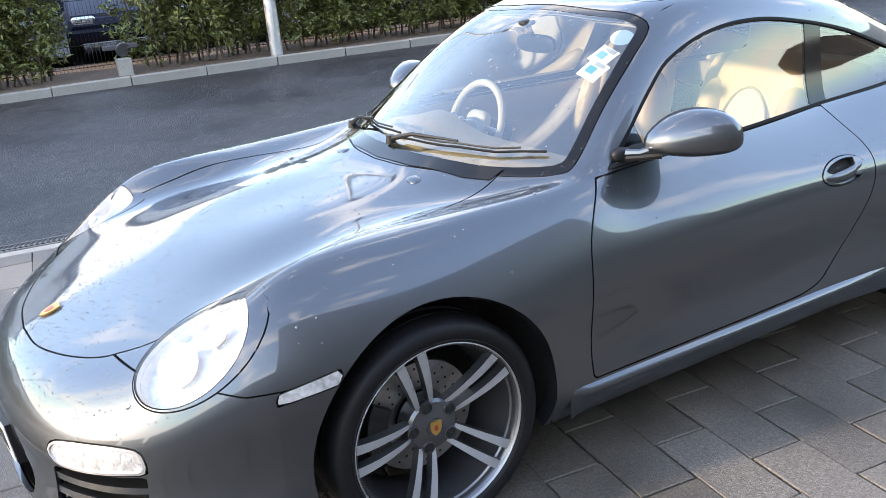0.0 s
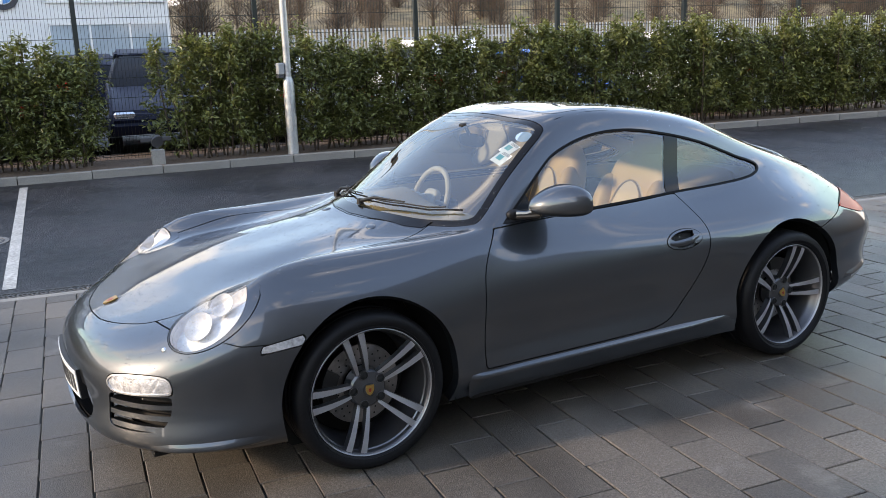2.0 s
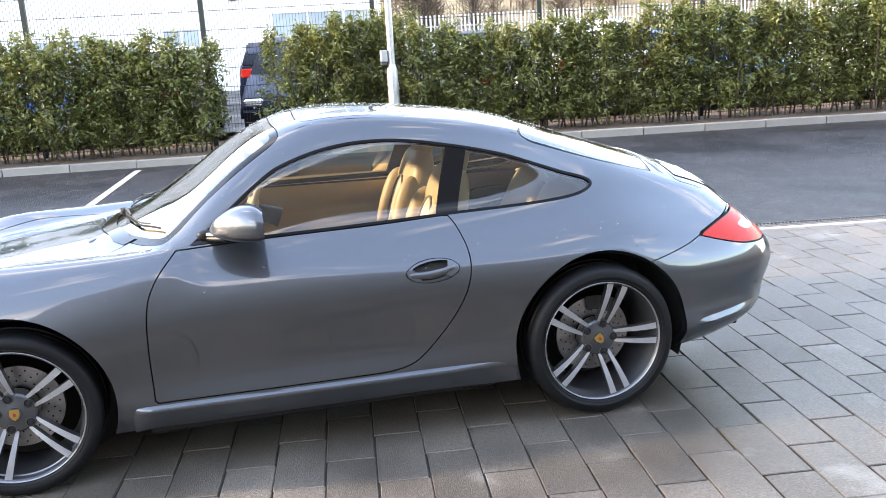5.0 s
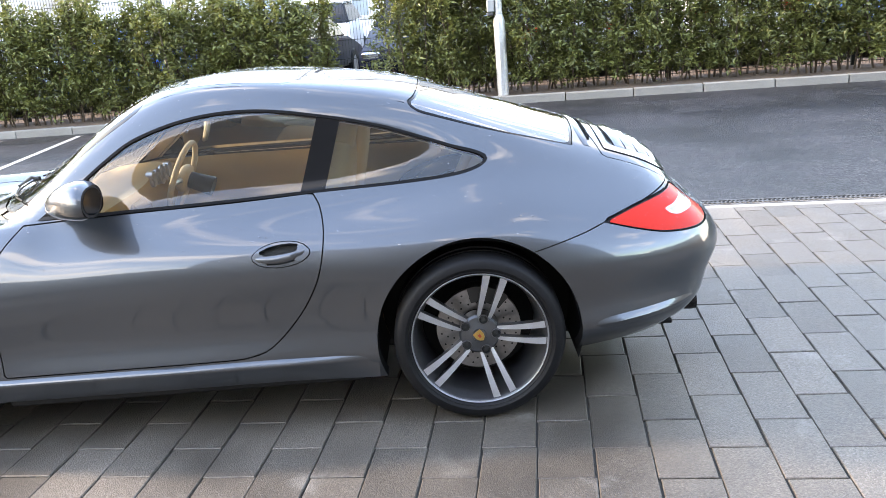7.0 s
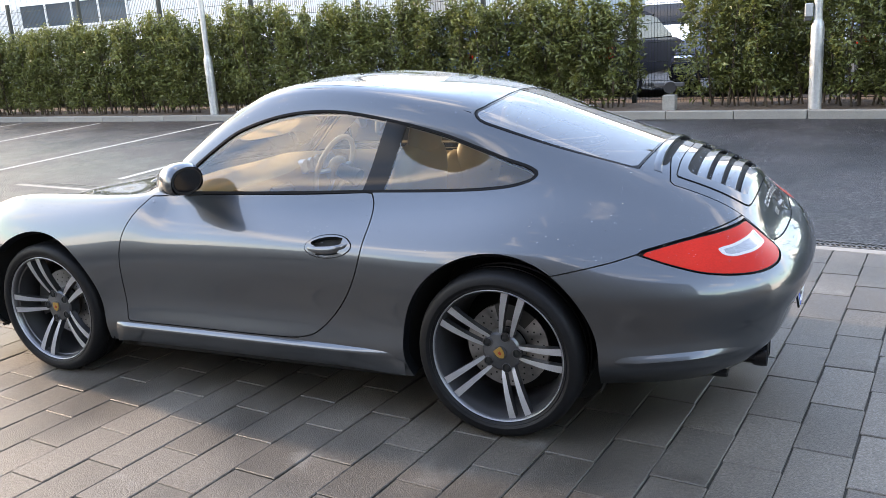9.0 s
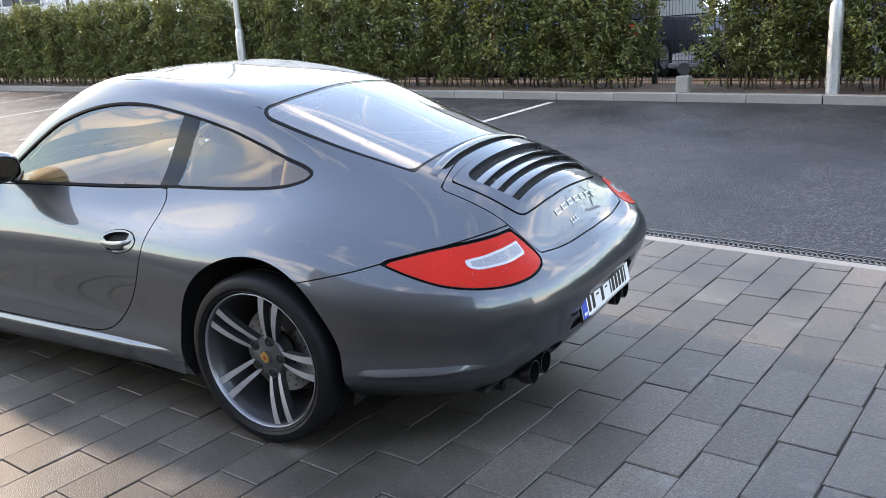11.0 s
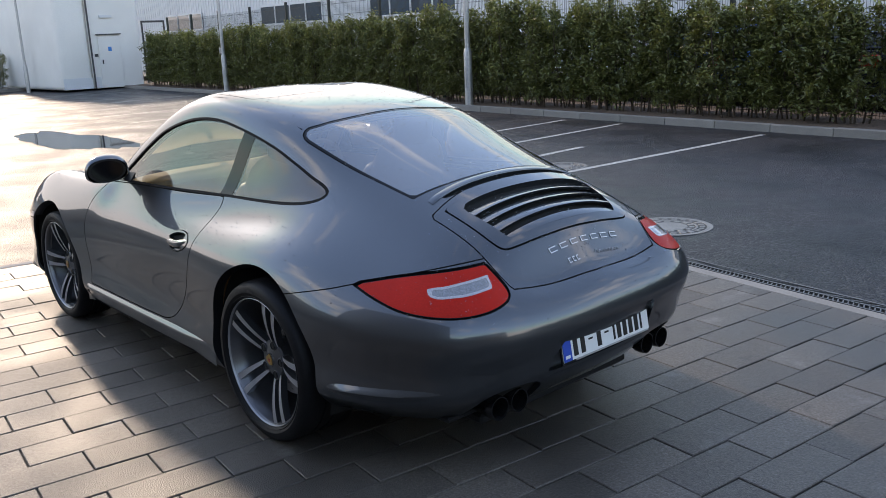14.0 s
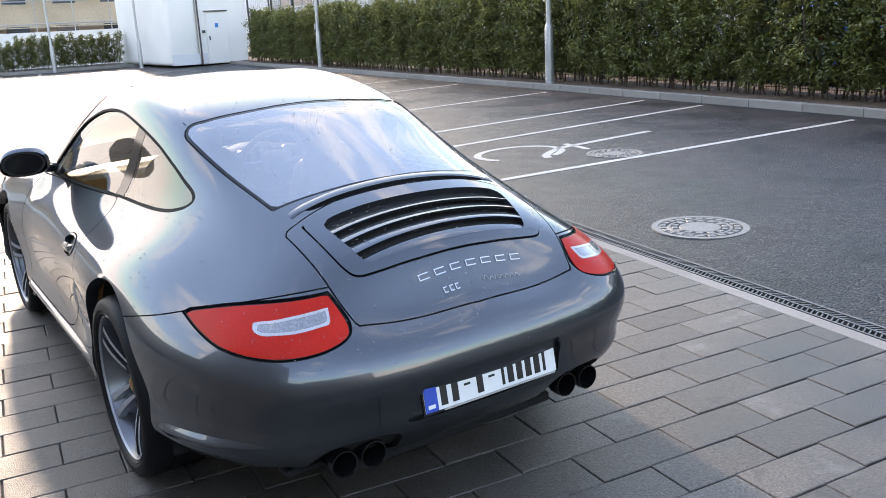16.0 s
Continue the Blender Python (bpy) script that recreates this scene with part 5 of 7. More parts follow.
def wipers():
    for y0, y1, yp, lift in ((-0.02, -0.575, 0.03, 0.055), (0.53, 0.02, 0.56, 0.050)):
        w = new("wiper")
        w.parent = car
        w["label"] = "black windscreen wiper at rest"
        pts = []
        for k in range(9):
            y = y0 + (y1 - y0) * k / 8
            base = float(np.interp(abs(y), [0, .2, .42, .59, .66], [-.845, -.83, -.765, -.66, -.585]))
            p, n = skin.at(base + 0.035 + lift * (0.6 + 0.4 * k / 8), y)
            pts.append(p + n * 0.012)
        bm = bmesh.new()
        tube(bm, pts, 0.004, 6)
        part("blade", bm, RUBBER, w)
        bm = bmesh.new()
        tube(bm, [p + Vector((0, 0, 0.012)) for p in pts[1:8]], 0.0035, 6)
        part("blade_frame", bm, BLACK_PLASTIC, w)
        piv, n = skin.at(-0.80 if yp < 0.3 else -0.70, yp)
        bm = bmesh.new()
        tube(bm, [piv + Vector((0, 0, 0.015)), piv.lerp(pts[4], 0.35) + Vector((0, 0, 0.035)), pts[4] + Vector((0, 0, 0.020))], 0.006, 8, [0.010, 0.007, 0.004])
        part("arm", bm, BLACK_PLASTIC, w)
        bm = bmesh.new()
        lathe(bm, [(0.0005, 0.03), (0.014, 0.028), (0.018, 0.0)], 16, axis="Z")
        bm.transform(Matrix.Translation(piv))
        part("pivot", bm, BLACK_PLASTIC, w)
    # cowl between bonnet and glass
    cow = bmesh.new()
    prev = None
    for k in range(25):
        y = -0.50 + k / 24
        base = float(np.interp(abs(y), [0, .2, .42, .59], [-.845, -.83, -.765, -.66]))
        row = []
        for q in range(5):
            x = base - 0.030 + 0.055 * q / 4
            p, n = skin.at(x, y)
            row.append(cow.verts.new(p + n * 0.0025))
        if prev:
            for q in range(4):
                cow.faces.new((prev[q], row[q], row[q + 1], prev[q + 1]))
        prev = row
    part("cowl", cow, BLACK_GLOSS, car, "black plastic cowl below the windscreen")
    for y in (-0.30, 0.22):
        p, n = skin.at(-0.90, y)
        bm = bmesh.new()
        blob(bm, seated(p, n), 0.022, 0.030, 0.006, 8, 14, 2.2)
        part("washer_jet", bm, PAINT, car)


def rear_fittings():
    # plate: white with a blue band and dark bars for its characters
    tilt = Matrix.Translation((2.172, 0, 0.456)) @ Matrix.Rotation(radians(-10), 4, "Y")
    plate = new("rear_number_plate")
    plate.parent = car
    plate["label"] = "white number plate with a blue band"
    def slab(name, y0, y1, z0, z1, x, mat, parent, lab=""):
        bm = bmesh.new()
        box(bm, (0, y0, z0), (x, y1, z1), 0.0008)
        bm.transform(tilt)
        return part(name, bm, mat, parent, lab)
    slab("plate_holder", -0.262, 0.262, -0.064, 0.061, 0.008, BLACK_PLASTIC, plate, "black plate holder")
    face = slab("plate_face", -0.256, 0.256, -0.056, 0.057, 0.011, PLATE_WHITE, plate)
    slab("blue_band", -0.2555, -0.210, -0.0555, 0.0565, 0.0125, PLATE_BLUE, plate)
    slab("band_mark", -0.246, -0.220, -0.045, -0.033, 0.0132, PLATE_WHITE, plate)
    for y in (-0.186, -0.144, -0.050, 0.040, 0.070, 0.106, 0.142, 0.178, 0.208):
        w = 0.011 if y in (0.040, 0.208) else 0.024
        slab("character_bar", y - w / 2, y + w / 2, -0.045, 0.023, 0.0126, INK, plate)
    for y in (-0.098, -0.004):
        slab("dash_bar", y - 0.012, y + 0.012, -0.008, -0.001, 0.0126, INK, plate)
    slab("small_text_bar", -0.09, 0.10, 0.042, 0.0455, 0.0126, INK, plate)
    slab("foot_strip", -0.19, 0.25, -0.0625, -0.0565, 0.0126, SATIN, plate, "pale strip with small red marks")
    # exhausts
    for s in (-1, 1):
        pair = new("exhaust")
        pair.parent = car
        pair["label"] = "black twin round exhaust tips"
        for y in (0.388, 0.488):
            bm = bmesh.new()
            lathe(bm, [(0.036, 1.86), (0.036, 2.04), (0.043, 2.05), (0.045, 2.075), (0.043, 2.095), (0.039, 2.095), (0.036, 2.07), (0.034, 1.95), (0.0005, 1.95)], 28)
            bm.transform(Matrix.Translation((0, s * y, 0.278)) @ Matrix(((0, 1, 0, 0), (1, 0, 0, 0), (0, 0, 1, 0), (0, 0, 0, 1))))
            part("pipe", bm, BLACK_PIPE, pair)
        bm = bmesh.new()
        box(bm, (1.80, s * 0.44 - 0.09, 0.24), (1.93, s * 0.44 + 0.09, 0.32), 0.02)
        part("silencer", bm, BLACK_PLASTIC, pair)
    # raised silver marks on the lid
    badge = new("lid_lettering")
    badge.parent = car
    badge["label"] = "raised bright silver marks on the engine lid"
    for x, ys, w, h in ((2.052, [-0.150 + k * 0.0590 for k in range(7)], 0.038, 0.0105), (2.086, [-0.094, -0.071, -0.050], 0.014, 0.010)):
        for y in ys:
            p, n = skin.at(x, y)
            m = seated(p, n)
            bm = bmesh.new()
            t = 0.0032
            for lo, hi in (((-h, -w / 2), (-h + t, w / 2)), ((h - t, -w / 2), (h, w / 2)), ((-h + t, -w / 2), (h - t, -w / 2 + t))):
                box(bm, (*lo, 0), (*hi, 0.003), m=m)
            part("mark", bm, SATIN, badge)
    bm = bmesh.new()
    pts = []
    for k in range(49):
        y = 0.048 + 0.146 * k / 48
        p, n = skin.at(2.086 + 0.0035 * math.sin(k * 0.95) - 0.004 * math.exp(-((k - 3) / 3) ** 2), y)
        pts.append(p + n * 0.002)
    tube(bm, pts, 0.0013, 5)
    part("script_mark", bm, SATIN, badge)
    # bright rail above the air slot
    bm = bmesh.new()
    prev = None
    for k in range(41):
        y = -0.405 + 0.81 * k / 40
        sw = float(np.interp(abs(y), [0, .25, .36, .405], [1.664, 1.666, 1.672, 1.68]))
        row = []
        for q, (dx, up) in enumerate(((-0.014, 0.0), (-0.008, 0.003), (0.002, 0.005), (0.012, 0.005), (0.016, 0.0))):
            p, n = skin.at(sw + dx, y)
            fade = min(1.0, (0.407 - abs(y)) / 0.05)
            row.append(bm.verts.new(p + n * (0.0015 + up * fade)))
        if prev:
            for q in range(4):
                bm.faces.new((prev[q], row[q], row[q + 1], prev[q + 1]))
        prev = row
    part("slot_rail", bm, PAINT, car)
    # under floor and rear apron
    bm = bmesh.new()
    box(bm, (-1.95, -0.44, 0.15), (1.95, 0.44, 0.19), 0.01)
    box(bm, (-0.70, -0.80, 0.16), (0.72, 0.80, 0.20), 0.01)
    box(bm, (-1.98, -0.60, 0.165), (-1.66, 0.60, 0.185), 0.005)
    box(bm, (1.70, -0.62, 0.225), (1.97, 0.62, 0.245), 0.005)
    part("under_floor", bm, BLACK_PLASTIC, car, "black under floor")


def front_fittings():
    plate = new("front_number_plate")
    plate.parent = car
    plate["label"] = "white front number plate on a black holder"
    tilt = Matrix.Translation((-2.200, 0, 0.392)) @ Matrix.Rotation(radians(-4), 4, "Y")
    def bent(name, y0, y1, z0, z1, d0, d1, mat):
        bm = bmesh.new()
        n = max(1, int((y1 - y0) / 0.03))
        grid = []
        for k in range(n + 1):
            y = y0 + (y1 - y0) * k / n
            bow = 0.30 * y * y
            grid.append([bm.verts.new(tilt @ Vector((d + bow, y, z))) for d, z in ((d0, z0), (d0, z1), (d1, z1), (d1, z0))])
        for a, b in zip(grid, grid[1:]):
            for q in range(4):
                bm.faces.new((a[q], b[q], b[(q + 1) % 4], a[(q + 1) % 4]))
        bm.faces.new(grid[0])
        bm.faces.new(list(reversed(grid[-1])))
        return part(name, bm, mat, plate)
    bent("plate_holder", -0.268, 0.268, -0.062, 0.062, 0.030, 0.004, BLACK_PLASTIC)
    bent("plate_face", -0.26, 0.26, -0.056, 0.056, 0.003, 0.000, PLATE_WHITE)
    bent("blue_band", 0.213, 0.2595, -0.055, 0.055, -0.0005, 0.001, PLATE_BLUE)
    for k in range(9):
        bent("character_bar", -0.235 + k * 0.048, -0.200 + k * 0.048, -0.038, 0.036, -0.0012, 0.001, INK)
    # bonnet shield
    p, n = skin.at(-1.985, 0.0)
    m = seated(p, n, (-1, 0, 0))
    shape = [(0.030, 0.022), (0.030, -0.022), (0.0, -0.024), (-0.020, -0.016), (-0.032, 0.0), (-0.020, 0.016), (0.0, 0.024)]
    bm = bmesh.new()
    plate_of(bm, shape, 0.001, 0.006, lambda a, b, d: m @ Vector((-a, b, d)))
    shield = part("bonnet_shield", bm, CREST, car, "gold and red shield emblem on the bonnet")
    bm = bmesh.new()
    plate_of(bm, [(a * 0.45, b * 0.45) for a, b in shape], 0.005, 0.0072, lambda a, b, d: m @ Vector((-a, b, d)))
    part("shield_field", bm, CREST_RED, shield)
    for s in (-1, 1):
        bm = bmesh.new()
        blob(bm, Matrix.Translation((-1.905, s * 0.648, 0.590)), 0.014, 0.014, 0.014, 8, 12)
        part("lamp_washer", bm, CHROME, car, "small bright headlamp washer cap")


def cushion(name, m, a, b, c, mat, parent, power=4.0, label=""):
    bm = bmesh.new()
    blob(bm, m, a, b, c, 14, 24, power)
    return part(name, bm, mat, parent, label, auto=80)


def front_seat(y):
    st = new("front_seat")
    st.parent = car
    st["label"] = "sand beige leather bucket seat with a fixed headrest"
    cushion("seat_base", pose(0.28, y, 0.40, 0, -8, 0), 0.27, 0.24, 0.085, TAN, st)
    lean = pose(0.60, y, 0.74, 0, 14, 0)
    cushion("backrest", lean @ pose(0, 0, -0.01), 0.075, 0.230, 0.35, TAN, st, 3.4)
    for s in (-1, 1):
        cushion("side_bolster", lean @ pose(-0.045, s * 0.20, -0.06, s * 4, 0, 0), 0.085, 0.055, 0.26, TAN, st, 2.6)
        cushion("thigh_bolster", pose(0.26, y + s * 0.21, 0.44, 0, -8, 0), 0.25, 0.05, 0.075, TAN, st, 2.6)
    cushion("headrest", lean @ pose(0.005, 0, 0.375), 0.050, 0.118, 0.150, TAN, st, 2.8)
    # stitched front panel of the back
    cushion("back_panel", lean @ pose(-0.055, 0, -0.06), 0.040, 0.13, 0.25, TAN_LIGHT, st, 2.6, "paler stitched back panel")
    bm = bmesh.new()
    ring = [lean @ Vector((-0.085 - 0.006 * math.cos(a * 2), math.cos(a) * 0.125, -0.06 + math.sin(a) * 0.235)) for a in np.linspace(-0.6, math.pi + 0.6, 24)]
    tube(bm, ring, 0.005, 6)
    part("seam_piping", bm, TAN_DARK, st)


def interior():
    front_seat(-0.36)
    front_seat(0.36)
    # rear seats and shelf
    for y in (-0.235, 0.235):
        rs = new("rear_seat")
        rs.parent = car
        rs["label"] = "small beige rear seat"
        cushion("seat_base", pose(0.98, y, 0.52, 0, -6, 0), 0.16, 0.20, 0.07, TAN, rs)
        cushion("backrest", pose(1.19, y, 0.74, 0, 28, 0), 0.05, 0.22, 0.20, TAN, rs)
    bm = bmesh.new()
    box(bm, (1.24, -0.50, 0.865), (1.56, 0.50, 0.89), 0.01)
    part("parcel_shelf", bm, TAN_LIGHT, car, "pale beige rear shelf")
    bm = bmesh.new()
    box(bm, (-0.65, -0.74, 0.205), (0.72, 0.74, 0.245), 0.01)
    box(bm, (0.715, -0.44, 0.205), (1.25, 0.44, 0.245), 0.01)
    part("cabin_floor", bm, TAN_DARK, car, "beige carpet")
    bm = bmesh.new()
    box(bm, (1.28, -0.44, 0.245), (1.34, 0.44, 0.74), 0.01)
    box(bm, (1.28, -0.60, 0.745), (1.34, 0.60, 0.85), 0.01)
    part("rear_bulkhead", bm, TAN_DARK, car)
    # dashboard
    dash = new("dashboard")
    dash.parent = car
    dash["label"] = "beige leather dashboard with round dials"
    bm = bmesh.new()
    prev = None
    for k in range(31):
        y = -0.69 + 1.38 * k / 30
        edge = abs(y) / 0.69
        front = float(np.interp(abs(y), [0, .3, .5, .69], [-.74, -.70, -.62, -.50]))
        hump = 0.055 * math.exp(-((y - 0.37) / 0.17) ** 2)
        prof = [(front, 0.84), (front + 0.02, 0.868), (front + 0.13, 0.862 + hump * 0.7), (-0.38, 0.855 + hump), (-0.345, 0.835 + hump), (-0.35, 0.77), (-0.42, 0.66), (-0.45, 0.50), (-0.47, 0.30)]
        row = [bm.verts.new((x, y, z)) for x, z in prof]
        if prev:
            for q in range(len(prof) - 1):
                bm.faces.new((prev[q], row[q], row[q + 1], prev[q + 1]))
        prev = row
    part("dash_top", bm, TAN, dash, auto=60)
    for k, y in enumerate((0.24, 0.305, 0.37, 0.435, 0.50)):
        bm = bmesh.new()
        lathe(bm, [(0.0005, 0.0), (0.036 if k != 2 else 0.046, 0.0), (0.040 if k != 2 else 0.050, 0.012), (0.040, -0.02)], 24)
        bm.transform(Matrix.Translation((-0.345, y, 0.845)) @ Matrix(((0, 1, 0, 0), (1, 0, 0, 0), (0, 0, 1, 0), (0, 0, 0, 1))))
        part("dial", bm, SATIN, dash, "silver rimmed round dial")
    bm = bmesh.new()
    box(bm, (-0.50, -0.11, 0.25), (-0.31, 0.11, 0.79), 0.03)
    part("centre_console", bm, TAN_DARK, dash)
    bm = bmesh.new()
    box(bm, (-0.30, -0.10, 0.25), (0.55, 0.10, 0.42), 0.03)
    part("tunnel", bm, TAN, car, "beige centre tunnel")
    bm = bmesh.new()
    rod(bm, (0.0, 0, 0.42), (0.0, 0, 0.53), 0.012)
    blob(bm, Matrix.Translation((0, 0, 0.545)), 0.025, 0.022, 0.03, 8, 12)
    part("gear_lever", bm, BLACK_PLASTIC, car)
    # steering wheel
    sw = new("steering_wheel")
    sw.parent = car
    sw["label"] = "beige leather steering wheel with a silver-trimmed centre"
    m = pose(-0.235, 0.37, 0.82, 0, -68, 0)
    bm = bmesh.new()
    pts = [m @ Vector((math.cos(a) * 0.18, math.sin(a) * 0.18, 0)) for a in np.linspace(0, math.tau, 41)]
    tube(bm, pts, 0.015, 10)
    part("rim", bm, TAN_LIGHT, sw)
    bm = bmesh.new()
    blob(bm, m @ pose(0, 0, -0.01), 0.068, 0.072, 0.03, 10, 18, 3)
    part("boss", bm, TAN_LIGHT, sw)
    for a in (0, math.pi / 2, math.pi):
        bm = bmesh.new()
        rod(bm, m @ Vector((math.cos(a + math.pi / 2) * 0.05, math.sin(a + math.pi / 2) * 0.05, -0.01)), m @ Vector((math.cos(a + math.pi / 2) * 0.178, math.sin(a + math.pi / 2) * 0.178, 0)), 0.014, 0.010, 8)
        part("spoke", bm, SATIN, sw)
    bm = bmesh.new()
    rod(bm, m @ Vector((0, 0, -0.02)), m @ Vector((0, 0, -0.16)), 0.04, 0.05, 14)
    part("column", bm, BLACK_PLASTIC, sw)
    # mirror, visors, labels on the glass
    p, n = skin.at(-0.22, 0.0)
    mir = new("interior_mirror")
    mir.parent = car
    bm = bmesh.new()
    blob(bm, Matrix.Translation(p - n * 0.10), 0.018, 0.115, 0.034, 10, 20, 3)
    part("mirror_case", bm, BLACK_PLASTIC, mir, "dark interior mirror case")
    bm = bmesh.new()
    rod(bm, p - n * 0.008, p - n * 0.09, 0.009)
    blob(bm, Matrix.Translation(p - n * 0.012), 0.03, 0.03, 0.012, 8, 14)
    part("mirror_stem", bm, BLACK_PLASTIC, mir)
    for y in (-0.31, 0.31):
        p, n = skin.at(-0.02, y)
        bm = bmesh.new()
        box(bm, (-0.07, -0.16, -0.012), (0.07, 0.16, 0.006), 0.005, m=seated(p - n * 0.055, n) @ pose(0, 0, 0, 0, 6, 0))
        part("sun_visor", bm, TAN_LIGHT, car)
    for (x, y, w, h, mat, nm) in ((-0.268, -0.475, 0.075, 0.075, PAPER, "tax_disc"), (-0.322, -0.485, 0.085, 0.075, PAPER, "licence_label")):
        p, n = skin.at(x, y)
        m = seated(p - n * 0.006, n)
        bm = bmesh.new()
        box(bm, (-h / 2, -w / 2, -0.001), (h / 2, w / 2, 0.0005), m=m)
        lab = part(nm, bm, mat, car, "pale paper label inside the windscreen")
        bm = bmesh.new()
        box(bm, (-h * 0.2, -w * 0.12, 0.0007), (h * 0.2, w * 0.32, 0.0012), m=m)
        part("print_block", bm, STICKER_TEAL, lab, "teal printed block")
        for q in range(3):
            bm = bmesh.new()
            box(bm, (h * (0.28 + 0.07 * q), -w * 0.4, 0.0007), (h * (0.31 + 0.07 * q), w * 0.25, 0.0012), m=m)
            part("print_bar", bm, INK, lab)
    p, n = skin.at(-0.185, -0.472)
    m = seated(p - n * 0.006, n)
    bm = bmesh.new()
    plate_of(bm, [(math.cos(a) * 0.038, math.sin(a) * 0.038) for a in np.linspace(0, math.tau, 28, endpoint=False)], -0.001, 0.001, lambda a, b, d: m @ Vector((a, b, d)))
    part("round_disc_holder", bm, STICKER_BLUE, car, "round pale blue disc on the windscreen")


def rain_drops():
    """Rain beads standing on the upper skin."""
    rng = random.Random(77)
    v, n = skin.v[:skin.count], skin.n[:skin.count]
    top = np.where((n[:, 2] > 0.42) & (v[:, 2] > 0.52))[0]
    weight = np.clip(n[top, 2], 0, 1) ** 1.5 * np.where(v[top, 0] < -0.6, 1.0, 0.8)
    pick = np.random.RandomState(5).choice(top, 15000, p=weight / weight.sum())
    vs, fs = [], []
    for i in pick:
        if min(math.hypot(v[i, 0] - ax, v[i, 2] - HUB_Z) for ax in (AXLE_F, AXLE_R)) < 0.43 and abs(v[i, 1]) > 0.4:
            continue
        x, y = v[i, 0] + rng.uniform(-.02, .02), v[i, 1] + rng.uniform(-.02, .02)
        nn = Vector(n[i])
        z = v[i, 2] - (nn.x * (x - v[i, 0]) + nn.y * (y - v[i, 1])) / nn.z
        r = 0.0010 + 0.0023 * rng.random() ** 2.4
        m = seated(Vector((x, y, z + 0.0003)), nn)
        b = len(vs)
        st = rng.uniform(0.85, 1.35)
        for rad, up in ((1.0, 0.0), (0.72, 0.45)):
            for k in range(6):
                a = k * math.tau / 6
                vs.append(m @ Vector((math.cos(a) * rad * r * st, math.sin(a) * rad * r, up * r)))
        vs.append(m @ Vector((0, 0, r * 0.66)))
        for k in range(6):
            fs.append((b + k, b + (k + 1) % 6, b + 6 + (k + 1) % 6, b + 6 + k))
            fs.append((b + 6 + k, b + 6 + (k + 1) % 6, b + 12))
    ob = link_mesh("rain_film", vs, fs, DROP, car, "small clear rain drops on the paint")
    ob["kind"] = "stuff"


BLACK_PIPE = material("black_exhaust_metal", (0.03, 0.03, 0.032), rough=0.25, metal=0.8)
DROP = bpy.data.materials.new("rain_water")
DROP.use_nodes = True
DROP.node_tree.nodes["Principled BSDF"].inputs["Base Color"].default_value = (0.9, 0.92, 0.95, 1)
DROP.node_tree.nodes["Principled BSDF"].inputs["Transmission Weight"].default_value = 0.9
DROP.node_tree.nodes["Principled BSDF"].inputs["IOR"].default_value = 1.33
DROP.node_tree.nodes["Principled BSDF"].inputs["Roughness"].default_value = 0.02
for side_sign in (-1, 1):
    door_mirror(side_sign)
wipers()
rear_fittings()
front_fittings()
interior()
rain_drops()

# ---- hedge, fence and what stands round the yard ----


def leaf_material(name, color, back):
    m = material(name, color, rough=0.38, grain=0.15, scale=30, vary=0.45, island=True, spec=0.4)
    nt = m.node_tree
    b = nt.nodes["Principled BSDF"]
    out = nt.nodes["Material Output"]
    tr = nt.nodes.new("ShaderNodeBsdfTranslucent")
    tr.inputs["Color"].default_value = (*back, 1)
    mx = nt.nodes.new("ShaderNodeMixShader")
    mx.inputs["Fac"].default_value = 0.14
    nt.links.new(b.outputs[0], mx.inputs[1])
    nt.links.new(tr.outputs[0], mx.inputs[2])
    nt.links.new(mx.outputs[0], out.inputs["Surface"])
    return m


LEAF = leaf_material("laurel_leaf", (0.104, 0.118, 0.036), (0.22, 0.23, 0.05))
LEAF_YOUNG = leaf_material("young_laurel_leaf", (0.20, 0.21, 0.065), (0.34, 0.35, 0.08))
BARK = material("brown_stem_bark", (0.07, 0.05, 0.035), rough=0.9, grain=0.4, scale=40, bump=0.4)
FENCE = material("dark_green_fence_wire", (0.02, 0.026, 0.024), rough=0.5, metal=0.3)
GALV = material("galvanised_pole", (0.42, 0.43, 0.44), rough=0.45, metal=0.6, grain=0.12, scale=25, dirt=0.1, dirt_scale=3)
WHITE_WALL = material("white_render_wall", (0.74, 0.73, 0.70), rough=0.8, grain=0.05, scale=30, dirt=0.06, dirt_scale=0.7)
CLAD = material("pale_ribbed_cladding", (0.62, 0.64, 0.66), rough=0.5, grain=0.04, scale=20, dirt=0.05, dirt_scale=0.3)
DARK_GLASS = material("dark_building_glass", (0.05, 0.075, 0.10), rough=0.05, spec=0.8, dirt=0.3, dirt_scale=0.5)
PALE_GLASS = material("pale_building_glass", (0.30, 0.37, 0.43), rough=0.08, spec=0.7, dirt=0.25, dirt_scale=0.5)
DARK_TRIM = material("dark_grey_trim", (0.05, 0.05, 0.055), rough=0.5)
SIGN_BLUE = material("blue_sign_enamel", (0.04, 0.22, 0.55), rough=0.3)
SIGN_DARK = material("dark_sign_rim", (0.03, 0.035, 0.05), rough=0.3)
LAMP_GREY = material("grey_lamp_housing", (0.30, 0.31, 0.32), rough=0.5)


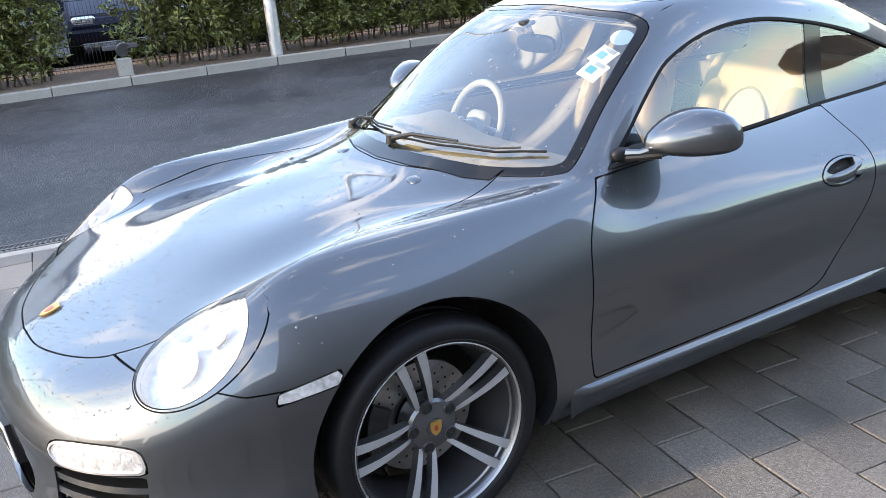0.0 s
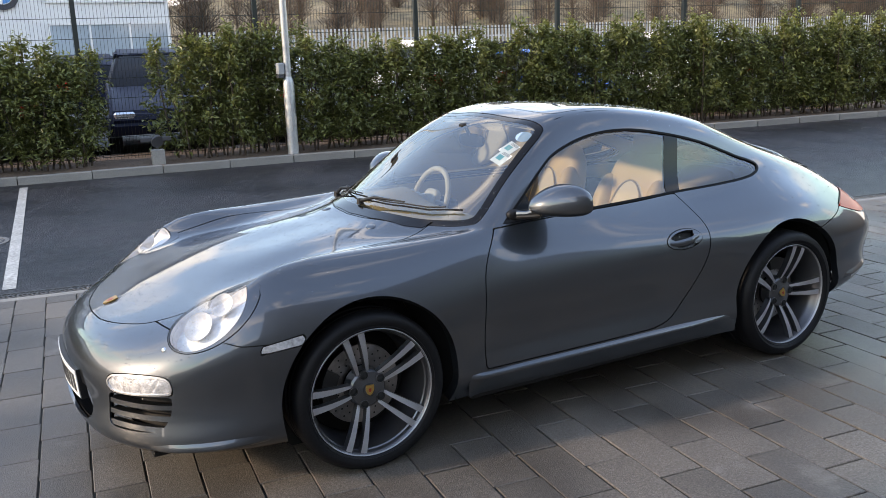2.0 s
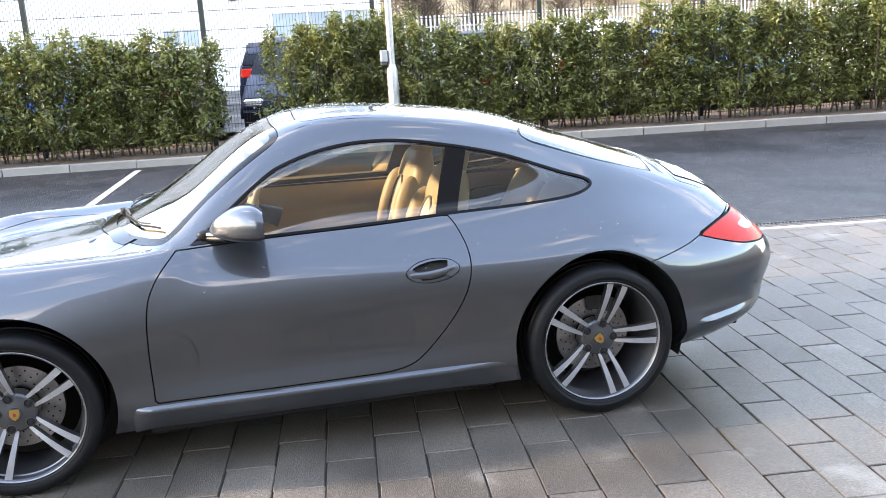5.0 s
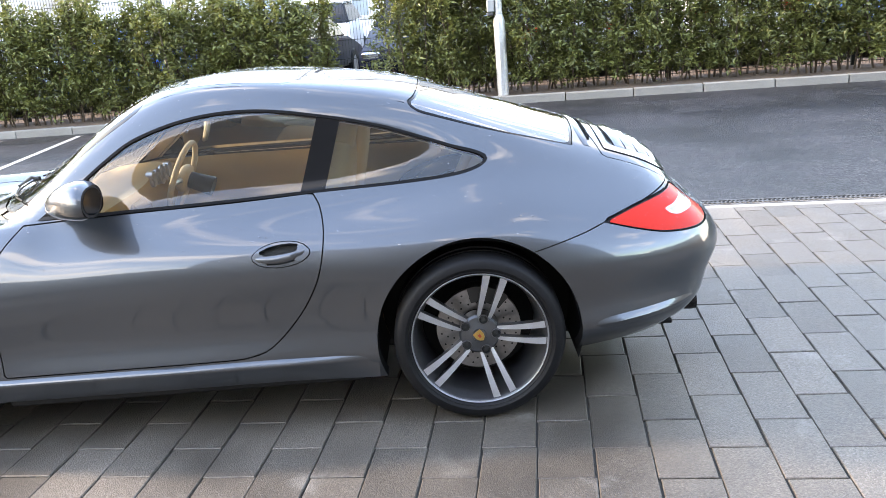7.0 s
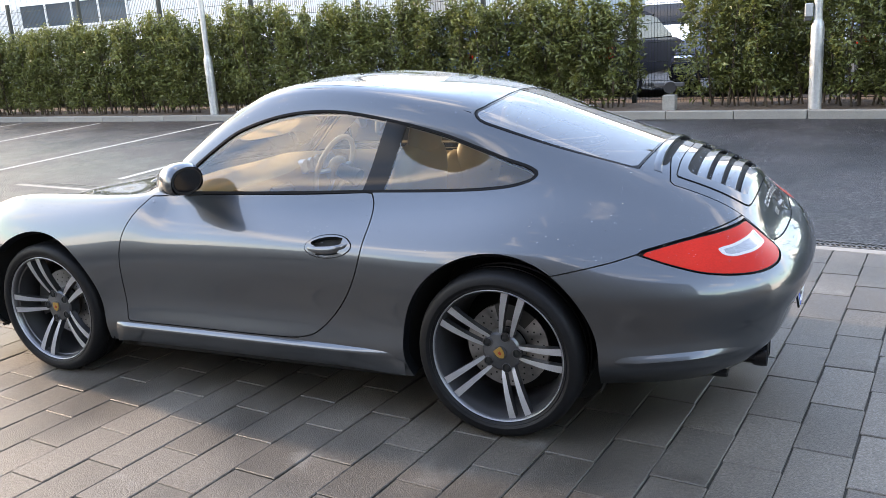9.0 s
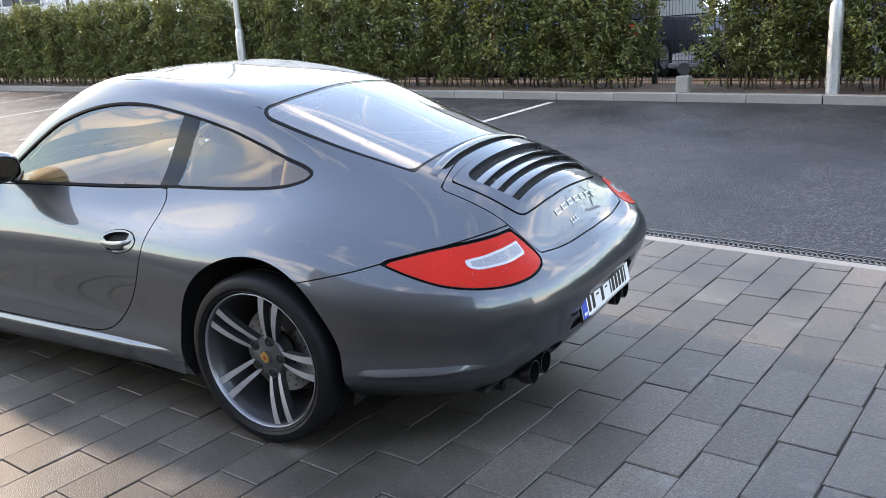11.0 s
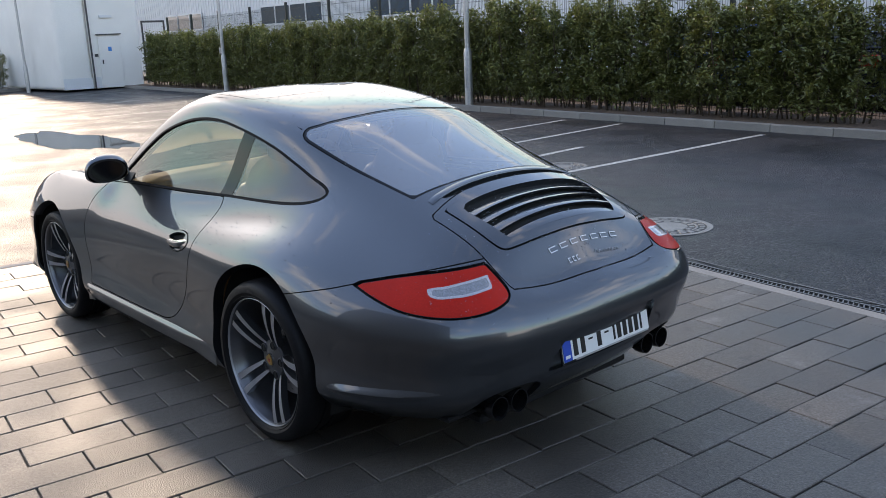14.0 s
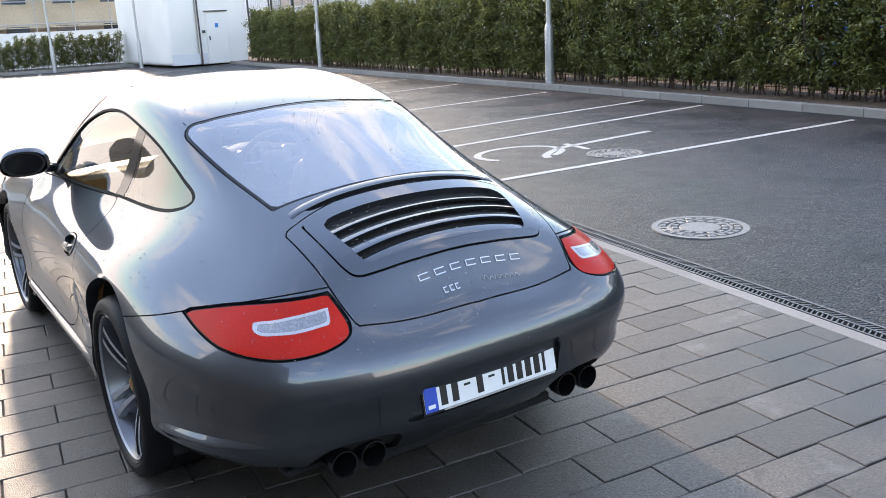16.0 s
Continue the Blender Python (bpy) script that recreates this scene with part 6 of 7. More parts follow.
def leaves(rng, centres, n, size, spread):
    """Folded leaves round points: two triangles each."""
    vs, fs = [], []
    for k in range(n):
        c = centres[rng.randrange(len(centres))]
        p = Vector(c) + Vector((rng.gauss(0, spread[0]), rng.gauss(0, spread[1]), rng.gauss(0, spread[2])))
        d = Vector((rng.gauss(0, 1), rng.gauss(0, 1), rng.gauss(-0.05, 0.75))).normalized()
        up = Vector((rng.gauss(0, 0.5), rng.gauss(0, 0.5), 1))
        s = d.cross(up).normalized()
        u = s.cross(d)
        l = size * rng.uniform(0.6, 1.25)
        w = l * rng.uniform(0.19, 0.26)
        i = len(vs)
        vs += [p, p + d * l * 0.45 + s * w + u * w * 0.4, p + d * l - u * l * 0.12, p + d * l * 0.45 - s * w + u * w * 0.4]
        fs += [(i, i + 1, i + 2), (i, i + 2, i + 3)]
    return vs, fs


def shrub(seed, height, width, depth):
    """One laurel plant: upright stems and an uneven crown of small leaves."""
    rng = random.Random(seed)
    ob = thing("laurel_shrub", "leafy green laurel shrub in a planted hedge row", "shrub", group="hedge plants")
    bm = bmesh.new()
    centres, tops = [], []
    for k in range(6):
        x, y = width * (-0.42 + 0.168 * k) + rng.uniform(-.04, .04), rng.uniform(-depth * 0.3, depth * 0.3)
        h = height * rng.uniform(0.70, 1.06)
        pts = [(x * 0.5, y * 0.5, -0.05), (x * 0.8, y * 0.8, h * 0.3), (x + rng.uniform(-.05, .05), y, h * 0.65), (x * 1.05 + rng.uniform(-.06, .06), y, h)]
        tube(bm, pts, 0.012, 5, [0.016, 0.013, 0.009, 0.003])
        for j in range(22):
            t = 0.13 + 0.87 * ((j + rng.random()) / 22) ** 1.05
            z = h * t
            taper = 1.0 if t < 0.6 else max(0.12, 1 - ((t - 0.6) / 0.4) ** 1.4)
            a = rng.random() * math.tau
            r = rng.random() ** 0.6
            base = 0.75 if t < 0.25 else 1.0
            centres.append((x * base + math.cos(a) * r * width * 0.19 * taper, y * base + math.sin(a) * r * depth * 0.42 * taper, z))
        tops.append((x, y, h))
    part("stem", bm, BARK, ob, "thin brown stems")
    vs, fs = leaves(rng, centres, 3700, 0.090, (0.05, 0.06, 0.05))
    link_mesh("crown", vs, fs, LEAF, ob, smooth=False)["kind"] = "stuff"
    vs, fs = leaves(rng, tops + [c for c in centres if c[2] > height * 0.72], 420, 0.075, (0.05, 0.06, 0.06))
    link_mesh("shoot_layer", vs, fs, LEAF_YOUNG, ob, "lighter young leaves", smooth=False)["kind"] = "stuff"
    return ob


def build_hedge():
    rng = random.Random(4)
    kinds = [shrub(10 + k, 1.9, 0.92, 0.84) for k in range(6)]
    x = -29.8
    used = set()
    while x < 17:
        k = rng.randrange(6)
        y = kerb_y(x) + 0.72 + rng.uniform(-0.06, 0.06)
        z = tarmac_z(x, kerb_y(x)) + 0.10
        far = x < -6
        h = (1.95 if far else 1.88) * rng.uniform(0.93 if far else 0.84, 1.05)
        if not far and abs(x + 0.25) < 0.35:
            x += 0.55
            continue
        m = pose(x, y, z, 0, 0, rng.choice((0, 180)) + rng.uniform(-25, 25) - 7) @ Matrix.Diagonal((1.0, 1.0, h / 1.9, 1))
        if k not in used:
            kinds[k].matrix_basis = m
            used.add(k)
        else:
            ob = copy_thing(kinds[k], Matrix())
            ob.matrix_basis = m
        x += rng.uniform(0.42, 0.52) if not far else rng.uniform(0.44, 0.54)
    # low hedge at the far end of the yard
    for j in range(22):
        k = rng.randrange(6)
        ob = copy_thing(kinds[k], Matrix())
        ob.matrix_basis = pose(-37.8 + rng.uniform(-.1, .1), 9.0 - j * 0.6, 0.1, 0, 0, 90 + rng.uniform(-20, 20)) @ Matrix.Diagonal((1, 1, rng.uniform(0.66, 0.82), 1))


def build_fence():
    """Welded mesh fence on dark posts behind the hedge."""
    fence = thing("mesh_fence", "dark green welded mesh fence on steel posts behind the hedge", "fence", kind="structure")
    bm = bmesh.new()
    for k in range(9):
        z = 0.1 + k * 0.29
        box(bm, (0.0, -0.006, z - 0.004), (2.6, -0.001, z + 0.004))
        box(bm, (0.0, 0.003, z - 0.004), (2.6, 0.008, z + 0.004))
    for k in range(52):
        x = 0.025 + k * 0.05
        box(bm, (x - 0.0022, -0.002, 0.06), (x + 0.0022, 0.003, 2.5))
    first = part("mesh_panel", bm, FENCE, fence, smooth=False)
    me = first.data
    bpy.data.objects.remove(first)
    bm = bmesh.new()
    box(bm, (-0.035, -0.035, -0.2), (0.035, 0.035, 2.62), 0.004)
    first = part("fence_post", bm, FENCE, fence, smooth=False)
    pm = first.data
    bpy.data.objects.remove(first)
    xs = [-0.70 + 2.6 * k for k in range(-11, 8)]
    for x in xs:
        x2 = x + 2.6
        y, y2 = kerb_y(x) + 1.35, kerb_y(x2) + 1.35
        a = math.atan2(y2 - y, x2 - x)
        for me2, nm in ((me, "mesh_panel"), (pm, "fence_post")):
            ob = new(nm, me2)
            ob.parent = fence
            ob.matrix_basis = pose(x, y, 0.12, 0, 0, math.degrees(a))


def lamp_post(x, y, z, h=6.0, device=True, face=-90):
    post = thing("lamp_post", "grey galvanised lamp post with a thicker base", "lamp post", (x, y, z), face + 90, "lamp posts")
    bm = bmesh.new()
    lathe(bm, [(0.082, -0.1), (0.082, 1.02), (0.074, 1.07), (0.055, 1.13)], 20, axis="Z")
    part("base_section", bm, GALV, post)
    bm = bmesh.new()
    rod(bm, (0, 0, 1.10), (0, 0, h), 0.053, 0.036, 18)
    part("pole", bm, GALV, post)
    bm = bmesh.new()
    box(bm, (-0.09, -0.45, h - 0.02), (0.09, 0.1, h + 0.06), 0.02)
    part("lantern", bm, LAMP_GREY, post)
    bm = bmesh.new()
    box(bm, (-0.022, -0.088, 0.35), (0.022, -0.080, 0.75), 0.003)
    part("service_door", bm, GALV, post)
    if device:
        bm = bmesh.new()
        box(bm, (-0.16, -0.05, 1.17), (-0.06, 0.05, 1.34), 0.012)
        part("wall_box", bm, LAMP_GREY, post, "small pale grey electrical box")
        bm = bmesh.new()
        box(bm, (-0.165, -0.045, 1.12), (-0.075, 0.045, 1.165), 0.008)
        part("box_lens", bm, DARK_TRIM, post)
    return post


def flood_light(x, y, z):
    f = thing("flood_light", "small dark flood light on a pale concrete plinth", "flood light", (x, y, z), -5)
    bm = bmesh.new()
    box(bm, (-0.09, -0.075, -0.05), (0.09, 0.075, 0.19), 0.012)
    part("plinth", bm, KERB_MAT, f, "pale concrete plinth")
    bm = bmesh.new()
    box(bm, (-0.012, -0.012, 0.2), (0.012, 0.012, 0.32))
    part("stem", bm, DARK_TRIM, f)
    bm = bmesh.new()
    lathe(bm, [(0.0005, -0.04), (0.05, -0.04), (0.085, 0.0), (0.092, 0.04), (0.086, 0.044), (0.0005, 0.04)], 24, axis="Z")
    bm.transform(pose(0, 0.0, 0.31, 115, 0, 20))
    part("lamp_head", bm, DARK_TRIM, f, "dark round lamp head")
    bm = bmesh.new()
    box(bm, (-0.22, -0.03, 0.30), (0.20, 0.05, 0.36), 0.01)
    part("bracket", bm, DARK_TRIM, f)
    return f


def utility_building():
    b = thing("utility_building", "small white rendered service building with a white door", "building", (-31.5, 0, 0.1), kind="")
    bm = bmesh.new()
    box(bm, (-7.5, 10.95, 0), (0.0, 13.0, 3.9), 0.02)
    part("wall", bm, WHITE_WALL, b)
    bm = bmesh.new()
    box(bm, (-7.5, 9.7, 0), (-0.02, 10.945, 3.9), 0.18, segments=4)
    part("corner_wall", bm, WHITE_WALL, b, "white rounded corner wall")
    bm = bmesh.new()
    box(bm, (-7.7, 9.6, 3.9), (0.12, 13.1, 4.05), 0.02)
    part("roof", bm, CLAD, b)
    bm = bmesh.new()
    rod(bm, (0.05, 10.97, 0), (0.05, 10.97, 3.9), 0.035, sides=10)
    part("downpipe", bm, DARK_TRIM, b, "dark downpipe")
    door = thing("door", "", "", (0.012, 11.72, 0.0))
    door.parent = b
    bm = bmesh.new()
    box(bm, (0, -0.45, 0.02), (0.035, 0.45, 2.05), 0.006)
    part("door_leaf", bm, WHITE_WALL, door)
    bm = bmesh.new()
    box(bm, (0, -0.50, 2.09), (0.08, 0.50, 2.13))
    part("drip_rail", bm, DARK_TRIM, door)
    bm = bmesh.new()
    box(bm, (0.035, -0.36, 0.95), (0.06, -0.31, 1.12))
    part("door_handle", bm, DARK_TRIM, door)
    bm = bmesh.new()
    box(bm, (0.036, -0.07, 1.45), (0.04, 0.07, 1.62))
    part("notice", bm, SIGN_BLUE, door)
    bm = bmesh.new()
    box(bm, (0.0, 11.10, 1.25), (0.06, 11.22, 1.36))
    part("keypad", bm, DARK_TRIM, b)
    bm = bmesh.new()
    box(bm, (0.0, 11.45, 2.75), (0.06, 11.95, 2.85))
    part("bulkhead_light", bm, CLAD, b)
    bm = bmesh.new()
    box(bm, (-0.02, 9.75, 0.02), (0.006, 10.9, 0.45))
    box(bm, (-0.02, 11.0, 0.02), (0.006, 11.24, 0.45))
    part("plinth_patch", bm, CLAD, b)
    g = thing("side_gate", "dark framed mesh gate beside the service building", "gate", (-31.3, 13.05, 0.2), kind="")
    for i, (lo, hi) in enumerate((((0, 0, 0), (0.06, 0.06, 2.5)), ((0, 0.95, 0), (0.06, 1.01, 2.5)), ((0, 0.06, 2.42), (0.06, 0.95, 2.5)), ((0, 0.06, 0.05), (0.06, 0.95, 0.12)))):
        bm = bmesh.new()
        box(bm, lo, hi, 0.004)
        part("gate_bar", bm, DARK_TRIM, g)


def ribbed_building(name, label, x0, x1, y, h, windows, sign=None, glazing=None):
    """A clad hall: ribbed wall panels, glazed bands and a roof edge."""
    b = thing(name, label, "building", (0, y, 0))
    bm = bmesh.new()
    box(bm, (x0, 0.0, 0), (x1, 14, h))
    part("wall", bm, CLAD, b)
    bm = bmesh.new()
    x = x0
    while x < x1:
        box(bm, (x, -0.035, 0), (x + 0.09, -0.002, h))
        x += 0.33
    part("cladding_ribs", bm, CLAD, b)
    bm = bmesh.new()
    box(bm, (x0 - 0.2, -0.25, h), (x1 + 0.2, 14.2, h + 0.35))
    part("roof", bm, DARK_TRIM, b)
    for wx0, wx1, wz0, wz1 in windows:
        win = thing("window", "", "", (0, 0, 0))
        win.parent = b
        bm = bmesh.new()
        box(bm, (wx0, -0.06, wz0), (wx1, -0.02, wz1))
        part("pane", bm, glazing or DARK_GLASS, win)
        bm = bmesh.new()
        n = max(2, int((wx1 - wx0) / 1.3))
        for k in range(n + 1):
            xx = wx0 + (wx1 - wx0) * k / n
            box(bm, (xx - 0.04, -0.1, wz0), (xx + 0.04, -0.055, wz1))
        for z in (wz0, wz1):
            box(bm, (wx0, -0.1, z - 0.05), (wx1, -0.055, z + 0.05))
        part("window_frame", bm, CLAD, win)
    if sign:
        sx, sz, r = sign
        disc = thing("round_sign", "", "", (sx, -0.1, sz))
        disc.parent = b
        for rad, y0, mat, nm in ((r, 0.0, SIGN_DARK, "sign_rim"), (r * 0.66, -0.03, WHITE_WALL, "sign_field")):
            bm = bmesh.new()
            lathe(bm, [(0.001, y0), (rad, y0), (rad, y0 + 0.1)], 40)
            part(nm, bm, mat, disc)
        for q in range(2):
            bm = bmesh.new()
            a0 = math.pi / 2 * (2 * q) + math.pi / 2
            pts = [(0, 0)] + [(math.cos(a0 + k * math.pi / 16) * r * 0.62, math.sin(a0 + k * math.pi / 16) * r * 0.62) for k in range(9)]
            plate_of(bm, pts, -0.06, -0.04, lambda a, c, d: (a, d, c))
            part("sign_quarter", bm, SIGN_BLUE, disc)
    return b


CAR_GLASS = material("parked_car_glass", (0.008, 0.010, 0.014), rough=0.2, spec=0.12)
CAR_PAINTS = [material(n + "_car_paint", c, rough=0.5, spec=0.2, coat=0.08, dirt=0.05, dirt_scale=3) for n, c in
              (("white", (0.75, 0.76, 0.78)), ("dark_blue", (0.003, 0.006, 0.022)), ("silver", (0.45, 0.47, 0.5)), ("bright_blue", (0.02, 0.12, 0.42)), ("grey", (0.16, 0.17, 0.18)))]
CAR_NAMES = ["white", "dark blue", "silver", "bright blue", "grey"]


def parked_car(colour, tall):
    c = thing("parked_car", CAR_NAMES[colour] + (" tall estate car" if tall else " saloon car") + " parked behind the mesh fence", "car", group="parked cars")
    k = 1.18 if tall else 1.0
    body = [(-2.15, .35), (-2.2, .55), (-2.1, .72), (-1.2, .92 * k), (1.6, .98 * k), (2.15, .95 * k), (2.2, .6), (2.15, .32)]
    cab = [(-1.15, .90 * k), (-.45, 1.36 * k), (0.0, 1.44 * k), (1.0, 1.42 * k), (1.75, 1.2 * k), (2.0, .95 * k)]

    def loft(poly, half, inset):
        bm = bmesh.new()
        vs = []
        for s in (-1, 1):
            vs.append([bm.verts.new((x, s * (half - inset * max(0, z - poly[0][1])), z)) for x, z in poly])
        bm.faces.new(vs[0])
        bm.faces.new(list(reversed(vs[1])))
        n = len(poly)
        for i in range(n):
            bm.faces.new((vs[0][i], vs[1][i], vs[1][(i + 1) % n], vs[0][(i + 1) % n]))
        bmesh.ops.bevel(bm, geom=bm.edges[:], offset=0.05, segments=2, affect="EDGES")
        return bm
    part("body", loft(body, 0.90, 0.08), CAR_PAINTS[colour], c)
    part("cabin_glass", loft(cab, 0.83, 0.35), CAR_GLASS, c)
    roof = [(-.42, 1.375 * k), (0.0, 1.455 * k), (1.0, 1.435 * k), (1.72, 1.215 * k), (1.7, 1.17 * k), (1.0, 1.39 * k), (0, 1.41 * k), (-.4, 1.33 * k)]
    part("roof", loft(roof, 0.665, 0.0), CAR_PAINTS[colour], c)
    for x in (-1.3, 1.35):
        for s in (-1, 1):
            w = new("wheel")
            w.parent = c
            w.matrix_basis = pose(x, s * 0.82, 0.32)
            bm = bmesh.new()
            lathe(bm, [(0.2, -0.1), (0.31, -0.1), (0.325, -0.07), (0.325, 0.07), (0.31, 0.1), (0.2, 0.1)], 24, close=True)
            part("tyre", bm, TYRE_RUBBER, w)
            bm = bmesh.new()
            lathe(bm, [(0.001, -0.08 * s * -1), (0.2, -0.09 * s * -1), (0.205, 0.0)], 24)
            part("rim", bm, SATIN, w)
    for s in (-1, 1):
        bm = bmesh.new()
        box(bm, (2.1, s * 0.68 - 0.14, 0.72 * k), (2.21, s * 0.68 + 0.14, 0.90 * k), 0.02)
        part("tail_light", bm, RED_LENS, c)
        bm = bmesh.new()
        box(bm, (-2.16, s * 0.66 - 0.16, 0.58), (-2.02, s * 0.66 + 0.16, 0.72), 0.03)
        part("headlight", bm, REFLECTOR, c)
    return c


def build_car_park():
    rng = random.Random(11)
    made = {}
    x = -15.0
    k = 0
    while x < 16:
        colour = [0, 1, 0, 2, 3, 1, 4, 2, 0, 3][k % 10]
        if abs(x - 0.3) < 1.3:
            colour = 1
        tall = colour in (1, 0) and k % 2 == 0 or abs(x - 0.3) < 1.3
        m = pose(x, kerb_y(x) + 4.3 + rng.uniform(-.2, .2), 0.12, 0, 0, (-90 if k % 3 else 90) - 8)
        if (colour, tall) in made:
            copy_thing(made[(colour, tall)], m)
        else:
            made[(colour, tall)] = parked_car(colour, tall)
            made[(colour, tall)].matrix_basis = m
        x += 2.65
        k += 1
    for j in range(9):
        colour, tall = rng.choice(list(made))
        copy_thing(made[(colour, tall)], pose(-2 + j * 2.7, 20.5 + rng.uniform(-.3, .3), 0.12, 0, 0, 88 + rng.choice((0, 180))))


def palisade():
    """Pale steel palisade far behind the car park."""
    bm = bmesh.new()
    for k in range(330):
        x = 6 + k * 0.165
        box(bm, (x, 30.0 - 0.12 * x, 0), (x + 0.075, 30.02 - 0.12 * x, 2.55))
    for z in (0.5, 2.1):
        for k in range(30):
            x = 6 + k * 1.82
            box(bm, (x, 30.03 - 0.12 * x, z), (x + 1.83, 30.07 - 0.12 * x, z + 0.06))
    tagged(part("palisade_fence", bm, GALV, smooth=False), "pale galvanised palisade fence far behind the car park", "fence", kind="stuff")


HILL = material("winter_scrub_slope", (0.17, 0.125, 0.065), rough=1.0, grain=0.5, scale=1.2, dirt=0.45, dirt_scale=0.12, bump=0.5)
TWIG = material("bare_twigs", (0.10, 0.07, 0.05), rough=0.95, grain=0.3, scale=8, vary=0.3, island=True)


def build_distance():
    vs, fs = [], []
    nx, ny = 90, 12
    for i in range(nx + 1):
        for j in range(ny + 1):
            x = lerp(-140, 220, i / nx)
            y = lerp(40, 150, j / ny)
            h = (9.5 + 9 * min(1, max(0, (x - 5) / 60))) * (j / ny) ** 0.7 * (0.75 + 0.5 * noise.noise((x * 0.02, y * 0.02, 1.0))) + 0.6 * noise.noise((x * 0.2, y * 0.2, 5))
            vs.append((x, y, -0.1 + max(0, h)))
    for i in range(nx):
        for j in range(ny):
            a = i * (ny + 1) + j
            fs.append((a, a + ny + 1, a + ny + 2, a + 1))
    tagged(link_mesh("backdrop_slope", vs, fs, HILL), "brown winter scrub slope in the distance", "hill", kind="structure")
    rng = random.Random(21)
    kinds = []
    for k in range(4):
        r2 = random.Random(40 + k)
        t = thing("bare_tree", "distant leafless winter tree with fine brown twigs", "tree", group="distant bare trees")
        bm = bmesh.new()
        tube(bm, [(0, 0, -0.3), (0.05, 0, 1.2), (0.0, 0.1, 3.0), (0.1, 0.1, 5.0)], 0.1, 6, [0.14, 0.11, 0.07, 0.02])
        part("trunk", bm, BARK, t)
        vs2, fs2 = [], []
        for j in range(420):
            a = r2.random() * math.tau
            z0 = r2.uniform(1.0, 4.6)
            p = Vector((math.cos(a) * 0.1, math.sin(a) * 0.1, z0))
            d = Vector((math.cos(a), math.sin(a), r2.uniform(0.3, 1.4))).normalized()
            l = r2.uniform(0.7, 1.9) * (1.25 - z0 / 6)
            for q in range(2):
                s = Vector((r2.gauss(0, 1), r2.gauss(0, 1), r2.gauss(0, 1))).normalized() * 0.018
                i = len(vs2)
                e = p + d * l
                vs2 += [p - s, p + s, e]
                fs2.append((i, i + 1, i + 2))
                p = p + d * l * r2.uniform(0.4, 0.9)
                d = (d + Vector((r2.gauss(0, .6), r2.gauss(0, .6), r2.gauss(0.2, .5)))).normalized()
                l *= 0.7
        link_mesh("twig_crown", vs2, fs2, TWIG, t, smooth=False)["kind"] = "stuff"
        kinds.append(t)
    for j in range(170):
        x, y = rng.uniform(-20, 120), rng.uniform(42, 75)
        m = pose(x, y, (y - 40) * 0.16 * (0.6 + 0.4 * min(1, max(0, (x - 5) / 60))), 0, 0, rng.uniform(0, 360)) @ Matrix.Diagonal([rng.uniform(0.7, 1.3)] * 3 + [1])
        ob = kinds[j] if j < 4 else copy_thing(kinds[j % 4], Matrix())
        ob.matrix_basis = m


def far_site():
    """Pale half-built houses and scaffolding beyond the far end of the yard."""
    brick = material("distant_red_brick", (0.30, 0.13, 0.08), rough=0.9, grain=0.2, scale=10, dirt=0.2, dirt_scale=0.5)
    buff = material("distant_buff_render", (0.48, 0.40, 0.30), rough=0.9, grain=0.1, scale=10, dirt=0.15, dirt_scale=0.5)
    for y, h, mat, lab in ((13.0, 7.0, buff, "buff rendered house shell behind scaffolding"), (3.0, 7.5, brick, "red brick house shell behind scaffolding"), (-9, 7.0, buff, "buff rendered house under construction")):
        hs = thing("house", lab, "building", (-58, y - 3, 0))
        bm = bmesh.new()
        box(bm, (0, -4.4, 0), (8, 4.4, h * 0.72))
        part("wall", bm, mat, hs)
        bm = bmesh.new()
        a = [bm.verts.new(p) for p in ((-0.4, -4.8, h * 0.72), (8.4, -4.8, h * 0.72), (8.4, 4.8, h * 0.72), (-0.4, 4.8, h * 0.72))]
        r = [bm.verts.new(p) for p in ((4, -4.8, h), (4, 4.8, h))]
        for f in ((a[0], a[1], r[0]), (a[2], a[3], r[1]), (a[1], a[2], r[1], r[0]), (a[3], a[0], r[0], r[1]), (a[3], a[2], a[1], a[0])):
            bm.faces.new(f)
        part("roof", bm, DARK_TRIM, hs)
        for k in range(3):
            for z in (0.9, 3.3):
                bm = bmesh.new()
                box(bm, (7.97, -3.4 + k * 2.6, z), (8.02, -2.2 + k * 2.6, z + 1.2))
                part("window", bm, DARK_GLASS, hs)
    sc = thing("scaffolding", "grey tube scaffolding with boards round the houses", "scaffolding", (-49, 0, 0))
    for y in range(-12, 16, 2):
        bm = bmesh.new()
        rod(bm, (0, y, 0), (0, y, 6.5), 0.03, sides=6)
        part("upright", bm, GALV, sc)
    for z in (1.4, 2.2, 3.4, 4.2, 5.4):
        bm = bmesh.new()
        rod(bm, (0.03, -12, z), (0.03, 14, z), 0.03, sides=6)
        part("ledger", bm, GALV, sc)
    for z in (2.0, 4.0):
        bm = bmesh.new()
        box(bm, (-0.9, -12, z), (-0.05, 14, z + 0.05))
        part("boards", bm, buff, sc)
    hoard = thing("site_hoarding", "pale site hoarding along the far boundary", "fence", (-44, -14, 0))
    for k in range(13):
        bm = bmesh.new()
        box(bm, (0, k * 2.4, 0), (0.05, k * 2.4 + 2.38, 1.75))
        part("board", bm, WHITE_WALL, hoard)


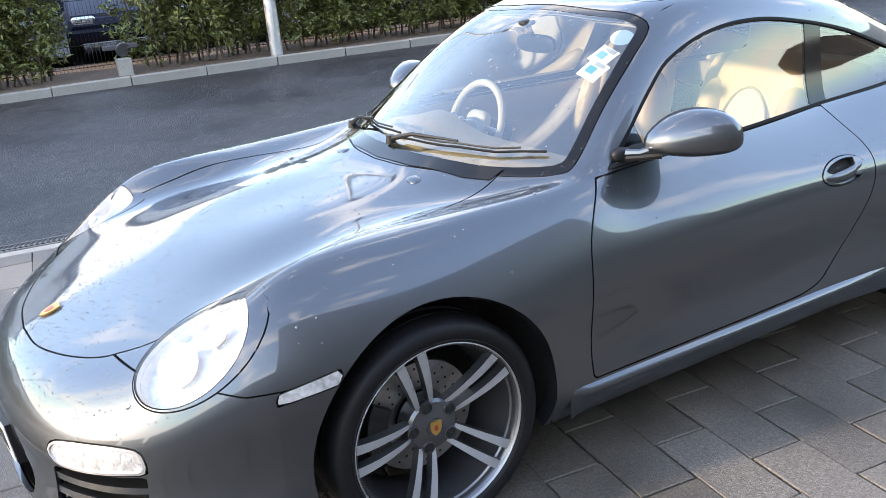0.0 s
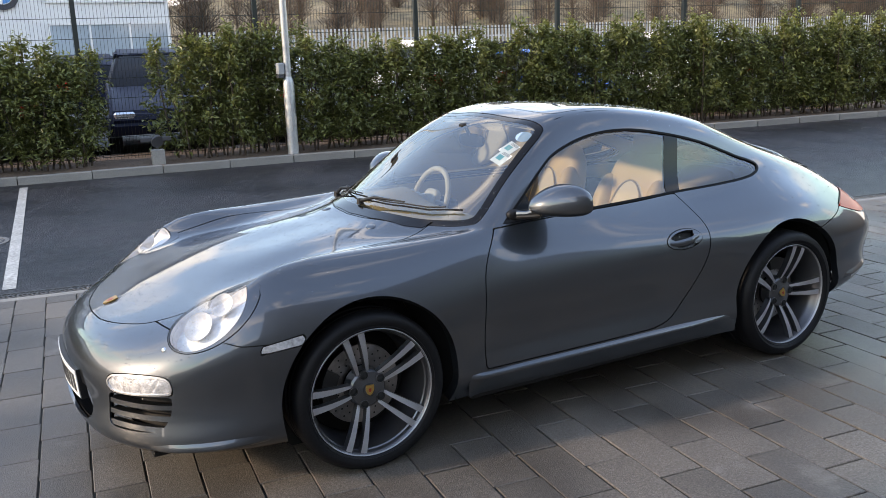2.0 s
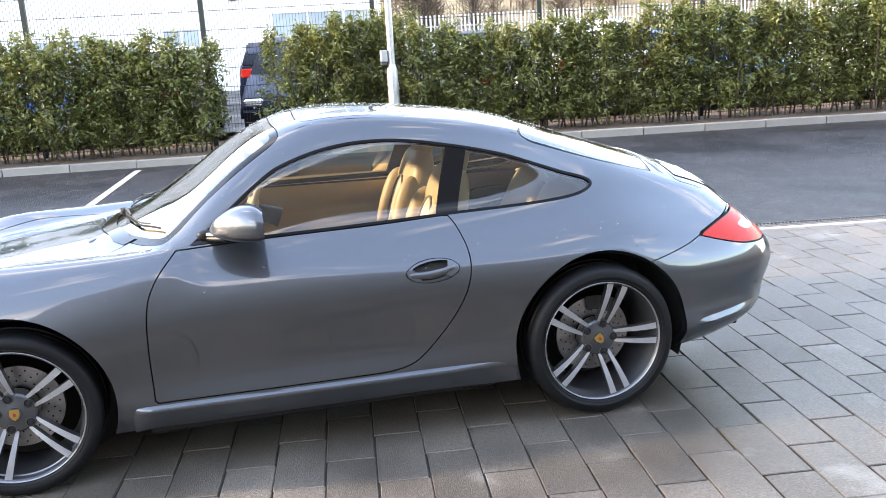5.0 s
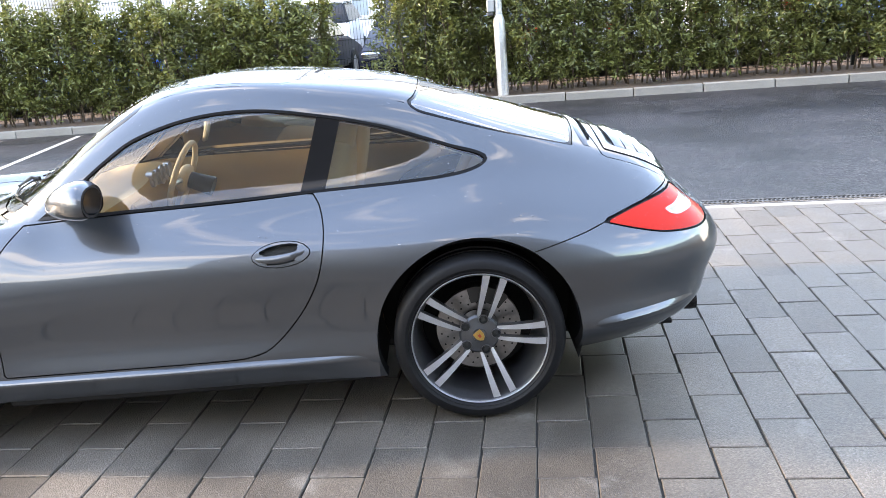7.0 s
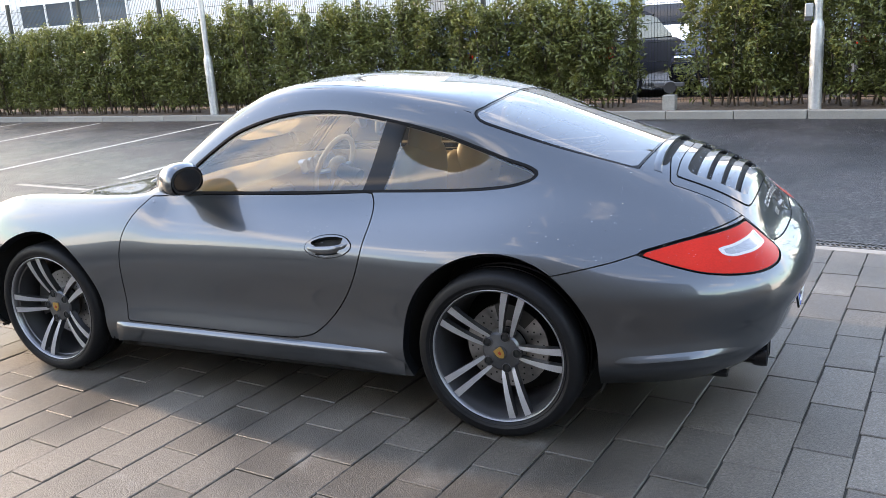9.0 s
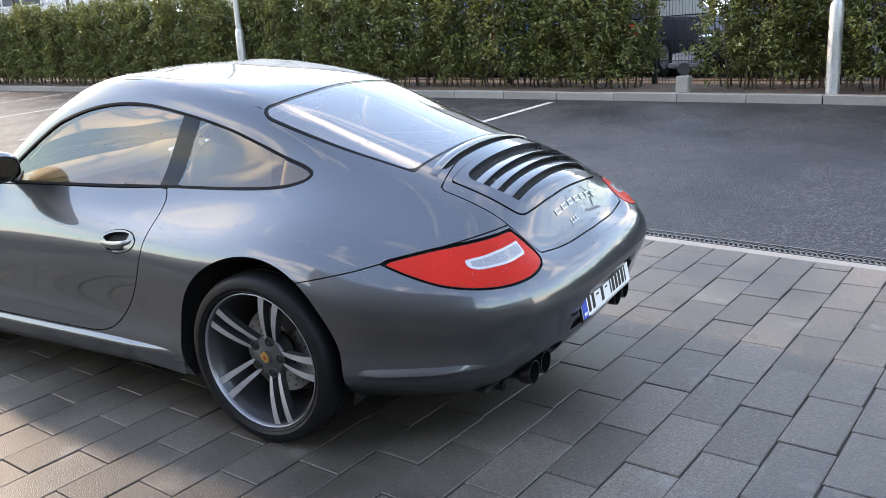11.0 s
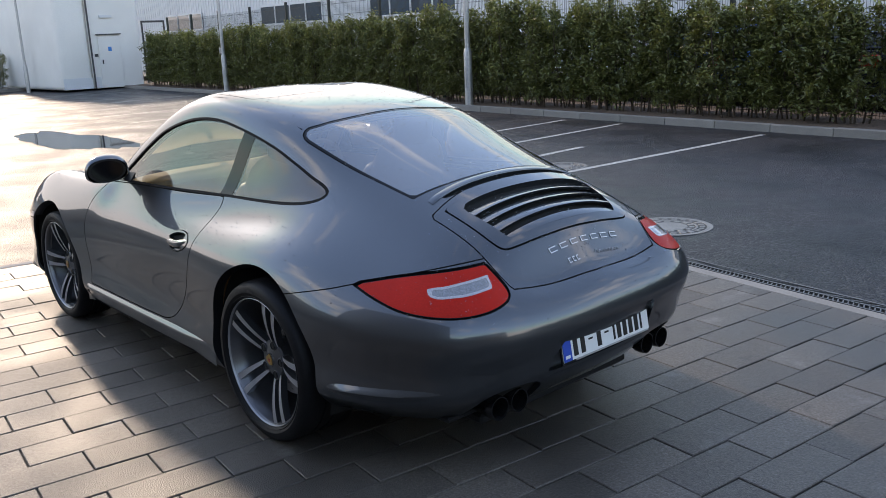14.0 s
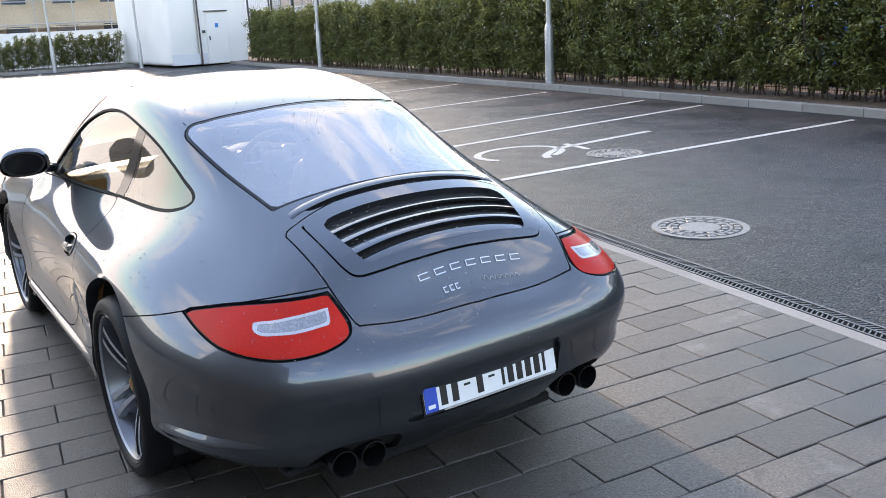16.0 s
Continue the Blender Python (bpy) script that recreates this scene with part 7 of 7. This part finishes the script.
build_hedge()
build_fence()
for x, y, dev in ((1.96, kerb_y(1.96) + 0.22, True), (-8.85, kerb_y(-8.85) + 0.22, False), (-21.4, kerb_y(-21.4) + 0.22, True), (-34.6, 9.35, False), (-37.0, 6.3, False)):
    lamp_post(x, y, tarmac_z(x, y) + (0.10 if x > -30 else 0.0), device=dev)
flood_light(0.05, kerb_y(0.05) + 0.30, tarmac_z(0.05, 9) + 0.12)
utility_building()
ribbed_building("warehouse", "long pale clad warehouse behind the fence", -62, -15, 24, 6.0, [(-40, -34, 2.6, 3.6), (-30, -24, 2.6, 3.6), (-52, -47, 2.6, 3.6)])
ribbed_building("showroom", "white ribbed showroom with glazed bands and a round sign", -13, 5.6, 32, 9.0,
                [(1.2, 5.5, 0.4, 3.05), (1.2, 5.5, 3.85, 5.6), (-8, -5, 0.4, 2.4), (-3.0, -1.6, 1.2, 2.6)], (-0.20, 4.12, 0.56), PALE_GLASS)
build_car_park()
palisade()
build_distance()
far_site()


CLADDING = material("grey_wall_cladding", (0.13, 0.135, 0.145), rough=0.5, grain=0.1, scale=3, dirt=0.2, dirt_scale=0.4)


def build_closing_wall():
    """Plain fronts behind the walker and at the side, unseen, added to block sky and darken reflections."""
    bm = bmesh.new()
    box(bm, (17.6, -12.95, -0.2), (18.0, 1.6, 5.2))
    tagged(part("wall_east", bm, DARK_TRIM, smooth=False), "plain dark grey unseen wall, added to block low sky in the east", "wall", kind="structure")
    bm = bmesh.new()
    box(bm, (-35.0, -13.4, -0.2), (22.0, -13.0, 4.2))
    # tall middle block, placed where the side windows would otherwise mirror bright sky
    box(bm, (-4.5, -13.4, 4.2), (11.5, -13.0, 13.0))
    tagged(part("wall_south", bm, CLADDING, smooth=False), "plain grey unseen building front, raised in the middle to darken window reflections", "wall", kind="structure")


build_closing_wall()

# ---- block paving, the nearest blocks as pieces of their own ----
PAVER = stone_material("grey_paving_block", (0.092, 0.079, 0.066), (0.160, 0.143, 0.122), 210, 0.5, 0.54, 0.24, bloom=0.38, spec=0.44, vary=0.22)
PAVER_REST = stone_material("grey_paving_blocks", (0.092, 0.079, 0.066), (0.160, 0.143, 0.122), 210, 0.5, 0.54, 0.24, bloom=0.38, spec=0.44, vary=0.22, island=True)


def paver_mesh():
    bm = bmesh.new()
    a, b, h, e = 0.0967, 0.2012, 0.06, 0.003
    rows = [[(-a, -b, -h), (a, -b, -h), (a, b, -h), (-a, b, -h)], [(-a, -b, -e), (a, -b, -e), (a, b, -e), (-a, b, -e)],
            [(-a + e, -b + e, 0), (a - e, -b + e, 0), (a - e, b - e, 0), (-a + e, b - e, 0)]]
    vs = [[bm.verts.new(p) for p in r] for r in rows]
    for p, q in zip(vs, vs[1:]):
        for k in range(4):
            bm.faces.new((p[k], p[(k + 1) % 4], q[(k + 1) % 4], q[k]))
    bm.faces.new(vs[-1])
    me = bpy.data.meshes.new("paver")
    bm.to_mesh(me)
    bm.free()
    return me


def build_paving():
    rng = random.Random(8)
    pav = thing("pavement", "damp grey concrete block paving in running bond", "paving", kind="structure")
    me = paver_mesh()
    me.materials.append(PAVER)
    pu, pv, slant = 0.1993, 0.4078, -0.0429
    u0, v0 = 0.06 + pu / 2, -1.125 + pv / 2
    near, rest = [], []
    for i in range(-14, 62):
        for j in range(-31, 12):
            u = u0 + i * pu
            v = v0 + j * pv + (0 if i % 2 else pv / 2) + slant * u
            p = PU * u + PV * v
            if p.y > drain_y(p.x) - 0.165 + 0.21 or p.x > 9.5:
                continue
            m = pose(p.x, p.y, rng.uniform(-0.0022, 0.0012), rng.uniform(-.25, .25), rng.uniform(-.25, .25), math.degrees(PAVE_TURN) - 0.9 + rng.uniform(-.25, .25))
            over = p.y + pv / 2 - (drain_y(p.x) - 0.167)
            if over > 0:
                keep = 1 - over / pv
                m = Matrix.Translation((-PV.x * over / 2, -PV.y * over / 2, 0)) @ m @ Matrix.Diagonal((1, keep, 1, 1))
            d = math.hypot((p.x - 0.9) / 1.5, (p.y + 1.35))
            near.append((d, m))
    near.sort(key=lambda t: t[0])
    for d, m in near[:300]:
        ob = new("paving_block", me)
        ob.parent = pav
        ob.matrix_basis = m
    base = np.array([v.co[:] for v in me.vertices])
    faces = [tuple(p.vertices) for p in me.polygons]
    vs, fs = [], []
    for d, m in near[300:]:
        mm = np.array(m)
        i = len(vs)
        vs.extend((base @ mm[:3, :3].T + mm[:3, 3]).tolist())
        fs.extend(tuple(k + i for k in f) for f in faces)
    ob = link_mesh("paving_blocks", vs, fs, PAVER_REST, pav, smooth=False)
    ob["kind"] = "stuff"
    # flush pale edging on the west side
    bm = bmesh.new()
    for k in range(24):
        v = -12 + k * 0.66
        p = PU * (PAVE_EDGE - 0.05) + PV * (v + 0.33)
        if p.y > drain_y(p.x) - 0.4:
            continue
        box(bm, (-0.045, -0.327, -0.08), (0.045, 0.327, 0.002), 0.004, m=pose(p.x, p.y, 0, 0, 0, math.degrees(PAVE_TURN)))
    part("edging", bm, KERB_MAT, pav, "flush pale concrete edging")


build_paving()
